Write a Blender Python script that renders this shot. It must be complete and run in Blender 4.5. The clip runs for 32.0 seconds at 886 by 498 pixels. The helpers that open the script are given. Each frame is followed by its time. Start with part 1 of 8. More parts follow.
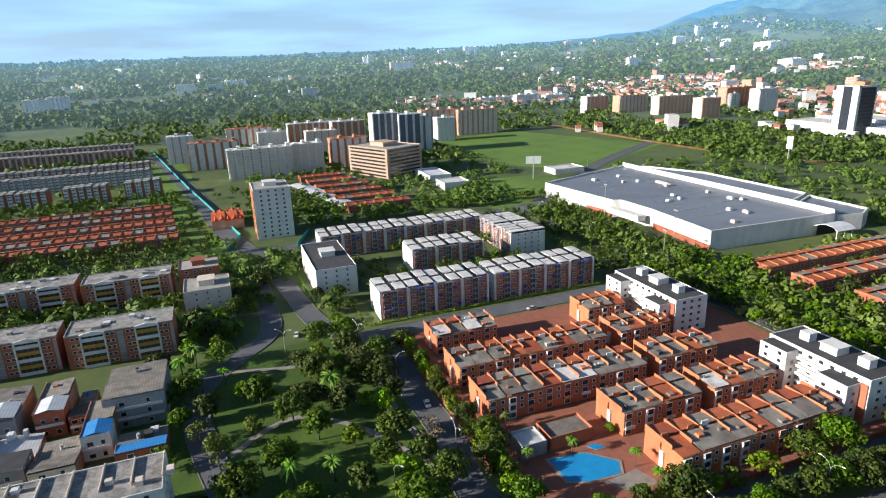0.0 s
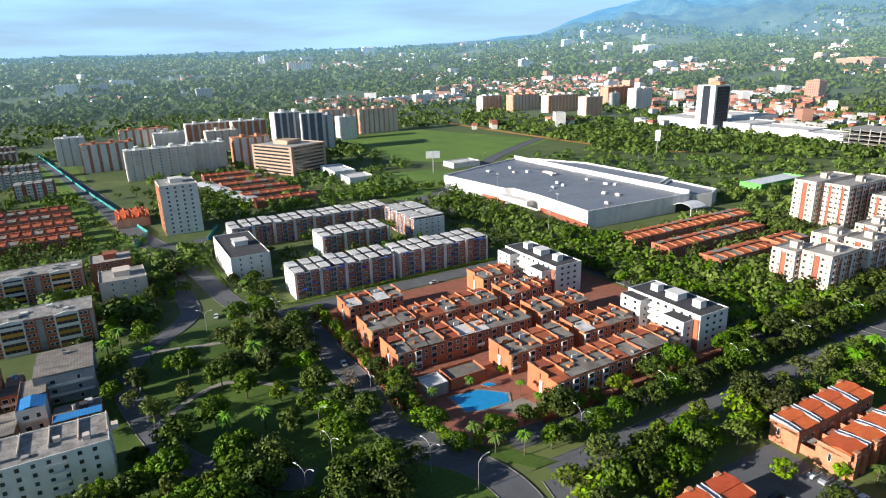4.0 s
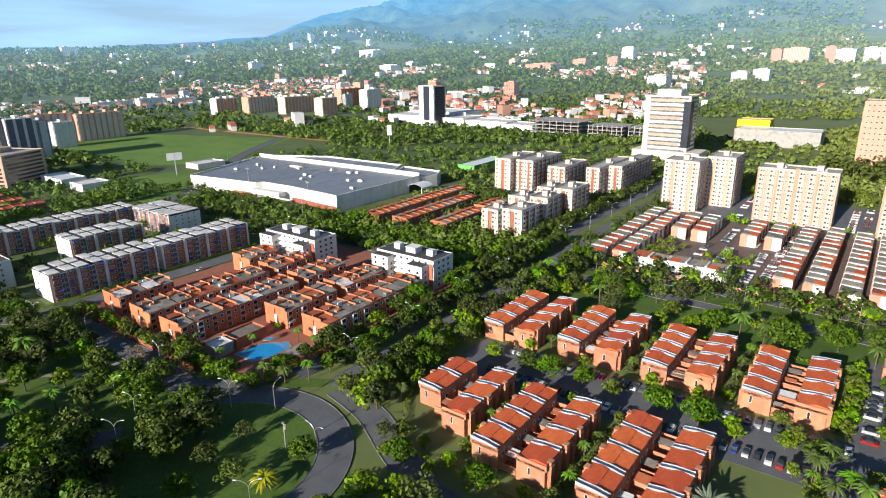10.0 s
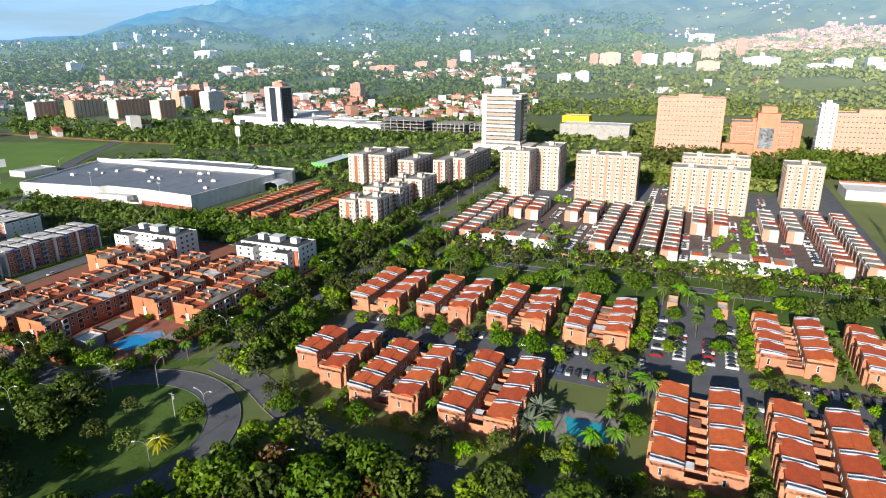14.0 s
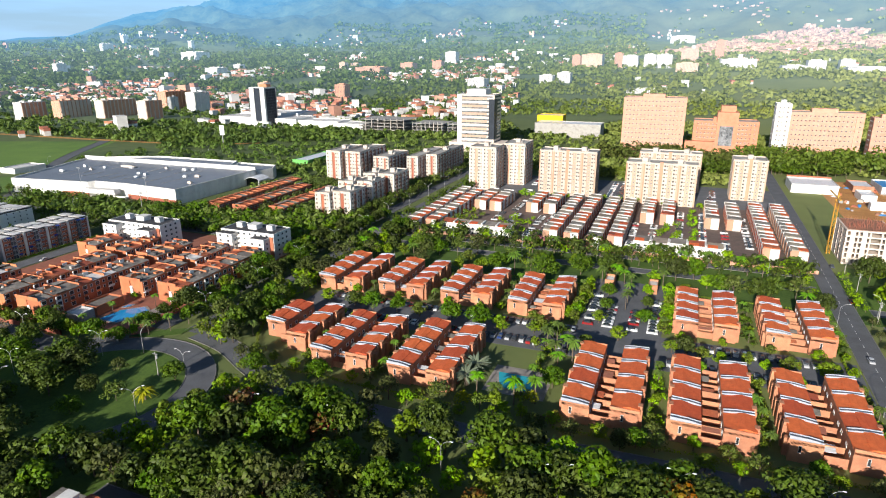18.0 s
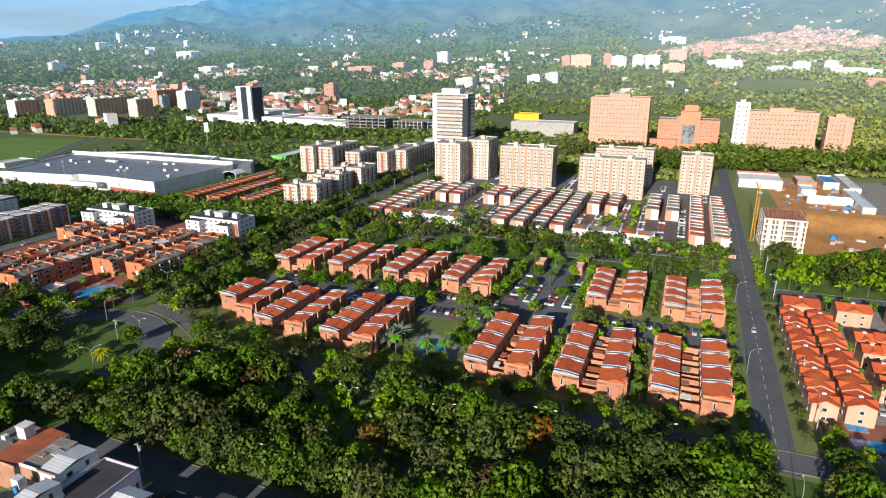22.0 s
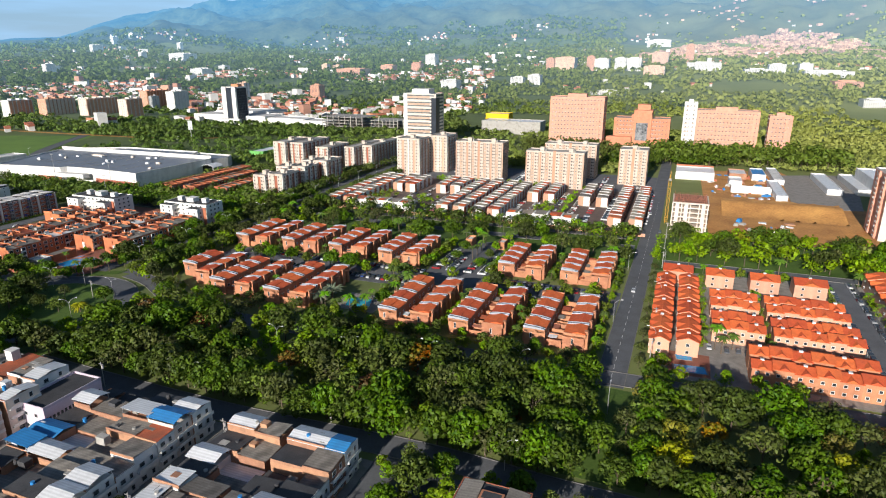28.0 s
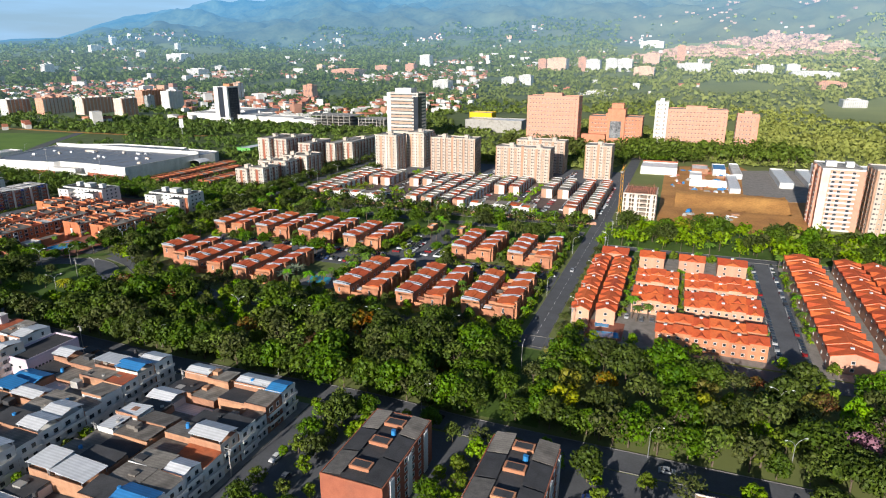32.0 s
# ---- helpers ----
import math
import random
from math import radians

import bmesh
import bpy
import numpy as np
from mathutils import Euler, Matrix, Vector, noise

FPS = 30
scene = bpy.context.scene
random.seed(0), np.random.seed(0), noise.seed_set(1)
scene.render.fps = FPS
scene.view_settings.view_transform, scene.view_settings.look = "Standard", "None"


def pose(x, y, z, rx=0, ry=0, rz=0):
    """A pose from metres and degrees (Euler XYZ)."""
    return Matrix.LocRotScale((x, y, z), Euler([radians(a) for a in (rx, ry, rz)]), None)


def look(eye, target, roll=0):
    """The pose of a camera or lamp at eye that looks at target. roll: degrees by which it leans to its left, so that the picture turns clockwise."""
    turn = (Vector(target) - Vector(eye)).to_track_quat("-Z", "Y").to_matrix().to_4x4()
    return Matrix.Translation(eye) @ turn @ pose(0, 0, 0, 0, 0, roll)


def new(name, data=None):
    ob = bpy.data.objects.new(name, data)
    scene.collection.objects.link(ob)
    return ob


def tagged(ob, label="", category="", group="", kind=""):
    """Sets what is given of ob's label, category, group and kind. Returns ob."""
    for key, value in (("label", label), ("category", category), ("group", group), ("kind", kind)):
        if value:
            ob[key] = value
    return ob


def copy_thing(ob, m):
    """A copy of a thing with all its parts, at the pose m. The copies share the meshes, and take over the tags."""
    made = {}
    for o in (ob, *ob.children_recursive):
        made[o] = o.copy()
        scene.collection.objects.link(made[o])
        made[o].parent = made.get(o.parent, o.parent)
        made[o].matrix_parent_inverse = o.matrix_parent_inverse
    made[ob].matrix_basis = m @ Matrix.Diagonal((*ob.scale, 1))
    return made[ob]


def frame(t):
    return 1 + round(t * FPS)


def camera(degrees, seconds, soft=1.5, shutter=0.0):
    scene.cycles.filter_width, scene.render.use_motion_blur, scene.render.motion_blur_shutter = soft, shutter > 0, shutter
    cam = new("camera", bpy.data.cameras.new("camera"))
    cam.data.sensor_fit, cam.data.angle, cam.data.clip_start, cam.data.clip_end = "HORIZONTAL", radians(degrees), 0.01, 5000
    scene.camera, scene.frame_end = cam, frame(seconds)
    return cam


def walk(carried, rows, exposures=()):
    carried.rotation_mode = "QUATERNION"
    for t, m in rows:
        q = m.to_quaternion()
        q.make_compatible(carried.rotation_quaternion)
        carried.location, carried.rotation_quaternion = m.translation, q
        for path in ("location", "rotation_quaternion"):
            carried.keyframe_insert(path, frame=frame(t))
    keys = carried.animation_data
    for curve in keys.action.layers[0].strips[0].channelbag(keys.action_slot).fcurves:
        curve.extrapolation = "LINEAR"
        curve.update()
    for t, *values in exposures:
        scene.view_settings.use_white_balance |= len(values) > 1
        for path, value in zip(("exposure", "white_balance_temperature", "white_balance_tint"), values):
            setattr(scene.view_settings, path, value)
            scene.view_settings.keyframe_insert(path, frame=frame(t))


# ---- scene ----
cam = camera(71.8, 32.0, soft=1.1)
PATH = [
    (0, (-207.37, 157.09, 104.23), (-296.929, 189.980, 74.268), -2.00),
    (0.5, (-203.71, 156.03, 104.28), (-293.150, 189.210, 74.291), -1.96),
    (1, (-200.23, 154.47, 104.25), (-289.417, 188.309, 74.233), -1.93),
    (1.5, (-196.85, 152.95, 104.21), (-285.698, 187.637, 74.181), -1.92),
    (2, (-193.33, 151.48, 104.23), (-281.635, 187.505, 74.159), -1.89),
    (2.5, (-189.75, 150.00, 104.19), (-277.292, 187.825, 74.082), -1.86),
    (3, (-186.50, 148.43, 104.13), (-272.889, 188.765, 73.963), -1.79),
    (3.5, (-183.49, 146.90, 104.07), (-268.257, 190.494, 73.841), -1.69),
    (5.5, (-171.34, 139.00, 103.71), (-248.925, 194.277, 73.289), -1.38),
    (6, (-168.73, 136.47, 103.53), (-243.904, 194.943, 73.046), -1.28),
    (6.5, (-166.22, 134.10, 103.30), (-238.957, 195.569, 72.794), -1.22),
    (7, (-163.87, 131.69, 103.09), (-234.375, 195.721, 72.588), -1.19),
    (7.5, (-161.34, 129.05, 102.93), (-229.541, 195.519, 72.416), -1.12),
    (8, (-158.97, 126.35, 102.85), (-224.867, 195.089, 72.328), -1.04),
    (8.5, (-156.55, 123.66, 102.78), (-220.236, 194.467, 72.273), -0.99),
    (9, (-154.20, 120.81, 102.83), (-215.671, 193.529, 72.285), -0.93),
    (9.5, (-152.14, 117.72, 102.86), (-211.284, 192.333, 72.286), -0.84),
    (10, (-149.99, 114.44, 102.85), (-206.747, 190.909, 72.326), -0.73),
    (10.5, (-147.99, 111.41, 102.71), (-202.309, 189.632, 72.211), -0.65),
    (11, (-146.13, 108.37, 102.45), (-197.895, 188.329, 72.010), -0.59),
    (11.5, (-144.41, 105.37, 102.28), (-193.593, 186.943, 71.847), -0.53),
    (12, (-142.66, 102.03, 102.26), (-189.232, 185.125, 71.834), -0.48),
    (12.5, (-141.23, 98.73, 102.30), (-184.931, 183.368, 71.870), -0.43),
    (13, (-139.65, 95.37, 102.24), (-180.620, 181.372, 71.829), -0.36),
    (13.5, (-138.23, 91.93, 102.13), (-176.751, 179.074, 71.769), -0.29),
    (14, (-137.01, 88.42, 102.07), (-173.469, 176.452, 71.725), -0.23),
    (14.5, (-135.80, 84.89, 101.97), (-170.728, 173.558, 71.667), -0.18),
    (16.5, (-126.30, 73.64, 101.98), (-161.309, 162.317, 71.804), -0.20),
    (17, (-122.34, 71.60, 102.12), (-157.314, 160.292, 71.931), -0.17),
    (17.5, (-118.04, 69.54, 102.41), (-152.973, 158.239, 72.215), -0.16),
    (18, (-113.56, 67.43, 102.72), (-148.497, 156.129, 72.516), -0.17),
    (18.5, (-108.93, 65.45, 102.93), (-143.902, 154.140, 72.745), -0.18),
    (19, (-104.35, 63.49, 102.93), (-139.340, 152.187, 72.789), -0.17),
    (20, (-96.07, 59.93, 102.70), (-131.004, 148.666, 72.608), -0.13),
    (21, (-87.62, 55.74, 102.87), (-122.427, 144.516, 72.747), -0.07),
    (22, (-78.43, 51.69, 103.33), (-113.190, 140.454, 73.127), 0.01),
    (23, (-69.36, 47.71, 103.76), (-104.148, 136.474, 73.571), 0.06),
    (24, (-60.66, 43.72, 103.70), (-95.352, 132.561, 73.633), 0.04),
    (25, (-52.59, 38.63, 103.60), (-87.151, 127.549, 73.610), 0.03),
    (25.5, (-49.03, 35.69, 103.57), (-83.544, 124.631, 73.595), 0.04),
    (27.5, (-35.41, 24.46, 103.47), (-69.788, 113.474, 73.554), 0.06),
    (28, (-32.30, 21.30, 103.52), (-66.560, 110.365, 73.619), 0.09),
    (28.5, (-29.10, 18.36, 103.43), (-63.296, 107.454, 73.532), 0.15),
    (29, (-25.83, 15.82, 103.30), (-59.976, 104.947, 73.443), 0.17),
    (29.5, (-22.50, 13.20, 103.15), (-56.667, 102.321, 73.328), 0.16),
    (30, (-18.65, 11.00, 103.03), (-52.880, 100.106, 73.236), 0.14),
    (30.5, (-14.43, 9.01, 102.99), (-48.664, 98.131, 73.246), 0.14),
    (31, (-10.01, 7.18, 102.97), (-44.247, 96.301, 73.226), 0.15),
    (31.5, (-5.50, 5.36, 102.92), (-39.745, 94.489, 73.179), 0.15),
    (32, (-1.11, 3.38, 102.94), (-35.372, 92.496, 73.182), 0.15),
]

EXPOSURE = 0.70
walk(cam, [(t, look(eye, target, roll)) for t, eye, target, roll in PATH], [(0, EXPOSURE + 0.16), (7, EXPOSURE + 0.16), (12, EXPOSURE), (21, EXPOSURE), (22.5, EXPOSURE - 0.24), (32, EXPOSURE - 0.24)])

# ---- world and sun: a low warm sun behind the camera ----
SUN_AZ, SUN_EL = 184.0, 18.5          # azimuth from +Y towards +X, where the sun stands
world = bpy.data.worlds.new("sky")
scene.world = world
world.use_nodes = True
nt = world.node_tree
nt.nodes.clear()
sky = nt.nodes.new("ShaderNodeTexSky")
sky.sky_type, sky.sun_disc = "NISHITA", False
sky.sun_elevation, sky.sun_rotation = radians(SUN_EL), radians(SUN_AZ)
sky.altitude, sky.air_density, sky.dust_density, sky.ozone_density = 1000, 1.1, 1.6, 3.5
bg = nt.nodes.new("ShaderNodeBackground")
bg.inputs["Strength"].default_value = 0.052
wo = nt.nodes.new("ShaderNodeOutputWorld")
# thin high cloud, streaked along the horizon
tc = nt.nodes.new("ShaderNodeTexCoord")
mp = nt.nodes.new("ShaderNodeMapping")
mp.inputs["Scale"].default_value = (1.6, 1.6, 14.0)
cn = nt.nodes.new("ShaderNodeTexNoise")
cn.inputs["Scale"].default_value, cn.inputs["Detail"].default_value = 2.2, 7.0
cr = nt.nodes.new("ShaderNodeValToRGB")
cr.color_ramp.elements[0].position, cr.color_ramp.elements[1].position = 0.40, 0.80
cr.color_ramp.elements[0].color = (0.42, 0.42, 0.42, 1)
cr.color_ramp.elements[1].color = (0.9, 0.9, 0.9, 1)
cm = nt.nodes.new("ShaderNodeMixRGB")
cm.inputs["Color2"].default_value = (6.8, 12.4, 19.8, 1)
nt.links.new(tc.outputs["Generated"], mp.inputs["Vector"])
nt.links.new(mp.outputs["Vector"], cn.inputs["Vector"])
nt.links.new(cn.outputs["Fac"], cr.inputs["Fac"])
# the veil is thick towards the horizon and thins out overhead
sx = nt.nodes.new("ShaderNodeSeparateXYZ")
el = nt.nodes.new("ShaderNodeMapRange")
el.inputs["From Min"].default_value, el.inputs["From Max"].default_value = 0.0, 0.42
el.inputs["To Min"].default_value, el.inputs["To Max"].default_value = 1.0, 0.03
vf = nt.nodes.new("ShaderNodeMath")
vf.operation = "MULTIPLY"
nt.links.new(tc.outputs["Generated"], sx.inputs[0])
nt.links.new(sx.outputs["Z"], el.inputs["Value"])
nt.links.new(cr.outputs["Color"], vf.inputs[0])
nt.links.new(el.outputs["Result"], vf.inputs[1])
nt.links.new(vf.outputs[0], cm.inputs["Fac"])
nt.links.new(sky.outputs["Color"], cm.inputs["Color1"])
nt.links.new(cm.outputs["Color"], bg.inputs["Color"])
nt.links.new(bg.outputs["Background"], wo.inputs["Surface"])
sun = new("sun", bpy.data.lights.new("sun", "SUN"))
sun.data.energy, sun.data.angle, sun.data.color = 5.0, radians(0.7), (1.0, 0.94, 0.86)
sa, se = radians(SUN_AZ), radians(SUN_EL)
SUNWARD = Vector((math.sin(sa) * math.cos(se), math.cos(sa) * math.cos(se), math.sin(se)))
sun.matrix_world = look(SUNWARD * 300, (0, 0, 0))

# ---- materials ----
def surf(name, col, col2=None, scale=0.6, rough=0.85, fine=8.0, bump=0.15, spread=0.12, metal=0.0, stain=0.0, spec=0.3, island=False, streak=False):
    """A painted, built or grown surface: two colours mixed by coarse and fine noise, a hue of its own for each object, fine relief."""
    m = bpy.data.materials.new(name)
    m.use_nodes = True
    t = m.node_tree
    b = t.nodes["Principled BSDF"]
    b.inputs["Roughness"].default_value, b.inputs["Metallic"].default_value = rough, metal
    b.inputs["Specular IOR Level"].default_value = spec
    col2 = col2 or tuple(c * 0.72 for c in col)
    co = t.nodes.new("ShaderNodeTexCoord")
    vec = co.outputs["Object"]
    if streak:
        mm = t.nodes.new("ShaderNodeMapping")
        mm.inputs["Scale"].default_value = (1, 1, 0.18)
        t.links.new(vec, mm.inputs["Vector"])
        vec = mm.outputs["Vector"]
    n1 = t.nodes.new("ShaderNodeTexNoise")
    n1.inputs["Scale"].default_value, n1.inputs["Detail"].default_value = scale, 5.0
    n2 = t.nodes.new("ShaderNodeTexNoise")
    n2.inputs["Scale"].default_value, n2.inputs["Detail"].default_value = fine, 3.0
    t.links.new(vec, n1.inputs["Vector"])
    t.links.new(co.outputs["Object"], n2.inputs["Vector"])
    add = t.nodes.new("ShaderNodeMath")
    add.operation = "MULTIPLY_ADD"
    add.inputs[1].default_value = 0.6
    t.links.new(n2.outputs["Fac"], add.inputs[0])
    half = t.nodes.new("ShaderNodeMath")
    half.operation = "MULTIPLY_ADD"
    half.inputs[1].default_value, half.inputs[2].default_value = 0.9, -0.25
    t.links.new(n1.outputs["Fac"], half.inputs[0])
    t.links.new(half.outputs[0], add.inputs[2])
    ramp = t.nodes.new("ShaderNodeValToRGB")
    e = ramp.color_ramp.elements
    e[0].position, e[1].position = 0.25, 0.75
    e[0].color, e[1].color = (*col2, 1), (*col, 1)
    t.links.new(add.outputs[0], ramp.inputs["Fac"])
    hsv = t.nodes.new("ShaderNodeHueSaturation")
    t.links.new(ramp.outputs["Color"], hsv.inputs["Color"])
    if island:
        rnd = t.nodes.new("ShaderNodeNewGeometry").outputs["Random Per Island"]
    else:
        rnd = t.nodes.new("ShaderNodeObjectInfo").outputs["Random"]
    mr = t.nodes.new("ShaderNodeMapRange")
    mr.inputs["To Min"].default_value, mr.inputs["To Max"].default_value = 1 - spread, 1 + spread
    t.links.new(rnd, mr.inputs["Value"])
    t.links.new(mr.outputs["Result"], hsv.inputs["Value"])
    mh = t.nodes.new("ShaderNodeMapRange")
    mh.inputs["To Min"].default_value, mh.inputs["To Max"].default_value = 0.5 - spread * 0.03, 0.5 + spread * 0.03
    t.links.new(rnd, mh.inputs["Value"])
    t.links.new(mh.outputs["Result"], hsv.inputs["Hue"])
    out = hsv.outputs["Color"]
    if stain:
        n3 = t.nodes.new("ShaderNodeTexNoise")
        n3.inputs["Scale"].default_value, n3.inputs["Detail"].default_value = 0.23, 8.0
        t.links.new(co.outputs["Object"], n3.inputs["Vector"])
        r3 = t.nodes.new("ShaderNodeValToRGB")
        r3.color_ramp.elements[0].position, r3.color_ramp.elements[1].position = 0.5, 0.68
        r3.color_ramp.elements[1].color = (stain, stain, stain, 1)
        t.links.new(n3.outputs["Fac"], r3.inputs["Fac"])
        mx = t.nodes.new("ShaderNodeMixRGB")
        mx.inputs["Color2"].default_value = (0.07, 0.065, 0.055, 1)
        t.links.new(r3.outputs["Color"], mx.inputs["Fac"])
        t.links.new(out, mx.inputs["Color1"])
        out = mx.outputs["Color"]
    t.links.new(out, b.inputs["Base Color"])
    if bump:
        bp = t.nodes.new("ShaderNodeBump")
        bp.inputs["Strength"].default_value, bp.inputs["Distance"].default_value = bump, 0.1
        t.links.new(n2.outputs["Fac"], bp.inputs["Height"])
        t.links.new(bp.outputs["Normal"], b.inputs["Normal"])
    return m


def leafy(name, col, col2, glow=0.14):
    """Foliage: each leaf cluster has its own green, and lets some light through."""
    m = surf(name, col, col2, scale=0.25, fine=1.3, rough=0.6, bump=0.0, spread=0.24, island=True, spec=0.25)
    t = m.node_tree
    b = t.nodes["Principled BSDF"]
    src = b.inputs["Base Color"].links[0].from_socket
    oi = t.nodes.new("ShaderNodeObjectInfo")
    hs = t.nodes.new("ShaderNodeHueSaturation")
    for key, lo, hi in (("Value", 0.62, 1.5), ("Hue", 0.468, 0.508), ("Saturation", 0.98, 1.22)):
        mr = t.nodes.new("ShaderNodeMapRange")
        mr.inputs["To Min"].default_value, mr.inputs["To Max"].default_value = lo, hi
        t.links.new(oi.outputs["Random"], mr.inputs["Value"])
        t.links.new(mr.outputs["Result"], hs.inputs[key])
    t.links.new(src, hs.inputs["Color"])
    t.links.new(hs.outputs["Color"], b.inputs["Base Color"])
    tr = t.nodes.new("ShaderNodeBsdfTranslucent")
    t.links.new(hs.outputs["Color"], tr.inputs["Color"])
    mix = t.nodes.new("ShaderNodeMixShader")
    mix.inputs["Fac"].default_value = glow
    o = t.nodes["Material Output"]
    t.links.new(b.outputs[0], mix.inputs[1])
    t.links.new(tr.outputs[0], mix.inputs[2])
    t.links.new(mix.outputs[0], o.inputs["Surface"])
    return m


def ribbed(m, pitch=0.9, depth=0.3):
    """Darkens bands running down a sheet or tile roof, painted shade between its ribs."""
    t = m.node_tree
    b = t.nodes["Principled BSDF"]
    src = b.inputs["Base Color"].links[0].from_socket
    co, wv, mr, mx = (t.nodes.new("ShaderNode" + k) for k in ("TexCoord", "TexWave", "MapRange", "MixRGB"))
    wv.bands_direction, wv.inputs["Scale"].default_value = "Y", 0.33 / pitch
    wv.inputs["Distortion"].default_value = 0.4
    mr.inputs["To Min"].default_value, mr.inputs["To Max"].default_value = 0.0, depth
    # the shade in the troughs is multiplied into the colour
    mx.blend_type = "MULTIPLY"
    mx.inputs["Color2"].default_value = (0.45, 0.44, 0.43, 1)
    t.links.new(co.outputs["Object"], wv.inputs["Vector"])
    t.links.new(wv.outputs["Fac"], mr.inputs["Value"])
    t.links.new(mr.outputs["Result"], mx.inputs["Fac"])
    t.links.new(src, mx.inputs["Color1"])
    t.links.new(mx.outputs["Color"], b.inputs["Base Color"])
    return m


BRICK = surf("orange_brick", (0.53, 0.245, 0.135), (0.39, 0.16, 0.085), 0.5, fine=5, stain=0.25)
BRICK2 = surf("red_brick", (0.40, 0.135, 0.075), (0.29, 0.095, 0.055), 0.5, fine=5, stain=0.2)
TERRA = surf("terracotta_paint", (0.55, 0.20, 0.09), (0.43, 0.145, 0.065), 0.4, fine=4, stain=0.2)
TILE = surf("clay_tile", (0.66, 0.135, 0.042), (0.50, 0.088, 0.028), 0.7, fine=3.2, bump=0.5, spread=0.16, stain=0.16)
TILE2 = surf("weathered_clay_tile", (0.50, 0.13, 0.055), (0.28, 0.075, 0.04), 0.5, fine=3.2, bump=0.5, spread=0.2, stain=0.4)
FIBRE = surf("fibre_cement_roof", (0.30, 0.27, 0.235), (0.17, 0.15, 0.13), 0.35, fine=2.6, bump=0.4, spread=0.2, stain=0.5)
DARKROOF = surf("bitumen_roof", (0.075, 0.075, 0.08), (0.04, 0.04, 0.043), 0.3, fine=3, bump=0.3, stain=0.2)
WHITE = surf("white_render", (0.74, 0.72, 0.685), (0.62, 0.60, 0.565), 0.3, fine=3, bump=0.05, spread=0.05, stain=0.16, streak=True)
CREAM = surf("cream_render", (0.70, 0.60, 0.515), (0.60, 0.50, 0.42), 0.3, fine=3, bump=0.05, spread=0.06, stain=0.15, streak=True)
PEACH = surf("peach_render", (0.64, 0.36, 0.25), (0.54, 0.28, 0.185), 0.35, fine=3, bump=0.05, spread=0.08, stain=0.15, streak=True)
PINKBRICK = surf("pink_brick", (0.66, 0.345, 0.25), (0.56, 0.27, 0.185), 0.3, fine=3, bump=0.1, spread=0.08, stain=0.15)
GREYWALL = surf("grey_render", (0.36, 0.36, 0.36), (0.24, 0.24, 0.24), 0.3, fine=3, spread=0.15, stain=0.4, streak=True)
CONC = surf("concrete", (0.42, 0.40, 0.37), (0.30, 0.285, 0.26), 0.4, fine=4, spread=0.1, stain=0.35)
ROOFWHITE = surf("white_roof_slab", (0.70, 0.68, 0.66), (0.50, 0.48, 0.46), 0.3, fine=2, spread=0.08, stain=0.4)
METAL = surf("white_metal_sheet", (0.78, 0.79, 0.80), (0.62, 0.63, 0.65), 0.4, fine=3, rough=0.4, spread=0.08, stain=0.12)
BLUEMETAL = surf("blue_metal_sheet", (0.045, 0.28, 0.64), (0.035, 0.20, 0.48), 0.4, fine=3, rough=0.45, spread=0.1, stain=0.15)
MALLROOF = surf("grey_sheet_roof", (0.21, 0.23, 0.265), (0.15, 0.165, 0.195), 0.05, fine=0.6, rough=0.5, spread=0.03)
GLASS = surf("dark_window_glass", (0.05, 0.058, 0.065), (0.03, 0.035, 0.04), 0.2, fine=1, rough=0.12, bump=0, spread=0.4, spec=0.6)
FRAMEW = surf("window_frame_white", (0.7, 0.7, 0.68), None, 0.5, rough=0.5, bump=0)
ASPHALT = surf("asphalt", (0.14, 0.145, 0.158), (0.095, 0.098, 0.106), 0.12, fine=1.5, spread=0.06, stain=0.2)
PAVE = surf("concrete_pavement", (0.33, 0.30, 0.27), (0.22, 0.20, 0.18), 0.4, fine=2.5, spread=0.05, stain=0.3)
BRICKPAVE = surf("brick_paving", (0.33, 0.13, 0.085), (0.24, 0.09, 0.06), 0.4, fine=2.5, spread=0.05, stain=0.2)
GRASS = surf("mown_grass", (0.10, 0.165, 0.026), (0.04, 0.08, 0.013), 0.06, fine=0.9, bump=0.6, spread=0.05)
MEADOW = surf("rough_meadow", (0.15, 0.24, 0.04), (0.08, 0.15, 0.026), 0.03, fine=0.5, bump=0.6, spread=0.05)
RAWBRICK = surf("raw_brown_brick", (0.47, 0.25, 0.15), (0.33, 0.165, 0.10), 0.6, fine=5, spread=0.2, stain=0.3)
PALESHEET = surf("pale_blue_sheet", (0.46, 0.48, 0.52), (0.28, 0.30, 0.34), 0.6, fine=3, rough=0.45, stain=0.2)
TINTED = surf("dark_tinted_glass", (0.035, 0.042, 0.055), (0.02, 0.025, 0.033), 0.2, fine=1, rough=0.4, bump=0, spread=0.1, spec=0.15)
TEAL = surf("teal_site_netting", (0.06, 0.36, 0.34), None, 0.5, fine=3)
PAINTW = surf("road_paint_white", (0.7, 0.7, 0.68), (0.45, 0.45, 0.43), 0.6, fine=6, bump=0)
PAINTY = surf("road_paint_yellow", (0.6, 0.42, 0.08), (0.42, 0.29, 0.06), 0.6, fine=6, bump=0)
DIRT = surf("orange_soil", (0.64, 0.33, 0.10), (0.34, 0.15, 0.05), 0.06, fine=0.7, bump=0.6)
POOLW = surf("pool_water", (0.02, 0.30, 0.62), (0.015, 0.24, 0.52), 0.3, fine=1.5, rough=0.08, bump=0.08, spread=0.02, spec=0.5)
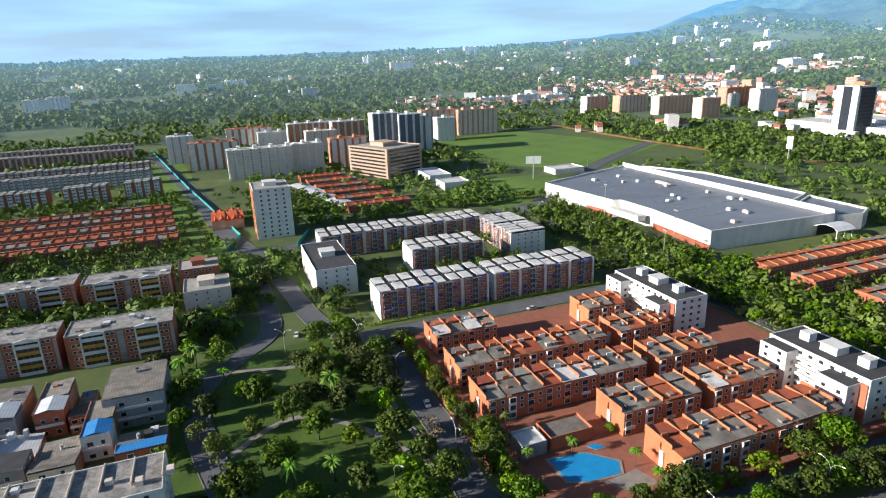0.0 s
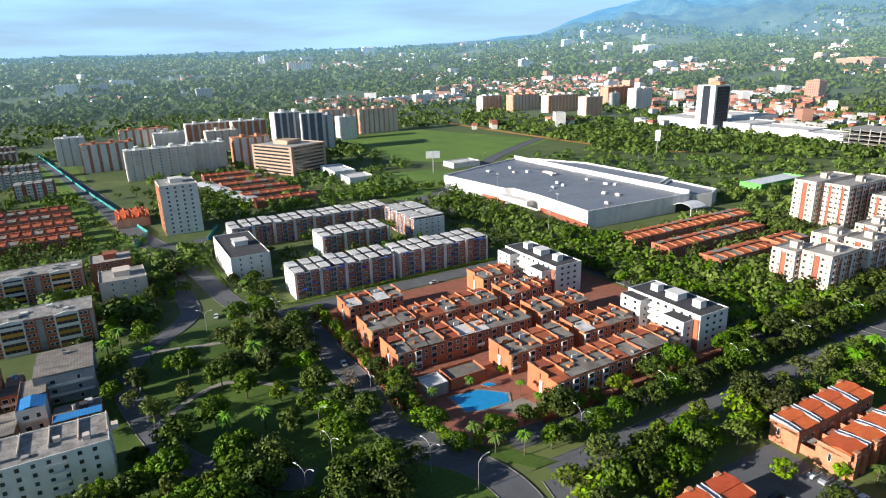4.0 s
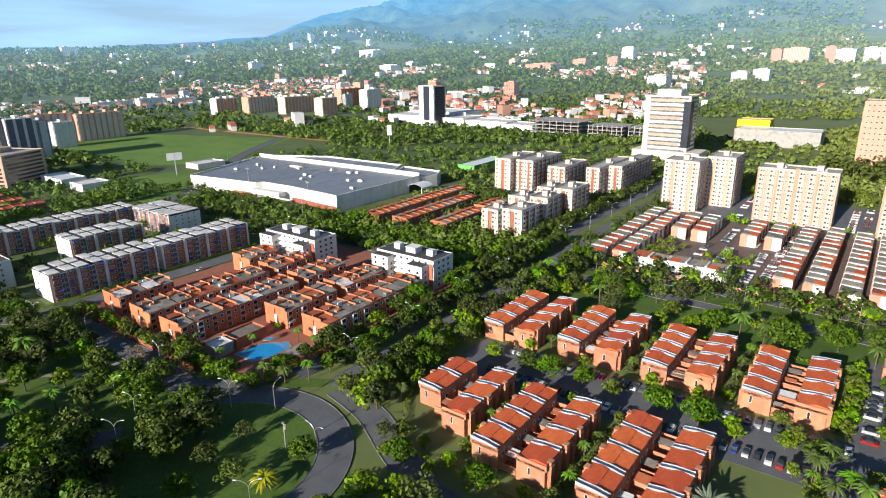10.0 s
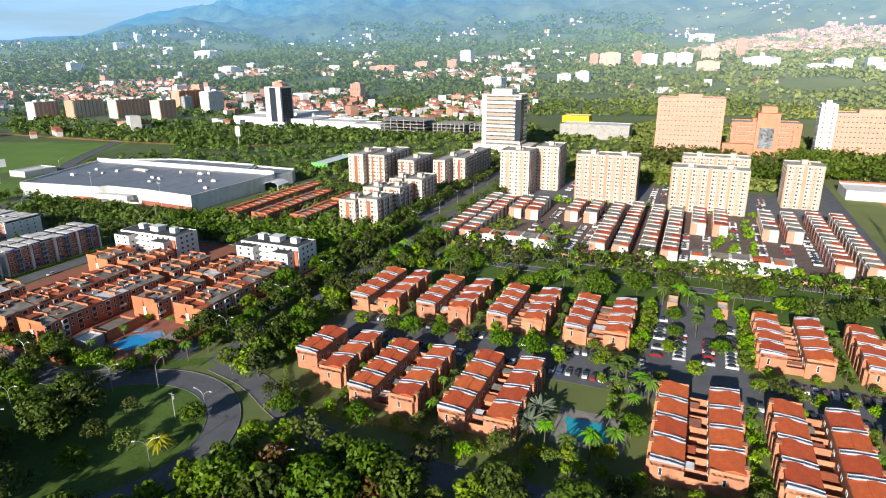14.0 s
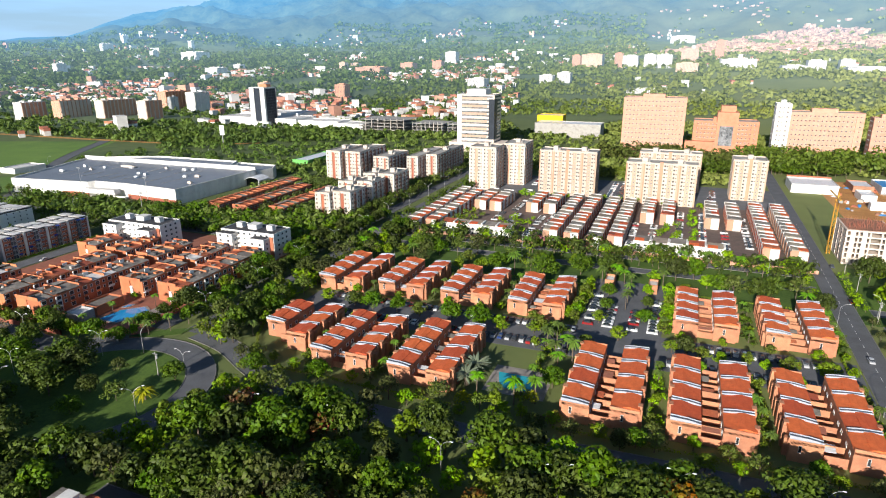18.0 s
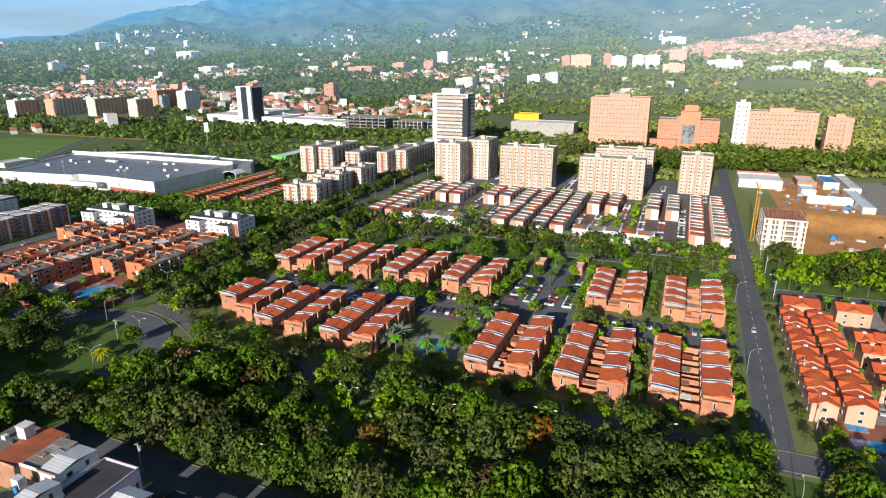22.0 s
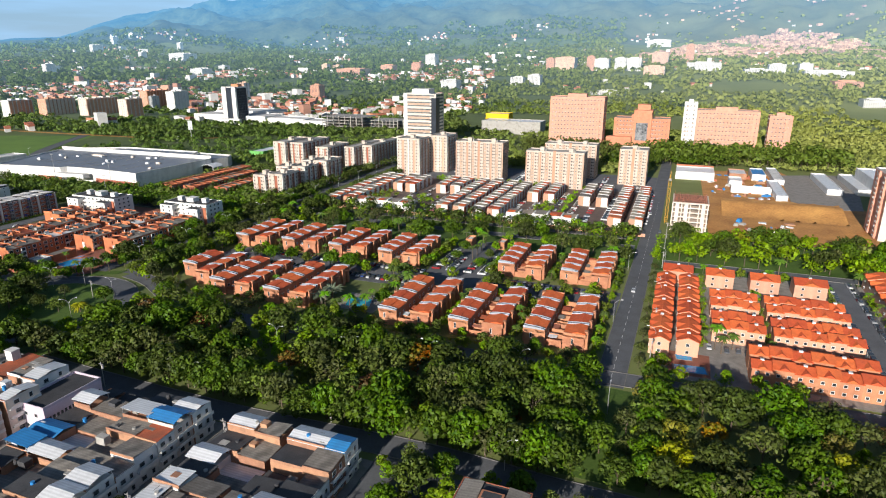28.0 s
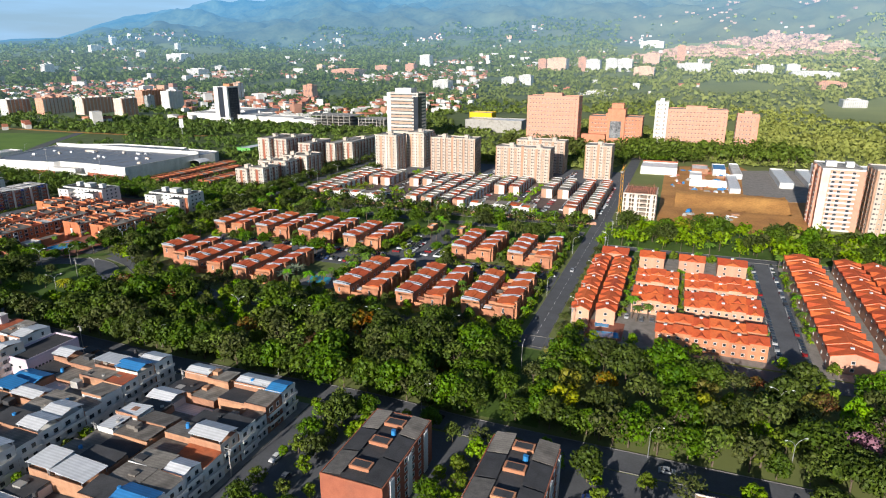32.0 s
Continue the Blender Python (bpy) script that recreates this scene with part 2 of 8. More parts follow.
POOLT = surf("teal_pool_water", (0.03, 0.38, 0.46), (0.025, 0.32, 0.40), 0.3, fine=1.5, rough=0.08, bump=0.08, spread=0.02, spec=0.5)
KERB = surf("worn_kerb", (0.22, 0.21, 0.195), (0.13, 0.125, 0.115), 0.5, fine=3, spread=0.05)
LANE = surf("brown_lane_paving", (0.17, 0.12, 0.10), (0.11, 0.08, 0.07), 0.3, fine=2.5, spread=0.05, stain=0.3)
BLUECLOTH = surf("blue_awning_cloth", (0.03, 0.07, 0.35), None, 0.5, rough=0.8)
OCHRE = surf("ochre_paint", (0.55, 0.30, 0.05), None, 0.5, stain=0.2)
BARK = surf("bark", (0.16, 0.12, 0.085), (0.08, 0.06, 0.045), 1.5, fine=8, bump=0.5)
STEEL = surf("galvanised_steel", (0.5, 0.5, 0.5), (0.38, 0.38, 0.38), 1, rough=0.45, metal=0.6)
LEAF = leafy("broad_leaves", (0.103, 0.165, 0.022), (0.018, 0.042, 0.008))
LEAF2 = leafy("olive_leaves", (0.122, 0.152, 0.038), (0.045, 0.07, 0.018))
LEAF3 = leafy("bright_leaves", (0.205, 0.31, 0.028), (0.062, 0.125, 0.013))
LEAFP = leafy("palm_leaves", (0.13, 0.24, 0.045), (0.06, 0.125, 0.022))
LEAFR = leafy("flame_flowers", (0.30, 0.075, 0.03), (0.07, 0.11, 0.02))
LEAFK = leafy("pink_blossom", (0.60, 0.30, 0.33), (0.40, 0.18, 0.2))
LEAFY_ = leafy("yellow_leaves", (0.29, 0.28, 0.035), (0.12, 0.16, 0.02))
LEAFB = leafy("silver_palm_leaves", (0.24, 0.30, 0.20), (0.14, 0.19, 0.12))
TWIG = leafy("dry_twigs", (0.19, 0.15, 0.10), (0.11, 0.09, 0.06))

for sheet_mat in (FIBRE, METAL, BLUEMETAL):
    ribbed(sheet_mat)

# ---- builders ----
def box(bm, x0, x1, y0, y1, z0, z1, mi=0):
    v = [bm.verts.new(p) for p in ((x0, y0, z0), (x1, y0, z0), (x1, y1, z0), (x0, y1, z0), (x0, y0, z1), (x1, y0, z1), (x1, y1, z1), (x0, y1, z1))]
    for q in ((3, 2, 1, 0), (4, 5, 6, 7), (0, 1, 5, 4), (1, 2, 6, 5), (2, 3, 7, 6), (3, 0, 4, 7)):
        f = bm.faces.new([v[i] for i in q])
        f.material_index = mi


def prism(bm, pts, y0, y1, mi=0):
    """A profile in x and z, carried from y0 to y1."""
    a = [bm.verts.new((x, y0, z)) for x, z in pts]
    b = [bm.verts.new((x, y1, z)) for x, z in pts]
    n = len(pts)
    fs = [bm.faces.new(a), bm.faces.new(b[::-1])] + [bm.faces.new((a[i], b[i], b[(i + 1) % n], a[(i + 1) % n])) for i in range(n)]
    for f in fs:
        f.material_index = mi


def prism_x(bm, pts, x0, x1, mi=0):
    """A profile in y and z, carried from x0 to x1."""
    a = [bm.verts.new((x0, y, z)) for y, z in pts]
    b = [bm.verts.new((x1, y, z)) for y, z in pts]
    n = len(pts)
    fs = [bm.faces.new(a[::-1]), bm.faces.new(b)] + [bm.faces.new((a[i], a[(i + 1) % n], b[(i + 1) % n], b[i])) for i in range(n)]
    for f in fs:
        f.material_index = mi


def tube(bm, p, q, r0, r1, n=6, mi=0):
    p, q = Vector(p), Vector(q)
    d = (q - p).normalized()
    s = d.orthogonal().normalized()
    w = d.cross(s)
    rings = [[bm.verts.new(c + (s * math.cos(2 * math.pi * i / n) + w * math.sin(2 * math.pi * i / n)) * r) for i in range(n)] for c, r in ((p, r0), (q, r1))]
    for i in range(n):
        f = bm.faces.new((rings[0][i], rings[0][(i + 1) % n], rings[1][(i + 1) % n], rings[1][i]))
        f.material_index = mi
    bm.faces.new(rings[0][::-1]).material_index = mi
    bm.faces.new(rings[1]).material_index = mi


def mesh_of(name, bm, mats):
    bmesh.ops.recalc_face_normals(bm, faces=bm.faces)
    me = bpy.data.meshes.new(name)
    bm.to_mesh(me)
    bm.free()
    for m in (mats if isinstance(mats, (list, tuple)) else [mats]):
        me.materials.append(m)
    return me


def part(name, bm, mats, parent, label="", at=(0, 0, 0), rz=0):
    me = bm if isinstance(bm, bpy.types.Mesh) else mesh_of(name, bm, mats)
    ob = new(name, me)
    ob.parent = parent
    ob.location, ob.rotation_euler = at, (0, 0, radians(rz))
    return tagged(ob, label)


def thing(name, x, y, z=0, rz=0, label="", category="", group="", kind=""):
    ob = new(name)
    ob.location, ob.rotation_euler = (x, y, z), (0, 0, radians(rz))
    return tagged(ob, label, category, group, kind)


def boxmesh(name, mats, *boxes):
    bm = bmesh.new()
    for b in boxes:
        box(bm, *b)
    return mesh_of(name, bm, mats)


def window_piece(bm, w, h, deep=0.12, x=0.0, y=0.0, z=0.0, face="s"):
    """A window that faces -y, in one piece: the frame stands proud, the pane lies back in it; the foot at z = 0."""
    f = min(0.12, w * 0.1)
    rings = []
    for dx, dz, yy in ((0, 0, 0.0), (0, 0, -deep), (f, f, -deep), (f, f, -0.03)):
        rings.append([(-w / 2 + dx, yy, dz), (w / 2 - dx, yy, dz), (w / 2 - dx, yy, h - dz), (-w / 2 + dx, yy, h - dz)])
    turn = {"s": (1, 0), "e": (0, 1), "n": (-1, 0), "w": (0, -1)}[face]
    vs = [[bm.verts.new((x + p * turn[0] - q * turn[1], y + p * turn[1] + q * turn[0], z + r)) for p, q, r in ring] for ring in rings]
    for k in range(3):
        for i in range(4):
            bm.faces.new((vs[k][i], vs[k][(i + 1) % 4], vs[k + 1][(i + 1) % 4], vs[k + 1][i])).material_index = 0
    bm.faces.new(vs[3]).material_index = 1


def window_mesh(w, h, mats, deep=0.12):
    bm = bmesh.new()
    window_piece(bm, w, h, deep)
    me = bpy.data.meshes.new("window")
    bm.to_mesh(me)
    bm.free()
    for m in mats:
        me.materials.append(m)
    return me


WIN = {}


def window(parent, x, y, z, w, h, face, frame_mat=None, glass=None, name="window"):
    """face: the way it looks, 's' -y, 'n' +y, 'e' +x, 'w' -x."""
    frame_mat, glass = frame_mat or FRAMEW, glass or GLASS
    key = (round(w, 2), round(h, 2), frame_mat.name, glass.name)
    if key not in WIN:
        WIN[key] = window_mesh(w, h, [frame_mat, glass])
    return part(name, WIN[key], None, parent, at=(x, y, z), rz={"s": 0, "e": 90, "n": 180, "w": -90}[face])


def window_set(parent, places, w, h, mats=None, name="glazing"):
    """Far windows of one facade, too small to pick apart: (x, y, z, face) each."""
    verts, faces, index = [], [], []
    f = min(0.12, w * 0.1)
    rings = []
    for dx, dz, yy in ((0, 0, 0.0), (f, f, -0.1), (f, f, -0.03)):
        rings += [(-w / 2 + dx, yy, dz), (w / 2 - dx, yy, dz), (w / 2 - dx, yy, h - dz), (-w / 2 + dx, yy, h - dz)]
    for x, y, z, face in places:
        tx, ty = {"s": (1, 0), "e": (0, 1), "n": (-1, 0), "w": (0, -1)}[face]
        k = len(verts)
        verts += [(x + p * tx - q * ty, y + p * ty + q * tx, z + r) for p, q, r in rings]
        for a in (0, 4):
            faces += [(k + a + i, k + a + (i + 1) % 4, k + a + 4 + (i + 1) % 4, k + a + 4 + i) for i in range(4)]
        faces.append((k + 8, k + 9, k + 10, k + 11))
        index += [0] * 8 + [1]
    me = bpy.data.meshes.new(name)
    me.from_pydata(verts, [], faces)
    me.polygons.foreach_set("material_index", index)
    for m in mats or (FRAMEW, GLASS):
        me.materials.append(m)
    return tagged(part(name, me, None, parent), kind="stuff")


def poly(bm, pts, z0, z1):
    """An upright block on a many-sided plan."""
    lo, hi = [bm.verts.new((*p, z0)) for p in pts], [bm.verts.new((*p, z1)) for p in pts]
    n = len(pts)
    bm.faces.new(hi)
    bm.faces.new(lo[::-1])
    for i in range(n):
        bm.faces.new((lo[i], lo[(i + 1) % n], hi[(i + 1) % n], hi[i]))


def strip(bm, p, q, th, z0, z1):
    """A wall from p to q, th thick to its left."""
    d = (Vector(q) - Vector(p)).normalized() * th
    poly(bm, [p, q, (q[0] - d.y, q[1] + d.x), (p[0] - d.y, p[1] + d.x)], z0, z1)

# ---- the ground: one sheet, flat round the quarter and rising towards the hills ----
CX, CY = -150.0, 150.0
# azimuth in degrees and how high the skyline of the range stands, then the same for the built-up foot of the hills
RIDGE = [(-180, 0.2), (-122, 0.3), (-100, 0.35), (-80, 0.3), (-66, 0.45), (-57, 0.95), (-52, 1.5), (-48, 2.9), (-44, 3.95), (-40, 4.8), (-36, 4.75), (-31, 5.8), (-23, 6.8), (-10, 7.4), (8, 7.4), (32, 7.0), (50, 3.0), (70, 1.0), (180, 0.2)]
FOOT = [(-180, 0.2), (-100, 0.28), (-66, 0.40), (-57, 0.6), (-50, 0.85), (-40, 0.8), (-30, 1.0), (-20, 1.1), (-10, 1.3), (0, 1.35), (15, 1.2), (40, 0.9), (180, 0.2)]


def along_table(table, az):
    for (a0, h0), (a1, h1) in zip(table, table[1:]):
        if a0 <= az <= a1:
            return h0 + (h1 - h0) * (az - a0) / (a1 - a0)
    return table[0][1]


def ground_z(x, y):
    """The lie of the land: flat, then the rising foot of the hills, then the folded range."""
    r = math.hypot(x - CX, y - CY)
    if r < 1150:
        return 0.0
    az = math.degrees(math.atan2(x - CX, y - CY))
    foot, ridge = along_table(FOOT, az), along_table(RIDGE, az)
    zf = 103 + 3300 * math.tan(radians(foot))
    s = (r - 1150) / 2150
    z = zf * min(s, 1.15) ** 1.35 + 9 * min(1, s * 3) * noise.noise(Vector((x / 230, y / 230, 6.3)))
    m = max(0.0, min(1.0, (r - 2850) / 1700))
    if m > 0:
        z += (103 + 4550 * math.tan(radians(ridge)) - zf * 1.15 ** 1.35) * m ** 1.6
        n = 0.8 * noise.fractal(Vector((x / 560, y / 560, 3.1)), 0.9, 2.1, 7) - 1.2 * abs(noise.noise(Vector((x / 520, y / 520, 8)))) - 0.75 * abs(noise.noise(Vector((x / 190, y / 190, 4)))) - 0.35 * abs(noise.noise(Vector((x / 75, y / 75, 4)))) + 0.35
        z += n * 150 * m ** 0.9 * min(1, max(ridge - foot, 0) / 3) * (1 - 0.72 * m ** 5)
    return z


def haze_glow(m):
    """Paints haze as blue-grey emission on the surface, stronger the farther it lies."""
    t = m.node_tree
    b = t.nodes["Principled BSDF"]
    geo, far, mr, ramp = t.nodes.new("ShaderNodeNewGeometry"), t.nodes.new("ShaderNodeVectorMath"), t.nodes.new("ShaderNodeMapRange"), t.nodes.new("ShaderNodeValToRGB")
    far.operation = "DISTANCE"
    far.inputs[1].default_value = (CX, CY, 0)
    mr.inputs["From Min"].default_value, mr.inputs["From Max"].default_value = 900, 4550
    # haze colours: none nearby, blue-grey midway, blue at the range
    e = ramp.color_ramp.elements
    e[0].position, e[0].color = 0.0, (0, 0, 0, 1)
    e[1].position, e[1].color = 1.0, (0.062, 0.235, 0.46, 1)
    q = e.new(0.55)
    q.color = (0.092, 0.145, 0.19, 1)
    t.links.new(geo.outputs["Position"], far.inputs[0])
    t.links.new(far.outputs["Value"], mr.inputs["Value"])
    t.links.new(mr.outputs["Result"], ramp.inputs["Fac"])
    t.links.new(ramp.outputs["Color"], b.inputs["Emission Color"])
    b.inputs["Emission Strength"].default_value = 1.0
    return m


def eastern_sun_tint(m, col, x0, x1):
    """Puts the stronger sunlight of the east into the colour, yellow-green in patches."""
    t = m.node_tree
    b = t.nodes["Principled BSDF"]
    src = b.inputs["Base Color"].links[0].from_socket
    geo, sp, mr, nz, ad, mx = (t.nodes.new("ShaderNode" + k) for k in ("NewGeometry", "SeparateXYZ", "MapRange", "TexNoise", "Math", "MixRGB"))
    nz.inputs["Scale"].default_value, nz.inputs["Detail"].default_value = 0.006, 6.0
    ad.operation, ad.use_clamp = "MULTIPLY", True
    mr.inputs["From Min"].default_value, mr.inputs["From Max"].default_value = x0, x1
    mr.inputs["To Max"].default_value = 1.7
    mx.inputs["Color2"].default_value = (*col, 1)
    t.links.new(geo.outputs["Position"], sp.inputs[0])
    t.links.new(geo.outputs["Position"], nz.inputs["Vector"])
    t.links.new(sp.outputs["X"], mr.inputs["Value"])
    t.links.new(mr.outputs["Result"], ad.inputs[0])
    t.links.new(nz.outputs["Fac"], ad.inputs[1])
    t.links.new(ad.outputs[0], mx.inputs["Fac"])
    t.links.new(src, mx.inputs["Color1"])
    t.links.new(mx.outputs["Color"], b.inputs["Base Color"])
    return m


def ground():
    bm = bmesh.new()
    rs = [200, 400, 600, 800, 1000, 1150] + [1150 + 36 * i for i in range(1, 62)]
    nz = 420
    prev = None
    mid = bm.verts.new((CX, CY, 0))
    for r in rs:
        ring = []
        for i in range(nz):
            a = 2 * math.pi * i / nz
            x, y = CX + r * math.sin(a), CY + r * math.cos(a)
            ring.append(bm.verts.new((x, y, ground_z(x, y) if r < 3200 else ground_z(x, y) - 8)))
        for i in range(nz):
            if prev is None:
                bm.faces.new((mid, ring[(i + 1) % nz], ring[i]))
            else:
                bm.faces.new((prev[i], prev[(i + 1) % nz], ring[(i + 1) % nz], ring[i]))
        prev = ring
    for f in bm.faces:
        f.smooth = True
    m = surf("wooded_ground", (0.125, 0.16, 0.05), (0.055, 0.085, 0.03), 0.013, fine=0.09, bump=0.4, spread=0.0)
    # far haze goes on as emission, eastern sun as a yellow-green tint
    ob = new("ground", mesh_of("ground", bm, haze_glow(eastern_sun_tint(m, (0.24, 0.26, 0.08), -500, 300))))
    tagged(ob, "green wooded valley floor reaching to the hills", "ground", kind="structure")


ground()


def mountains():
    bm = bmesh.new()
    rows = []
    for j in range(78):
        r = 3150 + 1480 * j / 77
        row = []
        for i in range(621):
            a = radians(-124 + 200 * i / 620)
            x, y = CX + r * math.sin(a), CY + r * math.cos(a)
            row.append(bm.verts.new((x, y, ground_z(x, y))))
        rows.append(row)
    for a, b in zip(rows, rows[1:]):
        for i in range(620):
            bm.faces.new((a[i], a[i + 1], b[i + 1], b[i])).smooth = True
    m = surf("hill_forest", (0.07, 0.092, 0.05), (0.012, 0.028, 0.022), 0.008, fine=0.05, bump=1.0, spread=0.0)
    # the range's blue is painted haze; its east gets the sun tint
    tagged(new("backdrop", mesh_of("backdrop", bm, haze_glow(eastern_sun_tint(m, (0.13, 0.13, 0.055), -1900, 900)))), "long mountain range in blue haze behind the city", "mountains", kind="structure")


mountains()


def sheet(name, pts, z, mat, label, thick=0.0):
    """A flat piece of ground cover with a real edge."""
    bm = bmesh.new()
    top = [bm.verts.new((x, y, z)) for x, y in pts]
    low = [bm.verts.new((x, y, z - max(thick, 0.05))) for x, y in pts]
    bm.faces.new(top)
    n = len(pts)
    for i in range(n):
        bm.faces.new((top[i], low[i], low[(i + 1) % n], top[(i + 1) % n]))
    bmesh.ops.triangulate(bm, faces=[f for f in bm.faces if len(f.verts) > 4])
    ob = new(name, mesh_of(name, bm, mat))
    return tagged(ob, label, name.split("_")[0], kind="structure")


def offset(line, d):
    out = []
    for i, p in enumerate(line):
        a = Vector(line[max(i - 1, 0)])
        b = Vector(line[min(i + 1, len(line) - 1)])
        t = (b - a).normalized()
        out.append((p[0] + t.y * d, p[1] - t.x * d))
    return out


def bend(line, n=8):
    """A smooth line through the points."""
    pts = [Vector(p) for p in line]
    out = []
    for i in range(len(pts) - 1):
        p0, p1, p2, p3 = pts[max(i - 1, 0)], pts[i], pts[i + 1], pts[min(i + 2, len(pts) - 1)]
        for k in range(n):
            s = k / n
            out.append(tuple(0.5 * (2 * p1 + (p2 - p0) * s + (2 * p0 - 5 * p1 + 4 * p2 - p3) * s * s + (3 * p1 - p0 - 3 * p2 + p3) * s ** 3)))
    return out + [tuple(pts[-1])]


LEVEL = [0.06]


def road(line, width, name="road", mat=None, label="worn dark asphalt road with low kerbs", kerb=True, smooth=True, z=None):
    line = bend(line) if smooth and len(line) > 2 else line
    LEVEL[0] += 0.006
    z = z or LEVEL[0]
    l, r = offset(line, -width / 2), offset(line, width / 2)
    bm = bmesh.new()
    va = [bm.verts.new((x, y, z)) for x, y in l]
    vb = [bm.verts.new((x, y, z)) for x, y in r]
    for i in range(len(line) - 1):
        bm.faces.new((va[i], vb[i], vb[i + 1], va[i + 1]))
    ob = new(name, mesh_of(name, bm, mat or ASPHALT))
    tagged(ob, label, "road" if name == "road" else "path", kind="structure")
    if kerb:
        for sgn in (-1, 1):
            a, b2 = offset(line, sgn * width / 2), offset(line, sgn * (width / 2 + 0.22))
            bm = bmesh.new()
            q = [[bm.verts.new((x, y, zz)) for x, y in ln] for ln, zz in ((a, z), (a, z + 0.14), (b2, z + 0.14), (b2, 0.0))]
            for k in range(3):
                for i in range(len(line) - 1):
                    bm.faces.new((q[k][i], q[k][i + 1], q[k + 1][i + 1], q[k + 1][i]))
            tagged(new("kerb", mesh_of("kerb", bm, KERB)), "worn grey concrete kerb along a road", "kerb", kind="structure")
    return ob


# lawns and verges
sheet("grass_park", [(-430, 120), (-430, 206), (-300, 212), (-240, 205), (-240, 120)], 0.03, GRASS, "mown park lawn in long tree shadows")
sheet("grass_north", [(-290, 336), (-290, 396), (140, 396), (140, 336)], 0.03, GRASS, "green lawn strip between two housing estates")
sheet("grass_field", [(-970, 430), (-1000, 560), (-780, 640), (-690, 470), (-760, 420)], 0.035, MEADOW, "wide open green field")
sheet("grass_west", [(-1000, 120), (-590, 158), (-500, 172), (-500, 150), (-560, 128), (-960, 60)], 0.03, MEADOW, "grass verge beside the road")
sheet("grass_mall", [(-700, 330), (-690, 420), (-610, 470), (-610, 380), (-560, 340)], 0.03, MEADOW, "rough grass beside the shopping hall")
sheet("grass_right", [(-32, 345), (-32, 412), (160, 412), (160, 345)], 0.035, GRASS, "grass strip with a row of trees")

# roads
road([(-45.6, 208), (-44.4, 300), (-43.4, 420), (-42.6, 700)], 9.4, smooth=False)
dashes = boxmesh("lane_line", PAINTW, *[(-45.47 + .0702 * k, -45.33 + .0702 * k, 214.4 + 6.5 * k, 217.6 + 6.5 * k, 0.08, 0.10) for k in range(44)])
tagged(new("lane_line", dashes), "worn white dashes along a street", "marking", kind="structure")
road([(-1060, 641), (-900, 642), (-740, 648), (-660, 661), (-600, 690)], 9, "dirt_track", DIRT, "bare orange earth track along a new road", kerb=False)
sheet("grass_verge", [(-53, 158), (-53, 207), (-31, 207), (-31, 158)], 0.03, GRASS, "shaded grass clearing at the end of a street")
road([(-281, 234), (-262, 229), (-243, 219), (-222, 211), (-180, 209), (-120, 212), (-50, 214), (60, 216), (160, 218)], 9)
road([(-240, 152), (-155, 150), (-90, 153), (-40, 151), (60, 152), (160, 156)], 9)
road([(-95, 40), (-96, 148)], 7, smooth=False)
road([(-145, 40), (-144, 148)], 6, smooth=False)
road([(-300, 232), (-298, 320), (-298, 460), (-294, 760)], 8)
road([(-284, 234), (-283, 320), (-283, 460), (-280, 760)], 8)
road([(-290, 374), (-170, 370), (-50, 372)], 7)
road([(-290, 389), (-170, 390), (-50, 391)], 6)
road([(-34, 350), (60, 352), (170, 352)], 7)
road([(-303, 221), (-322, 207), (-350, 209), (-380, 208), (-415, 210), (-440, 190), (-500, 181), (-560, 172)], 9)
road([(-424, 205), (-426, 250), (-427, 335)], 10)
road([(-555, 165), (-540, 169), (-476, 170), (-444, 168), (-420, 150), (-402, 141), (-375, 143), (-340, 152), (-322, 168), (-314, 180)], 8)
road([(-555, 172), (-600, 160), (-772, 135), (-1016, 91)], 13)
road([(-560, 175), (-580, 300), (-590, 370), (-640, 430), (-720, 520), (-800, 640)], 12)
road([(-427, 335), (-410, 350), (-300, 352)], 9)
road([(-300, 352), (-420, 362), (-590, 352)], 9)
ring = [(-283 + 32.5 * math.cos(a), 189 + 32.5 * math.sin(a)) for a in [radians(-75 + 230 * i / 40) for i in range(41)]]
road(ring, 9.5, smooth=False)
sheet("grass_round", [(-283 + 27.6 * math.cos(a), 189 + 27.6 * math.sin(a)) for a in [2 * math.pi * i / 40 for i in range(40)]], 0.2, GRASS, "round mown lawn inside the roundabout")
sheet("grass_isle", [(-305, 222), (-299, 229), (-286, 238), (-287, 231), (-297, 224)], 0.22, GRASS, "small grass island with palms")
# footpaths in the park
for line in ([(-417, 150), (-411, 173), (-409, 190), (-418, 203)], [(-365, 150), (-374, 160), (-377, 172), (-364, 187), (-344, 198), (-334, 204)], [(-420, 203), (-380, 199), (-335, 203)]):
    road(line, 2.2, "footpath", PAVE, "pale concrete footpath across the lawn", kerb=False)
# paved yards
sheet("pavement_estate", [(-262, 266.5), (-262, 292), (-50, 296), (-50, 268.5)], 0.05, ASPHALT, "asphalt car park between brick house rows")
sheet("pavement_entry", [(-146, 292), (-146, 352), (-114, 352), (-114, 292)], 0.055, ASPHALT, "asphalt entrance court of the estate")
sheet("pavement_pool", [(-166, 234), (-166, 252), (-146, 252), (-146, 234)], 0.05, PAVE, "brick terrace round a pool")
sheet("pavement_club", [(-420, 214), (-420, 345), (-302, 345), (-302, 255), (-300, 222)], 0.05, BRICKPAVE, "red paved courts of a housing estate")
sheet("pavement_white", [(-270, 398), (-270, 530), (-44, 530), (-44, 398)], 0.05, LANE, "red-brown paved lanes between white house rows")
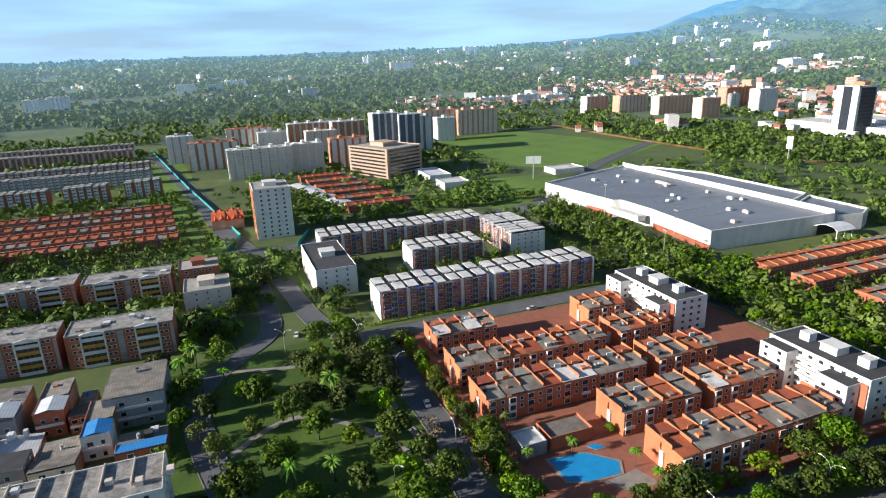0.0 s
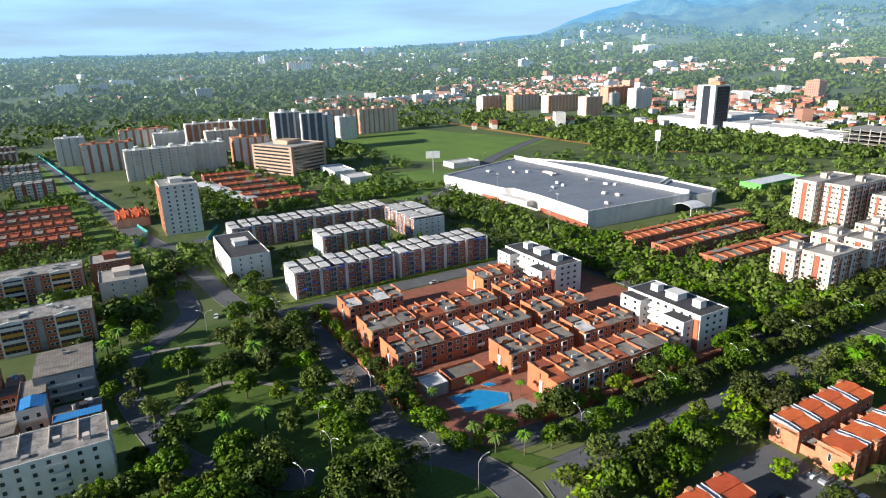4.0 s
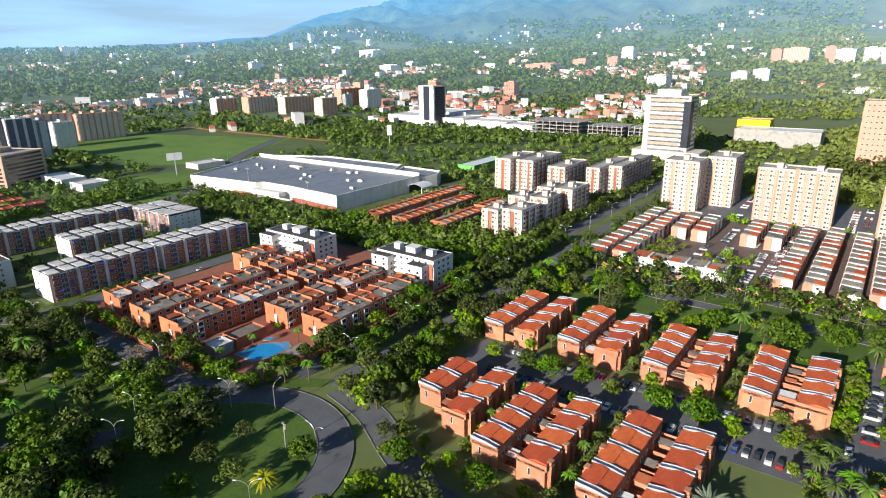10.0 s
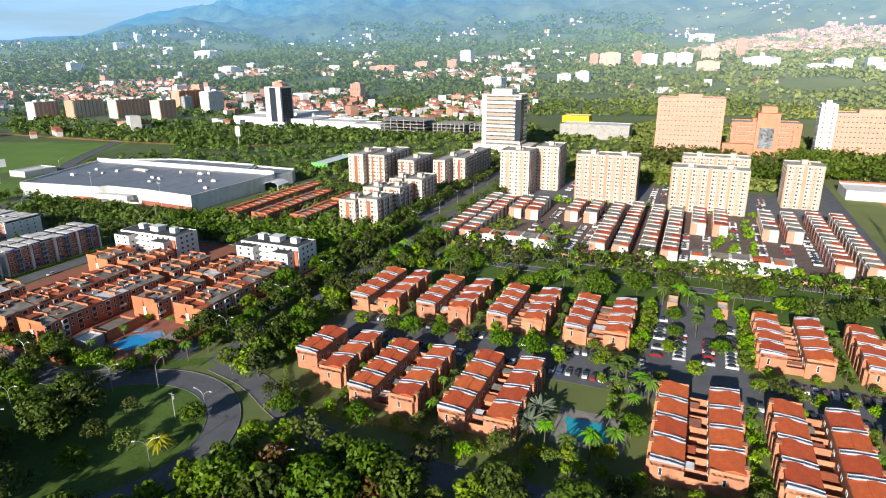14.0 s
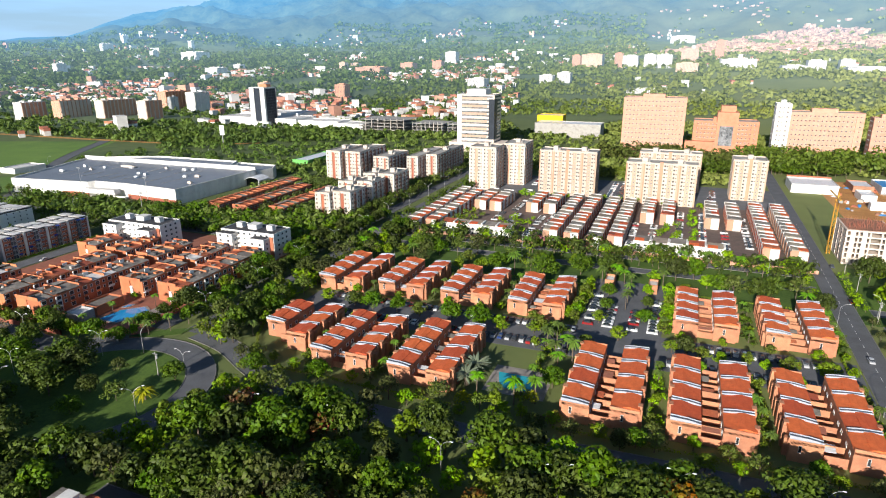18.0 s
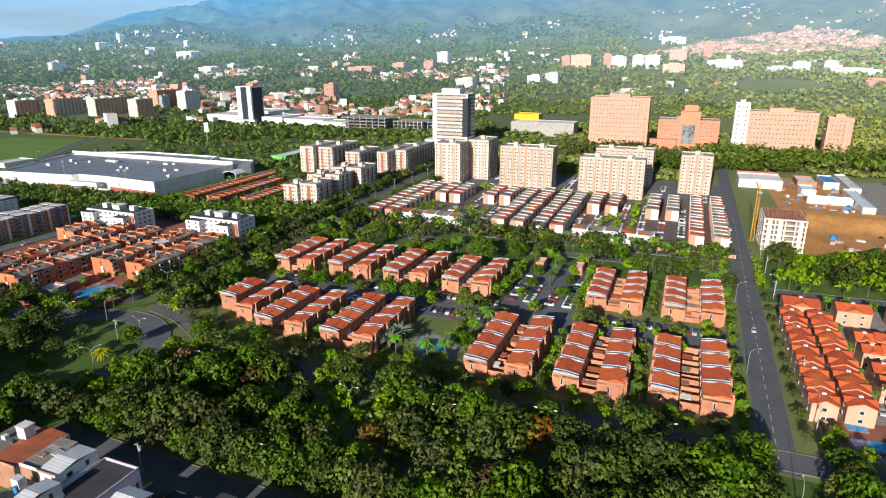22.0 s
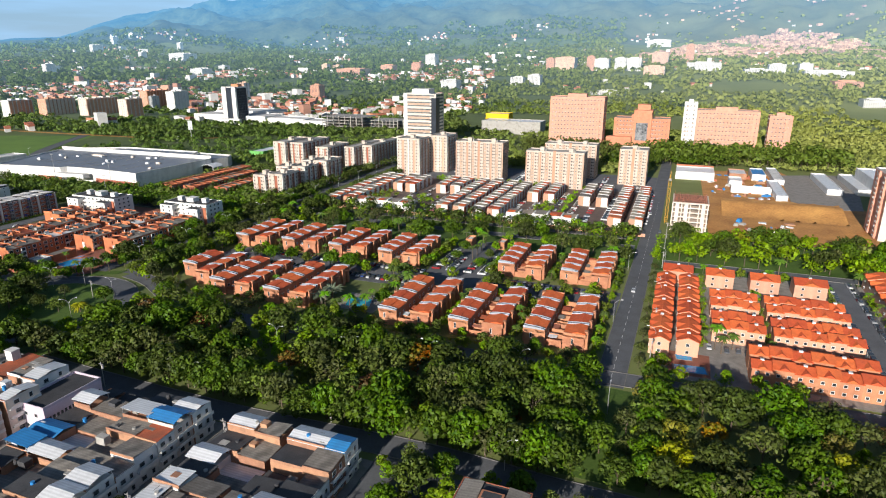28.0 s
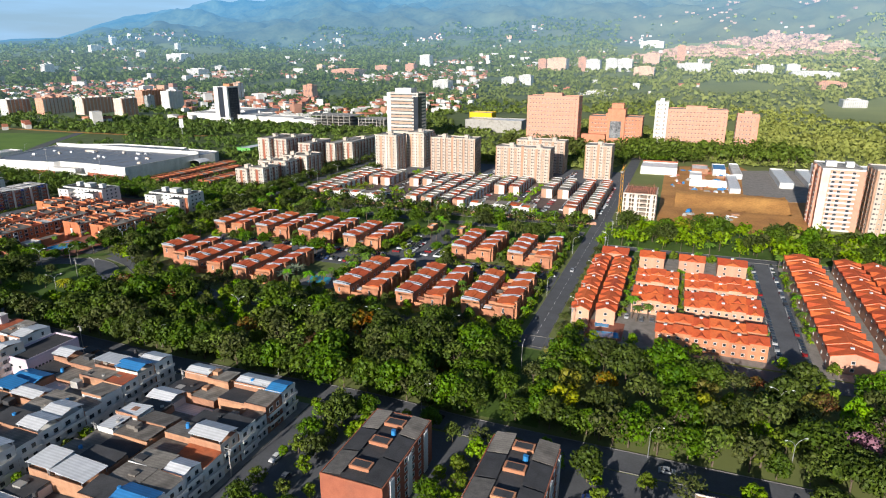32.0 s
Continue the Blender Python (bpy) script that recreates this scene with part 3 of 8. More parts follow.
sheet("pavement_tower", [(-280, 526), (-280, 600), (-46, 600), (-46, 526)], 0.06, ASPHALT, "asphalt car parks round tower blocks")
sheet("pavement_tile", [(-33, 222), (-33, 336), (104, 350), (104, 222)], 0.05, PAVE, "paved yards between tiled houses")
sheet("pavement_lane", [(38, 226), (38, 352), (53, 352), (51, 226)], 0.058, ASPHALT, "asphalt lane with parked cars")
sheet("pavement_soil", [(-10, 408), (-12, 655), (58, 675), (96, 520), (80, 412)], 0.05, DIRT, "bare orange soil of a building site")
sheet("pavement_south", [(-205, 20), (-205, 145), (-48, 145), (-48, 20)], 0.04, PAVE, "cracked concrete between small houses")
sheet("pavement_blocks", [(-92, 60), (-92, 146), (60, 146), (60, 60)], 0.045, ASPHALT, "asphalt car park round apartment blocks")


# ---- trees ----
def blob_leaves(verts, faces, norms, cx, cy, cz, r, n, size, rng):
    for _ in range(n):
        d = Vector((rng.gauss(0, 1), rng.gauss(0, 1), rng.gauss(0.25, 1))).normalized()
        c = Vector((cx, cy, cz)) + d * r * rng.uniform(0.7, 1.05)
        nrm = (d + Vector((rng.uniform(-.4, .4), rng.uniform(-.4, .4), rng.uniform(-.15, .5)))).normalized()
        a = nrm.orthogonal().normalized()
        a.rotate(Matrix.Rotation(rng.uniform(0, 6.28), 3, nrm))
        b = nrm.cross(a)
        s = size * rng.uniform(0.6, 1.3)
        k = len(verts)
        bendz = nrm * s * 0.25
        verts += [tuple(c - a * s), tuple(c - b * s * .55 + bendz), tuple(c + a * s), tuple(c + b * s * .55 + bendz)]
        faces.append((k, k + 1, k + 2, k + 3))
        norms += [tuple((d * .65 + nrm * .5).normalized())] * 4


def leaf_mesh(name, verts, faces, norms, mat):
    """Leaves whose shading follows the round of their clump."""
    me = bpy.data.meshes.new(name)
    me.from_pydata(verts, [], faces)
    me.polygons.foreach_set("use_smooth", [True] * len(faces))
    me.normals_split_custom_set_from_vertices(norms)
    me.materials.append(mat)
    return me


def crown_mesh(name, w, h, z0, clumps, leaves, size, mat, seed, flat=0.0):
    rng = random.Random(seed)
    verts, faces, norms = [], [], []
    for i in range(clumps):
        a = rng.uniform(0, 6.283)
        rr = math.sqrt(rng.uniform(0, 1)) * (1 + rng.uniform(-.15, .12))
        up = rng.uniform(0, 1)
        prof = math.sin(math.pi * min(1, 0.22 + 0.72 * up)) ** 0.6 if not flat else 1.0
        x, y = w / 2 * rr * prof * math.cos(a), w / 2 * rr * prof * math.sin(a)
        z = z0 + h * (0.1 + 0.85 * up * (1 - 0.35 * rr))
        blob_leaves(verts, faces, norms, x, y, z, w * rng.uniform(0.09, 0.17), leaves, size, rng)
    return leaf_mesh(name, verts, faces, norms, mat)


def trunk_mesh(h, r, spread, seed, limbs=5):
    rng = random.Random(seed)
    bm = bmesh.new()
    tube(bm, (0, 0, -0.1), (0.1, 0.05, h * 0.55), r, r * 0.7, 7)
    for i in range(limbs):
        a = 6.283 * i / limbs + rng.uniform(-.4, .4)
        k = (math.cos(a) * spread * rng.uniform(.5, 1), math.sin(a) * spread * rng.uniform(.5, 1))
        m = (0.1 + k[0] * .5, 0.05 + k[1] * .5, h * rng.uniform(.72, .85))
        tube(bm, (0.1, 0.05, h * rng.uniform(.42, .54)), m, r * 0.5, r * 0.32, 5)
        tube(bm, m, (k[0], k[1], h * rng.uniform(.95, 1.15)), r * 0.32, r * 0.12, 4)
    return mesh_of("trunk", bm, BARK)


TREES = {}


def tree_kind(key, trunk, crown, label, category="tree"):
    t = new(key, trunk)
    tagged(t, label, category, "trees of the quarter")
    c = new("crown", crown)
    c.parent = t
    TREES[key] = TREES.get(key, []) + [t]


def broad(key, mat, n, w, h, z0, label, size=0.44, clumps=62, leaves=24):
    for i in range(n):
        sd = i * 7 + len(key)
        k = 1 + 0.12 * (i - n / 2)
        tree_kind(key, trunk_mesh(z0 + h * 0.5, 0.2, w * 0.3, sd), crown_mesh("crown", w * k, h, z0, clumps, leaves, size, mat, sd), label)


def palm_crown(n, length, mat, seed, droop=1.0, leaf=0.28):
    rng = random.Random(seed)
    verts, faces = [], []
    for i in range(n):
        a = 6.283 * i / n + rng.uniform(-.15, .15)
        el = rng.uniform(0.1, 0.95)
        prevs = None
        L = length * rng.uniform(.85, 1.1)
        for s in range(6):
            q = s / 5
            out = L * q * math.cos(el * (1 - .5 * q))
            z = L * (math.sin(el) * q - droop * 0.75 * q * q)
            wd = leaf * L * (0.35 + 1.1 * q) * (1.02 - q) + 0.03
            c = Vector((math.cos(a) * out, math.sin(a) * out, z))
            sd = Vector((-math.sin(a), math.cos(a), 0)) * wd
            k = len(verts)
            verts += [tuple(c - sd - Vector((0, 0, wd * .6))), tuple(c), tuple(c + sd - Vector((0, 0, wd * .6)))]
            if prevs is not None:
                faces += [(prevs, prevs + 1, k + 1, k), (prevs + 1, prevs + 2, k + 2, k + 1)]
            prevs = k
    me = bpy.data.meshes.new("crown")
    me.from_pydata(verts, [], faces)
    me.materials.append(mat)
    return me


def palms(key, h, length, mat, label, r=0.2, n=22, count=3, droop=1.0, leaf=0.28):
    for i in range(count):
        bm = bmesh.new()
        hh = h * (1 + 0.13 * (i - 1))
        lean = 0.3 * (i - 1)
        tube(bm, (0, 0, -0.1), (lean * .4, 0, hh * .5), r * 1.25, r, 7)
        tube(bm, (lean * .4, 0, hh * .5), (lean, 0, hh), r, r * .8, 7)
        t = new(key, mesh_of("trunk", bm, BARK))
        tagged(t, label, "palm tree", "palms of the quarter")
        c = new("crown", palm_crown(n, length, mat, 5 + i, droop, leaf))
        c.parent, c.location = t, (lean, 0, hh)
        TREES[key] = TREES.get(key, []) + [t]


broad("broadleaf_tree", LEAF, 4, 9.5, 6.2, 2.6, "broad green tree with a dense uneven crown")
broad("olive_tree", LEAF2, 2, 8.5, 5.5, 3.0, "olive-green tree with a loose crown", clumps=36, leaves=13)
broad("bright_tree", LEAF3, 3, 6.0, 4.6, 1.8, "small bright green tree with a full crown", size=0.42, clumps=38, leaves=14)
broad("flame_tree", LEAFR, 1, 7.5, 4.2, 2.6, "tree dotted with orange-red flowers", clumps=34, leaves=13)
broad("pink_tree", LEAFK, 1, 8.5, 4.6, 3.0, "tree covered in pale pink blossom", clumps=40, leaves=14)
broad("yellow_tree", LEAFY_, 1, 9.0, 5.5, 3.0, "tall tree with yellow-green foliage", clumps=40, leaves=14)
broad("dry_tree", TWIG, 1, 7.0, 5.0, 2.2, "nearly leafless tree with brown twigs", size=0.3, clumps=34, leaves=9)
broad("hedge_bush", LEAF3, 2, 2.6, 1.9, 0.1, "rounded green garden bush", size=0.28, clumps=14, leaves=14)
palms("palm_tree", 8.0, 3.4, LEAFP, "slender palm with drooping green fronds")
palms("fan_palm", 3.6, 4.2, LEAFB, "silvery date palm with stiff radiating fronds", r=0.45, n=46, count=1, droop=0.45, leaf=0.2)
palms("golden_palm", 3.0, 3.6, LEAFY_, "low palm with golden fronds", n=20, count=1)
USED = {}
trng = random.Random(11)


def plant(kind, x, y, s=1.0, z=0.0):
    """Puts a tree on the ground; the first one of a kind is the model itself."""
    i = USED.get(kind, 0)
    USED[kind] = i + 1
    kinds = TREES[kind]
    m = pose(x, y, z, rz=trng.uniform(0, 360)) @ Matrix.Diagonal((s, s, s * trng.uniform(.9, 1.12), 1))
    if i < len(kinds):
        kinds[i].matrix_basis = m
        return
    ob = kinds[i % len(kinds)]
    c = copy_thing(ob, m)
    c.matrix_basis = m


def clear(x, y):
    for x0, x1, y0, y1 in KEEP:
        if x0 < x < x1 and y0 < y < y1:
            return False
    return True


KEEP = []


def grove(x0, x1, y0, y1, n, mix, smin=0.8, smax=1.25, gap=4.0, seed=1):
    """Trees scattered over a stretch of ground, clear of roads and walls."""
    rng = random.Random(seed)
    put, tries = [], 0
    while len(put) < n and tries < n * 30:
        tries += 1
        x, y = rng.uniform(x0, x1), rng.uniform(y0, y1)
        if any((x - a) ** 2 + (y - b) ** 2 < gap * gap for a, b in put) or not clear(x, y):
            continue
        put.append((x, y))
        plant(rng.choice(mix), x, y, rng.uniform(smin, smax))


def thicket(x0, x1, y0, y1, n, seed, mat=None, size=1.0, gap=5.0, label="dense green trees between buildings"):
    """Many trees of a stretch that the camera never passes near, joined."""
    rng = random.Random(seed)
    put, tries, verts, faces, norms = [], 0, [], [], []
    bm = bmesh.new()
    while len(put) < n and tries < n * 30:
        tries += 1
        x, y = rng.uniform(x0, x1), rng.uniform(y0, y1)
        if any((x - a) ** 2 + (y - b) ** 2 < gap * gap for a, b in put) or not clear(x, y):
            continue
        put.append((x, y))
        s = size * rng.uniform(.75, 1.25)
        for _ in range(8):
            a, q, u = rng.uniform(0, 6.283), math.sqrt(rng.random()), rng.random()
            blob_leaves(verts, faces, norms, x + 3.4 * s * q * math.cos(a), y + 3.4 * s * q * math.sin(a), s * (3.6 + 3.6 * u * (1 - .45 * q)), 1.7 * s, 10, .85 * s, rng)
        tube(bm, (x, y, 0), (x, y, 4.2 * s), .2 * s, .12 * s, 4)
    t = new("thicket", leaf_mesh("thicket", verts, faces, norms, mat or LEAF))
    tagged(t, label, "trees", kind="stuff")
    tagged(part("trunks", bm, BARK, t), kind="stuff")

# ---- buildings ----
def facade(t, faces, hx, hy, z0, floors, fh, sp, w, h, fm=None, gl=None, margin=1.2, sill=0.9, far=False):
    """Rows of windows on the named faces of a body of half sizes hx, hy."""
    for face in faces:
        half = hx if face in "sn" else hy
        n = max(1, int((2 * half - 2 * margin) / sp))
        spots = []
        for k in range(floors):
            for i in range(n):
                p = (i - (n - 1) / 2) * sp
                z = z0 + k * fh + sill
                x, y = {"s": (p, -hy), "n": (p, hy), "e": (hx, p), "w": (-hx, p)}[face]
                if far:
                    spots.append((x, y, z, face))
                else:
                    window(t, x, y, z, w, h, face, fm, gl)
        if far:
            window_set(t, spots, w, h)


def flat_roof(t, hx, hy, h, wallmat, roofmat, rim=0.5, th=0.25, label=""):
    bm = bmesh.new()
    box(bm, -hx + th, hx - th, -hy + th, hy - th, h - 0.1, h + 0.12)
    part("roof", bm, roofmat, t, label)
    bm = bmesh.new()
    for b in ((-hx, hx, -hy, -hy + th), (-hx, hx, hy - th, hy), (-hx, -hx + th, -hy + th, hy - th), (hx - th, hx, -hy + th, hy - th)):
        box(bm, *b, h, h + rim)
    part("parapet", bm, wallmat, t)


def body(t, hx, hy, h, mat, name="wall"):
    bm = bmesh.new()
    box(bm, -hx, hx, -hy, hy, 0, h)
    return part(name, bm, mat, t)


def block(name, x0, x1, y0, y1, h, floors, wallmat, roofmat, label, faces="se", sp=3.2, w=1.5, wh=1.3, fm=None, category="building", group="", tank=True, gl=None, rim=0.5, far=False, z=0):
    hx, hy = (x1 - x0) / 2, (y1 - y0) / 2
    t = thing(name, (x0 + x1) / 2, (y0 + y1) / 2, z, label=label, category=category, group=group)
    body(t, hx, hy, h, wallmat)
    flat_roof(t, hx, hy, h, wallmat, roofmat, rim)
    facade(t, faces, hx, hy, 0.3, floors, (h - 0.3) / floors, sp, w, wh, fm, gl, far=far)
    if tank:
        bm = bmesh.new()
        k = min(hx, hy)
        box(bm, -k * .4, k * .35, -k * .35, k * .35, h + 0.1, h + 2.6)
        box(bm, -k * .45, k * .4, -k * .4, k * .4, h + 2.6, h + 2.8)
        part("stair_head", bm, wallmat, t)
    KEEP.append((x0 - 2, x1 + 2, y0 - 2, y1 + 2))
    return t


# -- brick house rows of the middle estate --
def row_roof_mesh(w, d):
    """One house's mono-pitch roof: tile slope with a step, falling to +x."""
    bm = bmesh.new()
    prism(bm, [(-w * .44, 0.75), (-w * .12, 1.15), (w * .06, 0.8), (w * .06, 0.2), (-w * .44, 0.2)], -d * .5, d * .5)
    prism(bm, [(w * .06, 0.6), (w * .46, 0.0), (w * .46, -0.2), (w * .06, -0.2)], -d * .5, d * .5)
    return mesh_of("tile_roof", bm, TILE)


def house_row(x, y0, y1, n, flip, h=7.0, w=9.0):
    t = thing("house_row", x, (y0 + y1) / 2, rz=180 if flip else 0, label="row of orange brick townhouses with red tile roofs", category="townhouses", group="brick house rows")
    L = y1 - y0
    u = L / n
    bm = bmesh.new()
    box(bm, -w / 2 + 1.1, w / 2, -L / 2, L / 2, 0, h - 0.8)
    part("wall", bm, BRICK, t)
    if "turret" not in PIECES:
        b = bmesh.new()
        box(b, -0.75, 0.75, -1.0, 1.0, 0, h - 0.4)
        box(b, -0.55, 0.55, -0.8, 0.8, h - 0.4, h + 0.5)
        box(b, -0.65, 0.65, -0.9, 0.9, h + 0.5, h + 0.65)
        PIECES["turret"] = mesh_of("turret", b, BRICK)
        b = bmesh.new()
        box(b, -0.6, 0.6, -0.7, 0.7, 0, h - 1.6)
        PIECES["bay"] = mesh_of("bay", b, BRICK)
        b = bmesh.new()
        for e in (-.72, .72):
            prism(b, [(-w * .44, .45), (w * .1, .25), (w * .45, -.25), (w * .45, -.5), (-w * .44, -.5)], e - .1, e + .1)
        PIECES["flashing"] = mesh_of("flashing", b, PALESHEET)
        b = bmesh.new()
        prism(b, [(-w * .43, .2), (w * .1, .0), (w * .44, -.45), (w * .44, -.7), (-w * .43, -.7)], -.62, .62)
        PIECES["gutter"] = mesh_of("gutter", b, BLUEGREY)
        b = bmesh.new()
        box(b, -w * .46, w * .46, -0.16, 0.16, -0.8, 0.75)
        PIECES["party_wall"] = mesh_of("party_wall", b, BRICK)
    key = ("roof", round(u, 1))
    if key not in PIECES:
        PIECES[key] = row_roof_mesh(w, u - 1.8)
    for i in range(n):
        yc = -L / 2 + u * (i + .5)
        part("tile_roof", PIECES[key], None, t, at=(0.3, yc + 0.45, h - 0.4))
        part("flashing", PIECES["flashing"], None, t, "pale blue-grey roof flashing", at=(0.3, yc - u / 2 + 0.5, h + 0.35))
        part("gutter", PIECES["gutter"], None, t, "blue-grey sheet over a roof valley", at=(0.3, yc - u / 2 + 0.5, h + 0.35))
        part("party_wall", PIECES["party_wall"], None, t, at=(0.3, yc - u / 2 + 0.16, h - 0.85))
        part("turret", PIECES["turret"], None, t, at=(-w / 2 + 0.75, yc + u * .22, 0))
        part("bay", PIECES["bay"], None, t, at=(-w / 2 + 0.65, yc - u * .22, 0))
        window(t, w / 2, yc + u * .2, 3.2, 1.5, 1.3, "e")
        window(t, w / 2, yc - u * .2, 3.2, 1.5, 1.3, "e")
    part("party_wall", PIECES["party_wall"], None, t, at=(0.3, L / 2 - 0.16, h - 0.6))
    for face, sg in (("s", -1), ("n", 1)):
        window(t, 0.9 * sg, sg * L / 2, 2.9, 0.8, 2.2, face)
    KEEP.append((x - 6, x + 6, y0 - 2, y1 + 2))
    return t


PIECES = {}
BLUEGREY = surf("blue_grey_sheet", (0.15, 0.17, 0.21), (0.08, 0.09, 0.11), 0.6, fine=3, rough=0.45, spread=0.1, stain=0.2)
for x, y0, y1, n, flip in ((-251.5, 243, 263, 2, 0), (-237, 236, 264, 3, 1), (-223, 229, 263, 4, 0), (-208.5, 229, 263, 4, 1), (-193, 228, 266, 4, 0), (-178.5, 228, 266, 4, 1),
                           (-135.5, 226, 267, 4, 0), (-121, 227, 268, 4, 1), (-105.5, 227, 268, 4, 0), (-91, 227, 268, 4, 1), (-76, 229, 269, 4, 0), (-60.5, 229, 270, 4, 1)):
    house_row(x, y0, y1, n, flip)
for i, x in enumerate((-260, -246.5, -231, -216.5, -201, -186.5, -171, -156)):
    house_row(x, 293.5 if i < 2 else 296, 330, 4, i % 2)
for i, x in enumerate((-106, -91.5, -75, -60)):
    house_row(x, 299, 335, 4, i % 2)

def courtyard(x, y0, y1, n, w=5.6):
    """The strip of walled back yards between two house rows."""
    t = thing("courtyard", x, (y0 + y1) / 2, label="narrow brick-walled back yards between two house rows", category="courtyard", group="back yards")
    L = y1 - y0
    bm = bmesh.new()
    box(bm, -w / 2, w / 2, -L / 2, L / 2, 0.02, 0.16)
    part("floor", bm, BRICKPAVE, t)
    rng = random.Random(int(x))
    for i in range(n * 2 + 1):
        bm = bmesh.new()
        y = -L / 2 + L * i / (n * 2)
        box(bm, -w / 2, w / 2, y - .1, y + .1, 0.1, rng.uniform(2.2, 3.4))
        part("yard_wall", bm, BRICK, t)
    for i in range(n):
        bm = bmesh.new()
        y = -L / 2 + L * (i + .5) / n + rng.uniform(-2, 2)
        a = rng.uniform(1.6, 3.4)
        prism_x(bm, [(y - a / 2, 2.6), (y + a / 2, 3.0), (y + a / 2, 3.08), (y - a / 2, 2.68)], -w / 2, w / 2 * rng.uniform(-.2, .9))
        part("awning", bm, rng.choice((METAL, FIBRE, BRICKPAVE, TILE2)), t)


for x, y0, y1, n in ((-244.2, 240, 263, 2), (-215.8, 230, 263, 4), (-185.8, 229, 266, 4), (-128.2, 227, 267, 4), (-98.2, 228, 268, 4), (-68.2, 230, 269, 4),
                     (-253.2, 295, 330, 4), (-223.8, 297, 330, 4), (-193.8, 297, 330, 4), (-163.5, 297, 330, 4), (-98.8, 300, 335, 4), (-67.5, 300, 335, 4)):
    courtyard(x, y0, y1, n)

# -- older terraces with grey and red roofs, by the blue pool --
def terrace(x0, x1, y0, y1, h=8.0, seed=1, near=True):
    rng = random.Random(seed)
    t = thing("terrace", (x0 + x1) / 2, (y0 + y1) / 2, label="terrace of terracotta-painted houses with grey and red roofs", category="townhouses", group="terracotta terraces")
    hx, L = (x1 - x0) / 2, y1 - y0
    n = max(2, round(L / 6.4))
    u = L / n
    bm = bmesh.new()
    box(bm, -hx, -0.8, -L / 2, L / 2, 0, h)
    part("wall", bm, TERRA if near else BRICK2, t)
    bm = bmesh.new()
    box(bm, -0.8, hx, -L / 2 + .4, L / 2 - .4, 0, h - 0.5)
    part("wall", bm, TERRA if near else BRICK2, t)
    spots, far_roofs, far_rims = [], (bmesh.new(), bmesh.new()), bmesh.new()
    for i in range(n):
        yc = -L / 2 + u * (i + .5)
        dz = rng.choice((0, 0, .25, .45)) if near else 0
        if not near:
            far_r = far_roofs[rng.random() < .25]
            prism(far_r, [(-hx * .95, h + 0.05), (-1.0, h + 0.75), (-1.0, h + 0.85), (-hx * .95, h + 0.15)], yc - u / 2 + .2, yc + u / 2 - .1)
            far_r = far_roofs[rng.random() < .25]
            prism(far_r, [(-.7, h + .05), (hx * .98, h - 0.45), (hx * .98, h - 0.35), (-.7, h + .15)], yc - u / 2 + .2, yc + u / 2 - .1)
            box(far_rims, -hx - .05, hx * .9, yc - u / 2 - .1, yc - u / 2 + .15, h - .5, h + .45)
            spots += [(hx, yc + q2, 1 + 2.7 * q, "e") for q in range(2) for q2 in (-1.4, 1.4)]
            continue
        bm = bmesh.new()
        prism(bm, [(-hx * .95, 0.05), (-1.0, 0.75), (-1.0, 0.85), (-hx * .95, 0.15)], yc - u / 2 + .2, yc + u / 2 - .1)
        part("roof", bm, rng.choice([TILE2, TILE2, FIBRE]), t, at=(0, 0, h + .02))
        bm = bmesh.new()
        k = rng.uniform(.35, 1.0)
        prism(bm, [(-.7, .55), (hx * .98, 0.05), (hx * .98, 0.15), (-.7, .65)], yc - u / 2 + .2, yc + u / 2 - .1)
        part("roof", bm, rng.choice([FIBRE, FIBRE, FIBRE, TILE2, ROOFWHITE]), t, at=(0, 0, h - .48 + dz))
        bm = bmesh.new()
        box(bm, -hx - .05, hx * rng.choice((.1, .5, .9)), yc - u / 2 - .1, yc - u / 2 + .1, h - .5, h + 1.0)
        part("party_wall", bm, TERRA, t)
        if rng.random() < .7:
            bm = bmesh.new()
            a = rng.uniform(-.3, .1)
            box(bm, -1.3, -0.9, yc + u * a - u * .18, yc + u * a + u * .18, h, h + rng.uniform(1.2, 1.9))
            part("light_well", bm, rng.choice((TERRA, TERRA, WHITE)), t)
        for q in range(2):
            if rng.random() < .55:
                bm = bmesh.new()
                px, py = rng.uniform(.5, hx * .8), yc + rng.uniform(-.35, .35) * u
                if rng.random() < .5:
                    tube(bm, (px, py, h - .3), (px, py, h + .9), .5, .45, 8)
                else:
                    box(bm, px - .8, px + .8, py - .9, py + .9, h - .3, h + rng.uniform(.5, 1.1))
                part("roof_tank", bm, rng.choice((CONC, FIBRE, TERRA, DARKROOF)), t)
        bay = rng.random() < .6
        for q in range(3):
            window(t, hx + (.5 if bay else 0), yc - u * .22, 0.5 + q * 2.45, 2.1, 1.8, "e", FRAMEW)
            if q:
                window(t, hx, yc + u * .28, 0.6 + q * 2.45, 1.2, 1.4, "e", FRAMEW)
        if bay:
            bm = bmesh.new()
            box(bm, hx - .05, hx + .5, yc - u * .42, yc - u * .02, 0, h - 1.0)
            part("bay", bm, rng.choice((WHITE, TERRA, FRAMEW)), t)
        else:
            bm = bmesh.new()
            box(bm, hx, hx + 1.0, yc - u * .45, yc + u * .02, 2.6, 2.75)
            box(bm, hx + .92, hx + 1.0, yc - u * .45, yc + u * .02, 2.75, 3.6)
            part("balcony", bm, rng.choice((WHITE, TERRA)), t)
    if not near:
        window_set(t, spots, 1.6, 1.3)
        for q, m in zip(far_roofs, (TILE2, FIBRE)):
            if len(q.faces):
                tagged(part("roof", q, m, t), kind="stuff")
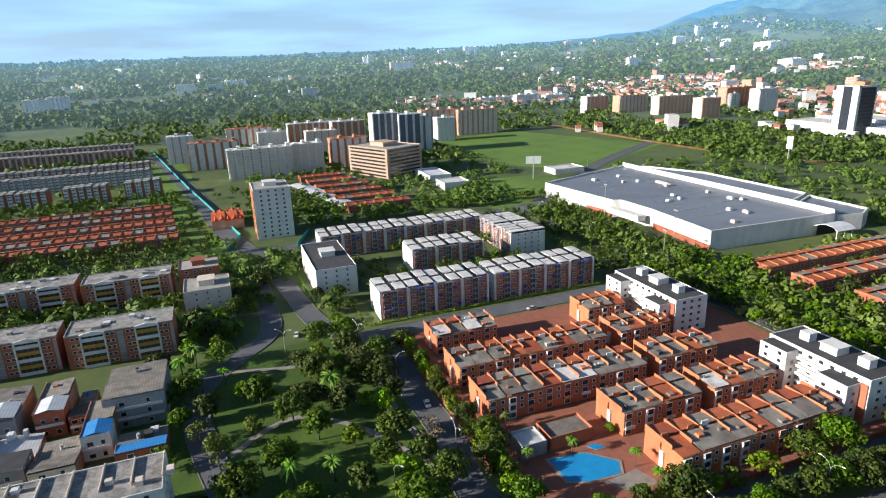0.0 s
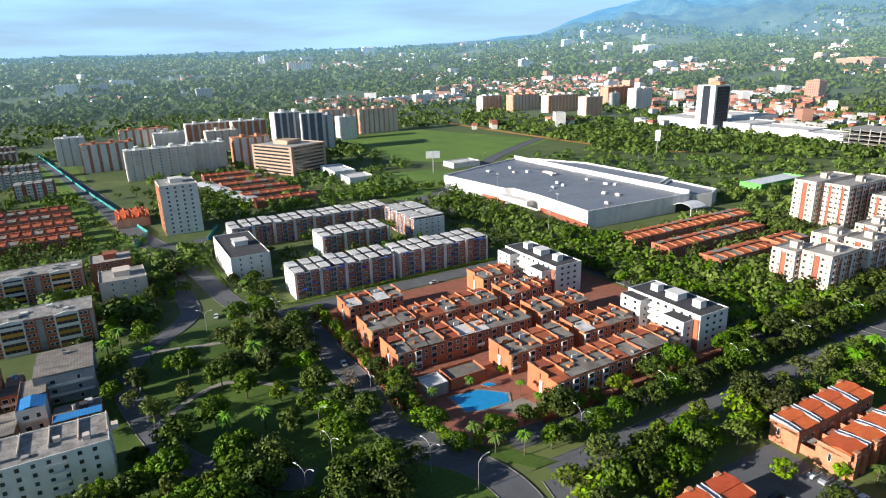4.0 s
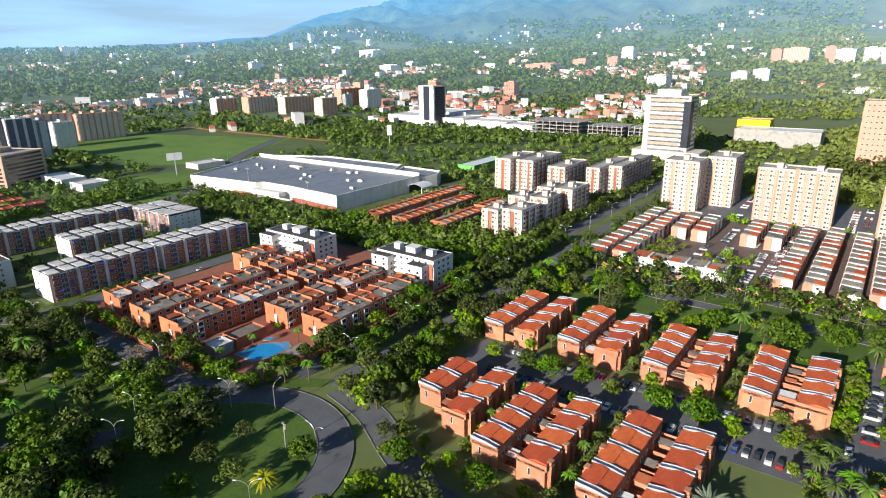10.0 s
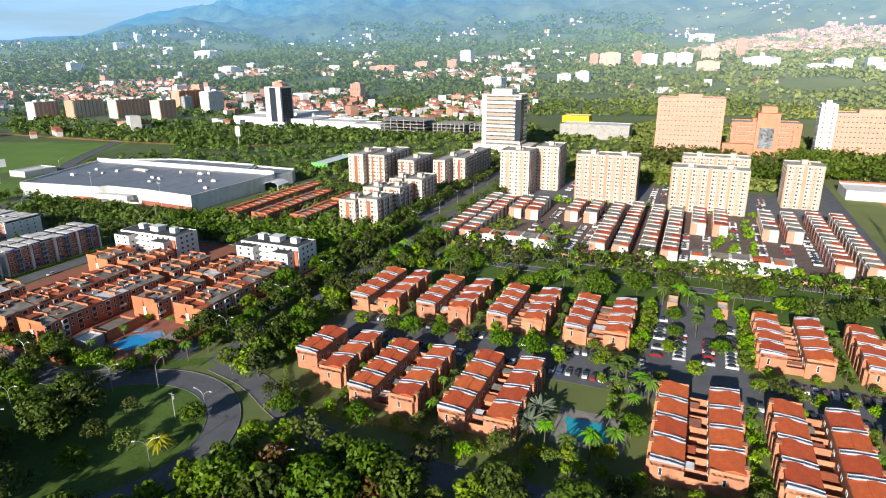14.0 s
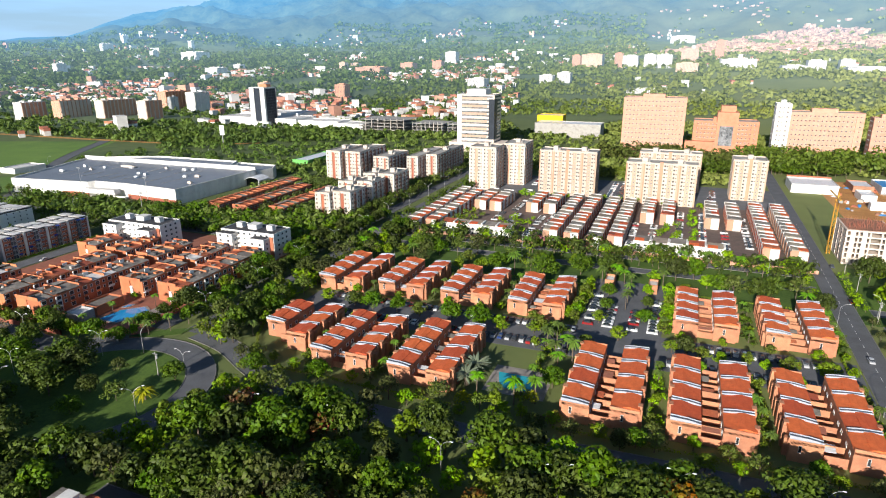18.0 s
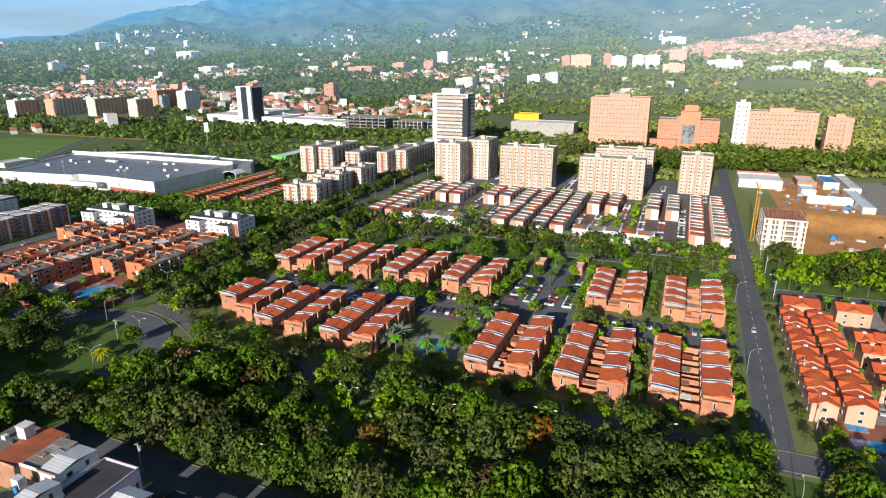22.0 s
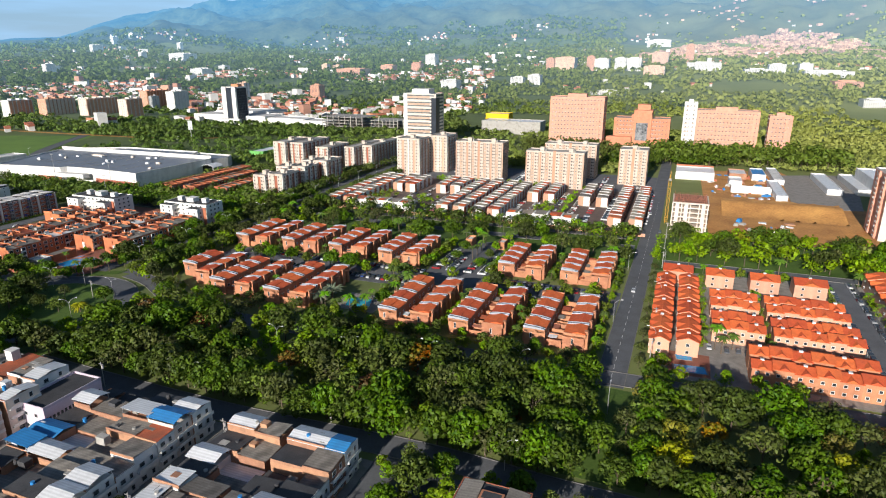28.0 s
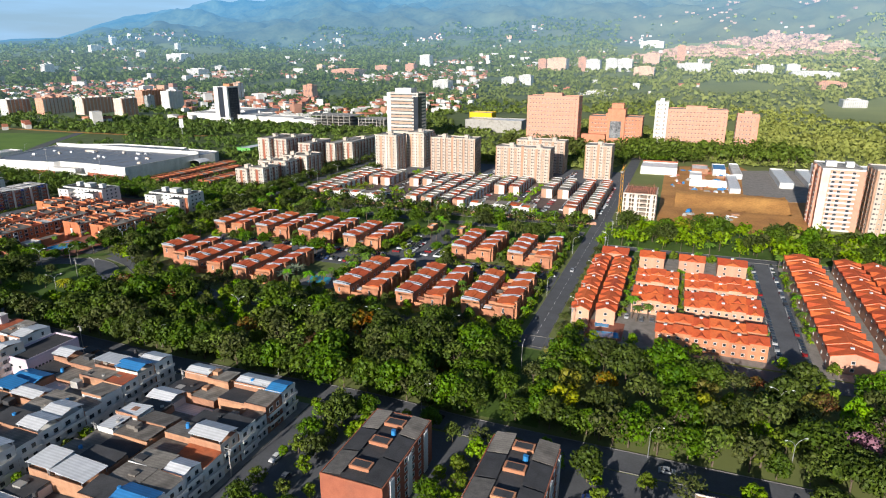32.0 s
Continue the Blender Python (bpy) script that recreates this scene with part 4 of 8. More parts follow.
        tagged(part("party_wall", far_rims, TERRA, t), kind="stuff")
    else:
        bm = bmesh.new()
        box(bm, -hx - .05, hx * .5, L / 2 - .12, L / 2 + .12, h - .3, h + 1.0)
        part("party_wall", bm, TERRA, t)
        bm = bmesh.new()
        box(bm, -0.9, 0.6, -L / 2 - .06, -L / 2 + .5, 0.2, h * .62)
        part("panel", bm, WHITE, t)
    KEEP.append((x0 - 2, x1 + 2, y0 - 2, y1 + 2))


for i, r in enumerate(((-411, -398, 223, 248), (-387, -373, 222, 279), (-365, -351, 222, 279), (-343, -330, 254, 282), (-322, -308, 255, 311), (-343, -330, 286, 311), (-365, -352, 284, 309), (-409, -396, 286, 304), (-387, -374, 285, 308))):
    terrace(*r, seed=i)
for x0, x1, y0, y1 in ((-415, -377, 312, 327), (-342, -308, 320, 335)):
    t = block("white_block", x0, x1, y0, y1, 13.5, 5, WHITE, DARKROOF, "five-storey white apartment block with dark flat roof", "sewn", 3.6, 1.6, 1.3, group="white blocks", far=True)
    hx, hy = (x1 - x0) / 2, (y1 - y0) / 2
    for wx0, wx1, wd, wh in ((-hx + 1, -hx + 11, 5.0, 13.0), (hx - 12, hx - 2.5, 5.5, 12.0)):
        part("wing", boxmesh("wing", WHITE, (wx0, wx1, -hy - wd, -hy + .1, 0, wh)), None, t)
        part("wing_roof", boxmesh("wing_roof", DARKROOF, (wx0 + .3, wx1 - .3, -hy - wd + .3, -hy - .1, wh, wh + .12)), None, t)
        window_set(t, [(wx0 + (wx1 - wx0) * q, -hy - wd, .9 + 2.55 * k, "s") for k in range(5 if wh > 12.5 else 4) for q in (.25, .75)] + [(wx1, -hy - wd / 2, .9 + 2.55 * k, "e") for k in range(4)], 1.4, 1.3)
    part("brick_panel", boxmesh("brick_panel", BRICK2, (hx - 2.5, hx - .3, -hy - .5, -hy + .1, 0, 12.2)), None, t)
    for k in range(1, 5):
        part("balcony", boxmesh("balcony", WHITE, (-hx + 11.5, hx - 12.5, -hy - 1.3, -hy, 2.6 * k, 2.6 * k + .15), (-hx + 11.5, hx - 12.5, -hy - 1.3, -hy - 1.2, 2.6 * k + .15, 2.6 * k + 1)), None, t)
    for x in (-hx * .55, hx * .6):
        part("water_tank", boxmesh("water_tank", WHITE, (x - 1.8, x + 1.8, -1.6, 1.6, 13.6, 16.4)), None, t)

# -- white and brick apartment slabs --
arng = random.Random(33)
def slab(x0, x1, y0, y1, h, floors, label, along="y", group="white and brick slabs", wallmat=None, bayx=None, roofmat=None, far=False, balcony=True):
    """White slab of paired flats: brick bays, dark panels for shaded recesses with stacked balconies, white fins, loose
    roof slabs.
    """
    wallmat, bayx, roofmat = wallmat or WHITE, bayx or BRICK2, roofmat or ROOFWHITE
    hx, hy = (x1 - x0) / 2, (y1 - y0) / 2
    t = thing("apartment_slab", (x0 + x1) / 2, (y0 + y1) / 2, label=label, category="building", group=group)
    body(t, hx, hy, h, wallmat)
    L, deep = (2 * hy, hx) if along == "y" else (2 * hx, hy)
    n = max(2, round(L / 11.5))
    u, fh = L / n, h / floors
    face = "e" if along == "y" else "s"
    wide, slim = [], []
    joined = {k: bmesh.new() for k in ("roof_slab", "brick_bay", "recess", "fin", "roof_felt")}

    def put(bm, a, b, o0, o1, z0, z1):
        """A box on the broad face: a to b along it, o0 to o1 out of it."""
        if along == "y":
            box(bm, deep + o0, deep + o1, a, b, z0, z1)
        else:
            box(bm, a, b, -deep - o1, -deep - o0, z0, z1)

    def piece(name, mat, *boxes):
        bm = joined[name] if far else bmesh.new()
        for b in boxes:
            put(bm, *b)
        if not far:
            part(name, bm, mat, t)

    piece("roof_felt", DARKROOF, (-L / 2 + .2, L / 2 - .2, -2 * deep + .2, -.2, h, h + .06))
    for i in range(n):
        c = -L / 2 + u * (i + .5)
        top = h + 0.25 + 0.35 * (i % 2)
        for o0, o1 in ((-deep + 1.0, .35), (-2 * deep - .35, -deep - 1.0)):
            for a, b in ((-.47, -.10), (.06, .43)):
                piece("roof_slab", roofmat, (c + u * a, c + u * b, o0, o1, top + .25 * (a > 0), top + .25 * (a > 0) + .3))
        for q in (-0.27, 0.27):
            piece("brick_bay", bayx, (c + u * (q - .15), c + u * (q + .15), -.05, .4, .3, h - .1))
            for k in range(floors):
                z = k * fh + .85
                for spots, e in ((wide, -u * .05), (slim, u * .09)):
                    spots.append((deep + .4, c + u * q + e, z, "e") if along == "y" else (c + u * q + e, -deep - .4, z, "s"))
        if far:
            continue
        # flat dark panel on the wall, painted as the shade behind the balconies
        piece("recess", RECESSSHADE, (c - u * .10, c + u * .10, -.02, .04, .4, h - .5))
        piece("fin", wallmat, (c + u * .44, c + u * .5, -.05, .7, 0, h + .7))
        piece("fin", GREYWALL, (c - u * .04, c - u * .025, .55, .75, 0, h - .4), (c + u * .10, c + u * .115, .55, .75, 0, h - .4))
        if balcony:
            for k in range(1, floors):
                bm = bmesh.new()
                z = k * fh
                put(bm, c - u * .11, c + u * .12, .04, 1.0, z, z + .14)
                put(bm, c - u * .11, c + u * .12, .94, 1.0, z + .14, z + .55)
                put(bm, c - u * .11, c + u * .12, .94, 1.0, z + .8, z + .95)
                part("balcony", bm, GREYWALL, t)
        for e in range(3) if wallmat == WHITE else ():
            bm = bmesh.new()
            z = (fh * arng.randrange(0, floors) if e else 0) + 2.1
            ya = c + u * arng.choice((-.43, -.26, -.1, .1, .26))
            if along == "y":
                prism(bm, [(hx + .38, z + .5), (hx + 1.4, z), (hx + 1.4, z - .06), (hx + .38, z + .4)], ya, ya + u * .16)
            else:
                prism_x(bm, [(-hy - .38, z + .5), (-hy - 1.4, z), (-hy - 1.4, z - .06), (-hy - .38, z + .4)], ya, ya + u * .16)
            part("awning", bm, BLUECLOTH, t, "blue cloth awning")
        bm = bmesh.new()
        x, y = (arng.uniform(-1, 1), c + u * .2) if along == "y" else (c + u * .2, arng.uniform(-1, 1))
        box(bm, x - .9, x + .9, y - .8, y + .8, h, h + 1.1)
        part("roof_hatch", bm, CONC, t)
    for k, m in (("roof_slab", roofmat), ("brick_bay", bayx), ("recess", RECESSSHADE), ("fin", wallmat), ("roof_felt", DARKROOF)):
        if len(joined[k].faces):
            tagged(part(k, joined[k], m, t), kind="stuff")
        else:
            joined[k].free()
    window_set(t, wide, 1.7, 1.3, (FRAMEW, CURTAIN if not far else GLASS))
    window_set(t, slim, .9, 1.2)
    facade(t, "s" if along == "y" else "e", hx, hy, 0.3, floors, fh, 4.0, 0.9, 1.0, far=True)
    KEEP.append((x0 - 2, x1 + 2, y0 - 2, y1 + 2))
    return t


# dark grey that stands in for shade behind the slab balconies
RECESSSHADE = surf("shaded_balcony_recess", (0.10, 0.105, 0.115), (0.055, 0.06, 0.065), 0.8, fine=2, rough=0.4, bump=0, spread=0.1)
CURTAIN = surf("curtained_window_glass", (0.30, 0.31, 0.32), (0.04, 0.045, 0.05), 0.35, fine=0.9, rough=0.2, bump=0, spread=0.2, spec=0.5)
for r in ((-454, -437, 213, 262, "y"), (-454, -437, 265, 316, "y"), (-503, -486, 243, 282, "y"), (-548, -531, 205, 302, "y"), (-533, -489, 300, 320, "x")):
    slab(*r[:4], 12.5, 5, "five-storey white and brick apartment slab with pale flat roofs", r[4])
block("corner_block", -520, -474, 193, 212, 13, 5, WHITE, DARKROOF, "white apartment block with small square windows", "es", 5, 0.9, 1.2, far=True)
def ochre_slab(x0, x1, y0, y1, h=13.0, floors=5):
    """Brick slab whose white balcony bays carry ochre and white breast walls, looking +x."""
    hx, hy = (x1 - x0) / 2, (y1 - y0) / 2
    t = thing("apartment_slab", (x0 + x1) / 2, (y0 + y1) / 2, label="red brick apartment slab with white and ochre balcony bays", category="building", group="brick slabs")
    body(t, hx, hy, h, OLDBRICK)
    L = 2 * hy
    n = max(2, round(L / 18))
    u, fh = L / n, h / floors
    spots = []
    for i in range(n):
        c = -hy + u * (i + .5)
        a, b = c - u * .2, c + u * .2
        bm = bmesh.new()
        for ya in (a - .5, b):
            box(bm, hx - .05, hx + .7, ya, ya + .5, 0, h + .3)
        prism_x(bm, [(a - .5, h - .45), (b + .5, h - .45), (b + .5, h + .3), (c, h + 1.1), (a - .5, h + .3)], hx - .05, hx + .72)
        part("bay_frame", bm, WHITE, t)
        for k in range(floors):
            bm = bmesh.new()
            box(bm, hx + .45, hx + .6, a, b, k * fh, k * fh + 1.3)
            part("breast_wall", bm, OCHRE if (k + i) % 2 else WHITE, t)
            bm = bmesh.new()
            for j in range(4):
                ya = a + (b - a) * j / 4
                box(bm, hx, hx + .12, ya + .1, ya + (b - a) / 4 - .1, k * fh + 1.05, k * fh + fh - .3)
            part("glazing", bm, GLASS, t)
            for q in (-.36, -.27, .27, .36):
                spots.append((hx, c + u * q, k * fh + .9, "e"))
        bm = bmesh.new()
        box(bm, hx - .05, hx + .1, c + u * .44, min(c + u * .56, hy), 0.2, h - .5)
        part("stair_recess", bm, GREYWALL, t)
        for k in range(floors):
            bm = bmesh.new()
            box(bm, hx + .05, hx + .3, c + u * .44, min(c + u * .56, hy), k * fh + 1.6, k * fh + 2.0)
            part("landing", bm, CONC, t)
        for q in range(3):
            bm = bmesh.new()
            px, py, s = arng.uniform(-hx * .7, hx * .6), c + arng.uniform(-.4, .4) * u, arng.uniform(.7, 1.6)
            box(bm, px - s, px + s, py - s, py + s, h, h + arng.uniform(.5, 1.5))
            part("roof_box", bm, arng.choice((CONC, CONC, WHITE)), t)
    window_set(t, spots, 1.35, 1.25)
    flat_roof(t, hx, hy, h, CONC, OLDROOF, 0.45)
    facade(t, "s", hx, hy, 0.3, floors, fh, 4.0, 1.0, 1.1, far=True)
    KEEP.append((x0 - 2, x1 + 2, y0 - 2, y1 + 2))


OLDBRICK = surf("rust_red_brick", (0.44, 0.14, 0.07), (0.33, 0.095, 0.05), 0.5, fine=5, stain=0.15)
OLDROOF = surf("weathered_roof_felt", (0.42, 0.40, 0.38), (0.15, 0.14, 0.13), 0.3, fine=1.4, spread=0.1, stain=0.5)
for r in ((-457, -442, 98, 134), (-460, -445, 40, 95), (-516, -501, 94, 131), (-521, -505, 30, 91)):
    ochre_slab(*r)
block("cream_block", -489, -471, 137, 156, 13, 5, CREAM, CONC, "brick and cream apartment block with few windows", "es", 4.5, 0.8, 1.0, far=True)
block("brick_block", -519, -503, 134, 152, 13, 5, BRICK2, CONC, "red brick apartment block", "es", 3.5, far=True)
t = block("slim_tower", -615, -588, 176, 198, 31, 11, WHITE, CONC, "slim white tower with orange brick strips", "es", 4.5, 1.4, 1.4, far=True)
for a, b in ((-13.4, -10.2), (-8, -5.6), (-3.4, -1.1), (1.1, 3.4), (5.6, 8), (10.2, 13.4)):
    part("brick_strip", boxmesh("brick_strip", BRICK, (a, b, -11.35, -10.9, 0, 30.5)), None, t)

# -- the shopping hall --
def hall():
    t = thing("shopping_hall", -528, 452, label="huge white-walled shopping hall with grey sheet roof", category="shopping hall")
    main = [(-78, -65), (-6, -56), (-4, -51), (26, -50), (78, -54), (81, 33), (-110, 29)]
    back = [(-109, 31.5), (-98, 44), (-54, 64), (34, 66), (46, 38), (50, 34.4)]
    annex = [(51, 36), (81, 36), (84, 52), (77, 66), (36, 67)]
    for pts, h in ((main, 10.2), (back, 9.6), (annex, 8.6)):
        bm = bmesh.new()
        poly(bm, pts, 0, h)
        part("wall", bm, WHITE, t)
        c = sum((Vector(p) for p in pts), Vector((0, 0))) / len(pts)
        bm = bmesh.new()
        poly(bm, [tuple(c + (Vector(p) - c) * .985) for p in pts], h - .1, h + .12)
        part("roof", bm, MALLROOF, t, "grey ribbed sheet roof")
        for i, p in enumerate(pts):
            q = pts[(i + 1) % len(pts)]
            tall = 3.6 if pts is main and i == 5 else 1.3
            bm = bmesh.new()
            strip(bm, p, q, .9, h - .05, h + tall)
            part("parapet", bm, WHITE, t)
    rng = random.Random(4)
    # pale rooflight strips in two banks, running front to back
    for bank, y0, x0 in ((0, -36, -62), (1, -2, -70)):
        for i in range(9):
            bm = bmesh.new()
            x = x0 + i * 13.5 + rng.uniform(-2, 2)
            if bank == 1 and x > 62:
                continue
            L = rng.uniform(16, 26)
            box(bm, x, x + .8, y0, min(y0 + L, 26), 10.3, 10.52)
            part("rooflight", bm, CONC, t)
    for i in range(15):
        bm = bmesh.new()
        x, y, w = rng.uniform(-80, 68), rng.uniform(-40, 20), rng.uniform(1.2, 2.4)
        if i == 3:
            w = 8
        box(bm, x - w, x + w, y - 1.1, y + 1.1, 10.3, 11.7)
        box(bm, x - w * .8, x + w * .6, y - .8, y + .8, 11.7, 12.0)
        part("roof_unit", bm, METAL if i % 3 else CREAM, t)
    bm = bmesh.new()
    poly(bm, [(-30, -59.6), (-6, -56.6), (-6, -56), (-30, -59)], 0.1, 3.6)
    part("plinth", bm, BRICK2, t)
    bm = bmesh.new()
    poly(bm, [(28, -50.7), (78.3, -54.6), (78.3, -54), (28, -50.1)], 0.1, 3.4)
    part("plinth", bm, BRICK2, t)
    bm = bmesh.new()
    strip(bm, (-6, -61), (24, -59), 6, 4.2, 7.6)
    part("loading_bay", bm, WHITE, t)
    # the glazed entrance under a vaulted canopy
    bm = bmesh.new()
    poly(bm, [(81.1, 20), (81.5, 20), (81.7, 34), (81.1, 34)], 0.1, 6.5)
    part("entrance_glass", bm, TINTED, t)
    bm = bmesh.new()
    prism(bm, [(80.5, 5.6), (84, 7.6), (88, 8.2), (92, 7.6), (95, 5.8), (95, 5.5), (92, 7.3), (88, 7.9), (84, 7.3), (80.5, 5.3)], 18, 32)
    part("canopy", bm, METAL, t, "vaulted pale sheet canopy")
    for x, y in ((94, 19), (94, 25), (94, 31)):
        bm = bmesh.new()
        tube(bm, (x, y, 0), (x, y, 5.8), .3, .3, 8)
        part("column", bm, WHITE, t)
    KEEP.append((-640, -430, 386, 520))


hall()

# -- terraces and white towers by the boulevard --
for i, r in enumerate(((-417, -405, 390, 490), (-395, -383, 392, 471), (-369, -357, 397, 440), (-369, -357, 445, 470))):
    terrace(*r, h=6.5, seed=20 + i, near=False)


def tower(x0, x1, y0, y1, h, floors, label, sidemat=None, wallmat=None, group="white towers", sp=3.0, faces="sew"):
    wallmat = wallmat or WHITE
    hx, hy, fh = (x1 - x0) / 2, (y1 - y0) / 2, h / floors
    t = thing("apartment_tower", (x0 + x1) / 2, (y0 + y1) / 2, label=label, category="apartment tower", group=group)
    cream = wallmat == CREAM
    body(t, hx, hy, h, PALEPEACH if cream else wallmat)
    flat_roof(t, hx, hy, h, TOWERWHITE, CONC, 0.9)
    rng = random.Random(int(x0 * 3 + y0))
    small, large, tan, white, strips = [], [], [], bmesh.new(), bmesh.new()
    # the south front: proud white bays between peach or brick strips
    n = max(1, round(2 * hx / (11 if cream else 9)))
    u = 2 * hx / n
    for i in range(n):
        c = -hx + u * (i + .5)
        for a, b, out in ((-.40, -.12, .8), (.12, .40, .8)) if cream else ((-.44, -.06, .6), (.14, .44, .35)):
            top = h + (1.2 if cream and (i + (a > 0)) % 2 else .5)
            box(white, c + u * a, c + u * b, -hy - out, -hy + .1, 0, top)
            for k in range(floors):
                z = k * fh + .95
                large.append((c + u * (a + .09), -hy - out, z, "s"))
                if rng.random() < .75:
                    small.append((c + u * (b - .06), -hy - out, z + .1, "s"))
        if cream:
            tan += [(c, -hy, k * fh + 1.1, "s") for k in range(floors)]
            box(strips, c - u * .5, c - u * .43, -hy - .3, -hy + .1, 0, h - .3)
            if i == n // 2:
                box(strips, c - u * .5 - 1.2, c - u * .5 + 1.2, -hy - .5, -hy + .1, 0, h + 1.8)
        else:
            box(strips, c - u * .05, c + u * .12, -hy - .2, -hy + .1, 0, h - .4)
    window_set(t, large, 1.35, 1.3, (TOWERWHITE, GLASS))
    window_set(t, small, .8, .9, (TOWERWHITE, GLASS))
    if tan:
        window_set(t, tan, 1.1, 1.0, (CREAM, CURTAIN))
    # the long sides: brick or grey strips with stacked balconies
    for face, sg in (("e", 1), ("w", -1)):
        m = max(1, round(2 * hy / 7))
        v = 2 * hy / m
        bal, spots = bmesh.new(), []
        for i in range(m):
            p = -hy + v * (i + .5)
            if sidemat == BRICK2 or not cream:
                box(strips, *sorted((sg * (hx - .1), sg * (hx + .35))), p + v * .08, p + v * .46, 0, h - .4)
                for k in range(1, floors):
                    z = k * fh
                    box(bal, *sorted((sg * hx, sg * (hx + 1.0))), p - v * .3, p + v * .04, z, z + .14)
                    box(bal, *sorted((sg * (hx + .92), sg * (hx + 1.0))), p - v * .3, p + v * .04, z + .14, z + .95)
            for k in range(floors):
                spots += [(sg * hx, p - v * .13, k * fh + .7, face), (sg * (hx + (.35 if not cream else 0)), p + v * .27, k * fh + 1.0, face)]
        window_set(t, spots, 1.5, 1.45, (TOWERWHITE, GLASS))
        if len(bal.faces):
            tagged(part("balcony", bal, TOWERWHITE, t), kind="stuff")
        else:
            bal.free()
    tagged(part("bay", white, TOWERWHITE, t), kind="stuff")
    tagged(part("brick_strip", strips, (sidemat or PEACH) if not cream else PEACHSTRIP, t), kind="stuff")
    for i in range(max(1, n // 2)):
        c = -hx + 2 * hx * (i + .5) / max(1, n // 2)
        bm = bmesh.new()
        box(bm, c - 1.8, c + 1.8, -2, 2.2, h, h + 3.0)
        box(bm, c - 1.95, c + 1.95, -2.15, 2.35, h + 3.0, h + 3.2)
        part("stair_head", bm, TOWERWHITE, t)
        bm = bmesh.new()
        box(bm, c + 2.4, c + 3.6, -1.2, .8, h, h + 1.7)
        part("water_tank", bm, CONC, t)
    KEEP.append((x0 - 2, x1 + 2, y0 - 2, y1 + 2))
    return t


TOWERWHITE = surf("tower_white_paint", (0.58, 0.50, 0.425), (0.47, 0.395, 0.33), 0.25, fine=2, bump=0.05, spread=0.04, stain=0.12, streak=True)
PALEPEACH = surf("pale_peach_paint", (0.50, 0.35, 0.26), (0.42, 0.285, 0.205), 0.3, fine=2, bump=0.05, spread=0.05, stain=0.12, streak=True)
PEACHSTRIP = surf("peach_paint_strip", (0.50, 0.29, 0.19), (0.43, 0.24, 0.155), 0.3, fine=2, bump=0.05, spread=0.05, stain=0.12, streak=True)
for r in ((-338, -327, 406, 424, 16, 6), (-326, -313, 409, 432, 17, 6), (-338, -326, 436, 454, 18, 6), (-325, -313, 440, 460, 18, 6), (-333, -323, 464, 484, 19, 7), (-322, -309, 466, 492, 19, 7), (-390, -377, 505, 545, 27, 9), (-376, -362, 512, 560, 26, 9), (-354, -340, 520, 560, 22, 8), (-328, -318, 530, 590, 22, 8), (-317, -307, 545, 612, 22, 8)):
    tower(*r, "white and brick stepped apartment tower", BRICK2)
for r in ((-272, -250, 528, 550), (-252, -234, 556, 584), (-216, -173, 530, 548), (-151, -103, 522, 540), (-146, -100, 574, 592), (-79, -56, 558, 580)):
    tower(*r, 33 if r[0] < -160 else 29, 12 if r[0] < -160 else 11, "cream-white apartment tower with peach stripes", PEACH, group="cream towers", wallmat=CREAM if r[0] > -240 else WHITE)

# -- white house rows --
TANROOF = surf("tan_fibre_roof", (0.36, 0.30, 0.23), (0.21, 0.175, 0.135), 0.4, fine=2.6, bump=0.4, spread=0.2, stain=0.3)


